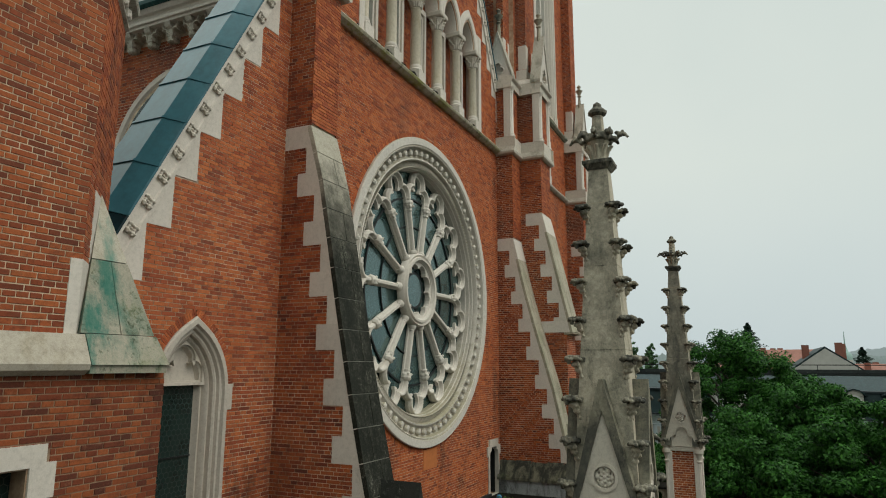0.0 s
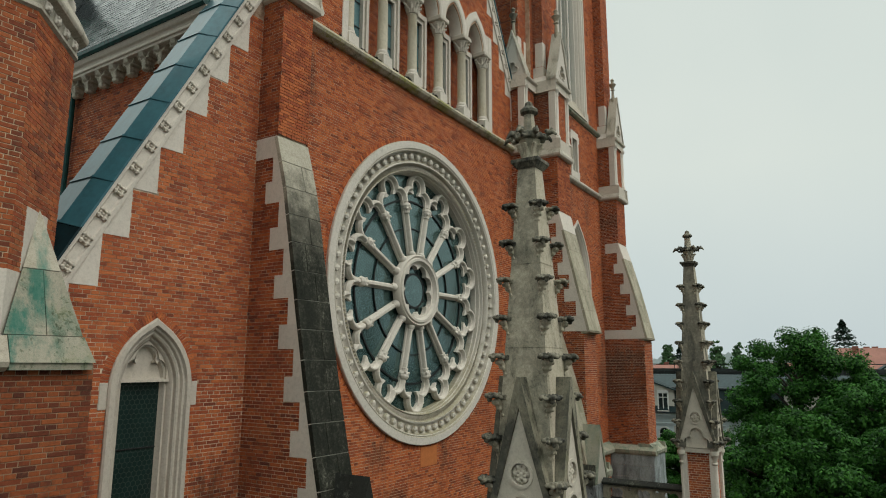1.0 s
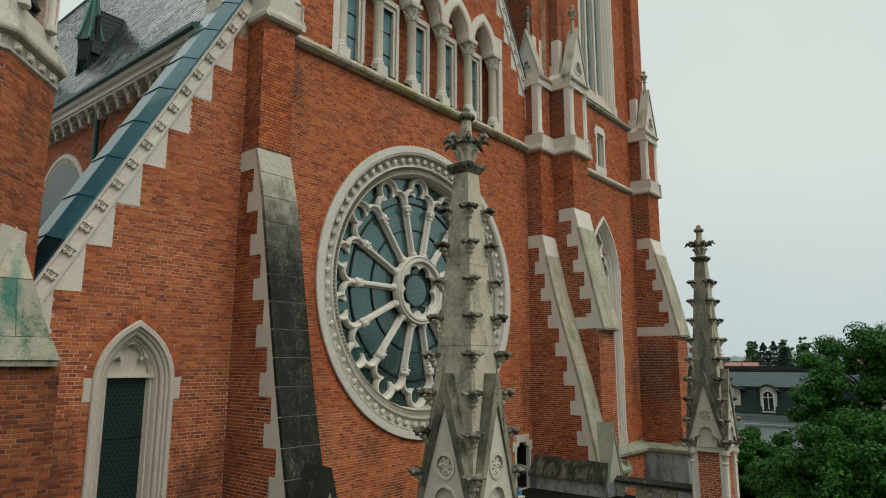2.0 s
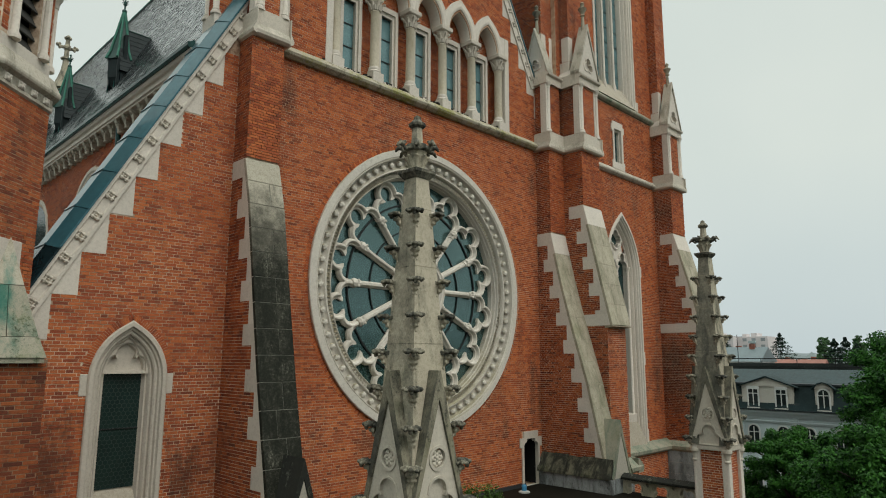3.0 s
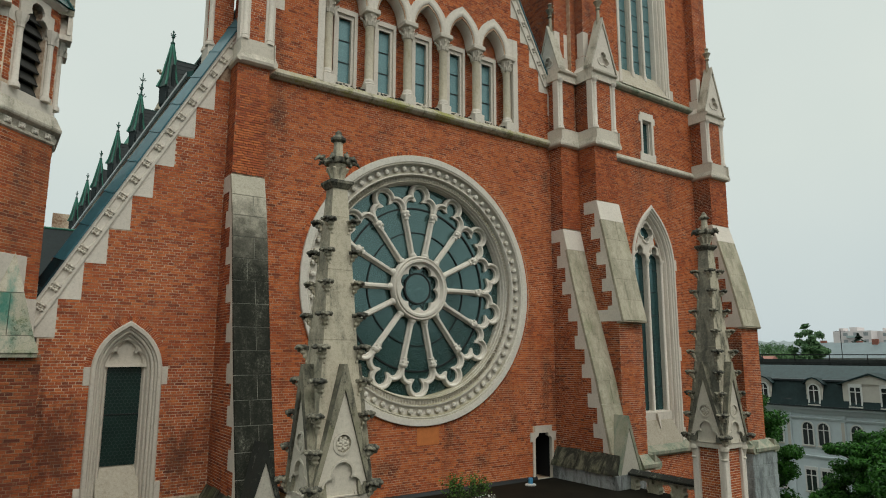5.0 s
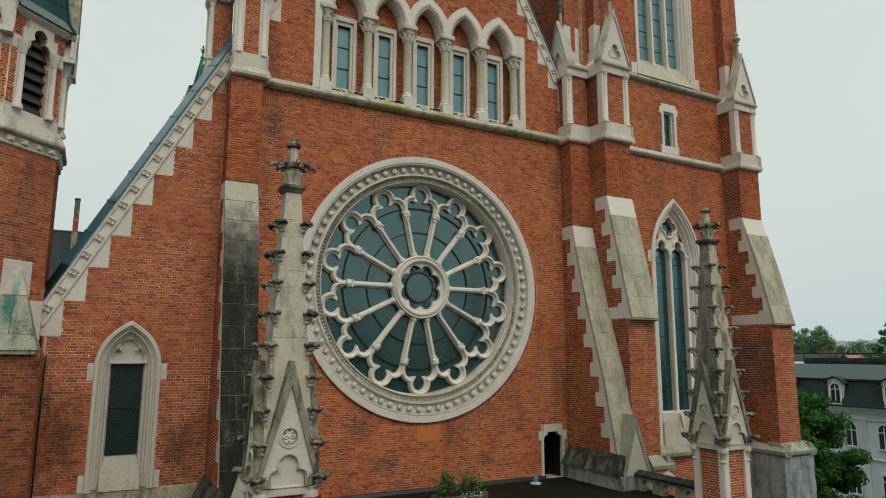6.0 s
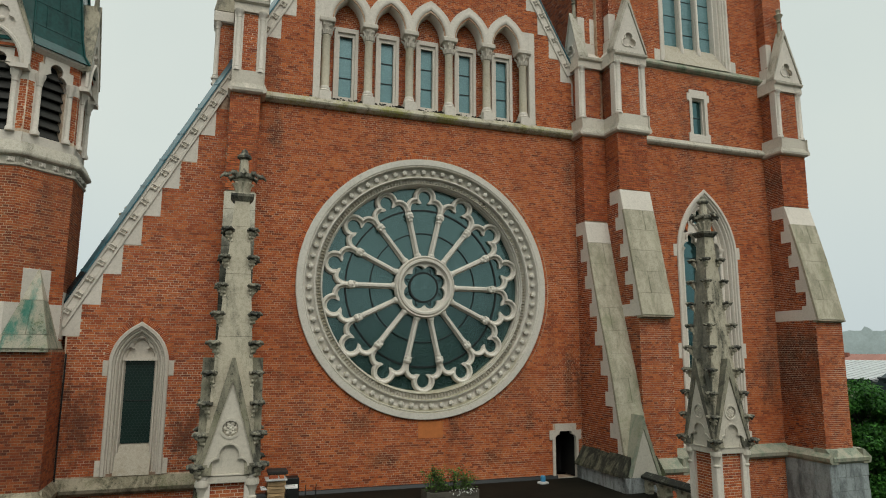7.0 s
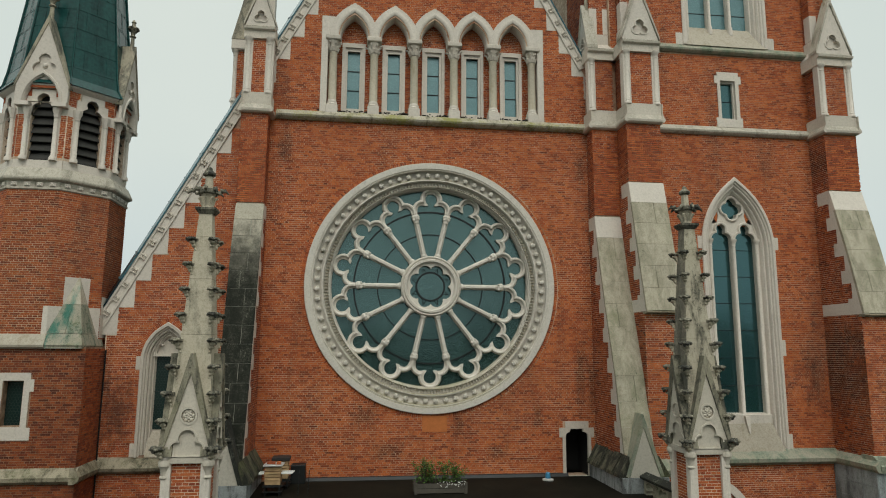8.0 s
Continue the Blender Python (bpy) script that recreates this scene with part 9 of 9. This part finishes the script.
for args in ((100, -13.6, 5, 5.0, 15.0, 19.4, GREY_WALL, RED_ROOF), (78, -16.9, 7, 4.6, 15.6, 19.1, GREY_WALL, HOUSE_ROOF, False), (104, -27.5, 5, 4, 14.2, 17.2, GREY_WALL, RED_ROOF), (100, 29.4, 3.5, 6.4, 16.6, 18.9, WHITE, FAR_SLATE), (92, 43, 4.4, 3.5, 14.4, 16.9, GREY_WALL, HOUSE_ROOF), (80, -38, 6, 10, 13.5, 17.0, GREY_WALL, RED_ROOF), (125, 30, 6, 9, 13, 16.9, GREY_WALL, RED_ROOF),
             (105, 60, 7, 16, 13, 16.8, GREY_WALL, RED_ROOF), (150, 90, 8, 20, 13, 16.5, PINK_WALL, RED_ROOF), (100, 100, 7, 16, 12.5, 16.2, GREY_WALL, RED_ROOF), (75, 105, 8, 14, 12, 16.0, GREY_WALL, HOUSE_ROOF), (160, -10, 8, 20, 13, 17.5, PINK_WALL, RED_ROOF), (130, -50, 8, 20, 13, 17.0, GREY_WALL, RED_ROOF)):
    far_house(*args)


# added, unseen south side of the square: shades the lower walls, darkens the glass
for x, y, wx, eave, ridge, wall in ((-58, -56, 13, 15.0, 20.0, GREY_WALL), (-31, -57, 13.5, 16.0, 21.0, PINK_WALL), (-4, -56, 13, 14.5, 19.5, GREY_WALL), (23, -57, 13.5, 16.5, 21.5, GREY_WALL), (50, -56, 13, 15.0, 20.0, PINK_WALL)):
    far_house(x, y, wx, 6.0, eave, ridge, wall, HOUSE_ROOF, False, "plain unseen house added behind the viewer to block low light")
# unseen trees, added to keep low sky light off the lower walls
for i, (x, y, hgt) in enumerate(((-29, -5, 17.5), (-27, -16, 18.0), (-24, -27, 18.5), (-12, -35, 19.5), (-1, -34.5, 18.6), (10, -35, 19.4), (21, -35.5, 18.8), (33, -37, 20.0))):
    leafy_tree(70 + i, hgt, 5.6, "unseen tree added behind the viewer to shade the lower walls", 0.2, None, puff=(0.2, 0.34), clumps=110, per=70, leaf=0.36).location = (x, y, 0)

FLAT_WALL = plain("pinkish_white_panel", (0.58, 0.535, 0.53), 0.9, var=0.1, scale=0.2)
FLAT_BALCONY = plain("teal_grey_balcony_panel", (0.33, 0.40, 0.40), 0.9, var=0.1, scale=0.3)
FAR_GLASS = plain("pale_far_glass", (0.24, 0.26, 0.27), 0.3, var=0.3, scale=0.3)


def apartment_block(x, y, length, floors, z0):
    b = thing("apartment_block", "distant pale grey slab of flats with balconies", "apartment block", "apartment blocks", at=(x, y, 0))
    hgt = z0 + floors * 3.0
    part("wall", Shape().box(0, 12, -length / 2, length / 2, 0, hgt), FLAT_WALL, b)
    part("roof", Shape().box(2, 9, -length * 0.1, length * 0.1, hgt, hgt + 1.6).box(3, 8, length * 0.3, length * 0.42, hgt, hgt + 1.4), FLAT_WALL, b)
    n = int(length / 4)
    for f in range(floors):
        for k in range(n):
            yy = -length / 2 + 2 + 4 * k
            part("window", Shape().box(-0.06, 0.1, yy - 0.9, yy + 0.9, z0 + 3 * f + 0.9, z0 + 3 * f + 2.3), FAR_GLASS, b)
        if f % 1 == 0:
            part("balcony", Shape().box(-1.2, 0, -length * 0.12, length * 0.12, z0 + 3 * f + 0.1, z0 + 3 * f + 1.0), FLAT_BALCONY, b)


apartment_block(292, 109, 15, 7, 6.6)
apartment_block(298, 95, 13, 7, 6.4)
dome = thing("green_dome", "distant pale green domed tower with a spike", "church tower", at=(240.5, -38.4, 0))
part("drum", Shape().lathe(0, 0, [(2.0, 0), (2.0, 19)], 12), GREY_WALL, dome)
part("dome", Shape().lathe(0, 0, [(2.0, 19), (2.0, 20.2), (1.5, 21.2), (0.8, 21.8), (0.5, 23), (0.25, 24), (0.08, 28.5)], 14), plain("pale_green_copper", (0.25, 0.36, 0.32), 0.7), dome, "", True)

# the haze of distance is mixed into the base colours of the hills
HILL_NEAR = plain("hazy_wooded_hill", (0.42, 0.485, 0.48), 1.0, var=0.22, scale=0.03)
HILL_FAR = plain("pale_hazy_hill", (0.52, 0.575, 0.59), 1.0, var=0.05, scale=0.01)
for dist, hgt, seed, hill_mat in ((1500, 30, 1, HILL_NEAR), (2300, 75, 2, HILL_FAR)):
    s = Shape()
    rr = random.Random(seed)
    n = 760
    for k in range(n + 1):
        deg = -50 + 190 * k / n
        a = radians(deg)
        z = 18 + hgt * (0.35 + 0.3 * math.sin(3.1 * a + seed) + 0.25 * math.sin(7.3 * a + 2 * seed) + 0.1 * math.sin(17 * a)) + rr.choice((0, 2, 3, 9)) * rr.random()
        if seed == 1:
            z += 30 * math.exp(-((deg - 39) / 8.5) ** 2) + 4 * math.sin(41 * a)      # the wooded ridge in the north-east
        s.v += [(dist * math.cos(a), dist * math.sin(a), 0), (dist * math.cos(a), dist * math.sin(a), max(8, z)), (dist * 1.25 * math.cos(a), dist * 1.25 * math.sin(a), 0)]
    for k in range(n):
        s.f += [(3 * k, 3 * k + 3, 3 * k + 4, 3 * k + 1), (3 * k + 1, 3 * k + 4, 3 * k + 5, 3 * k + 2)]
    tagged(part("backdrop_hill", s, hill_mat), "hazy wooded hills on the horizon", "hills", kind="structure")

lay_single_bricks()
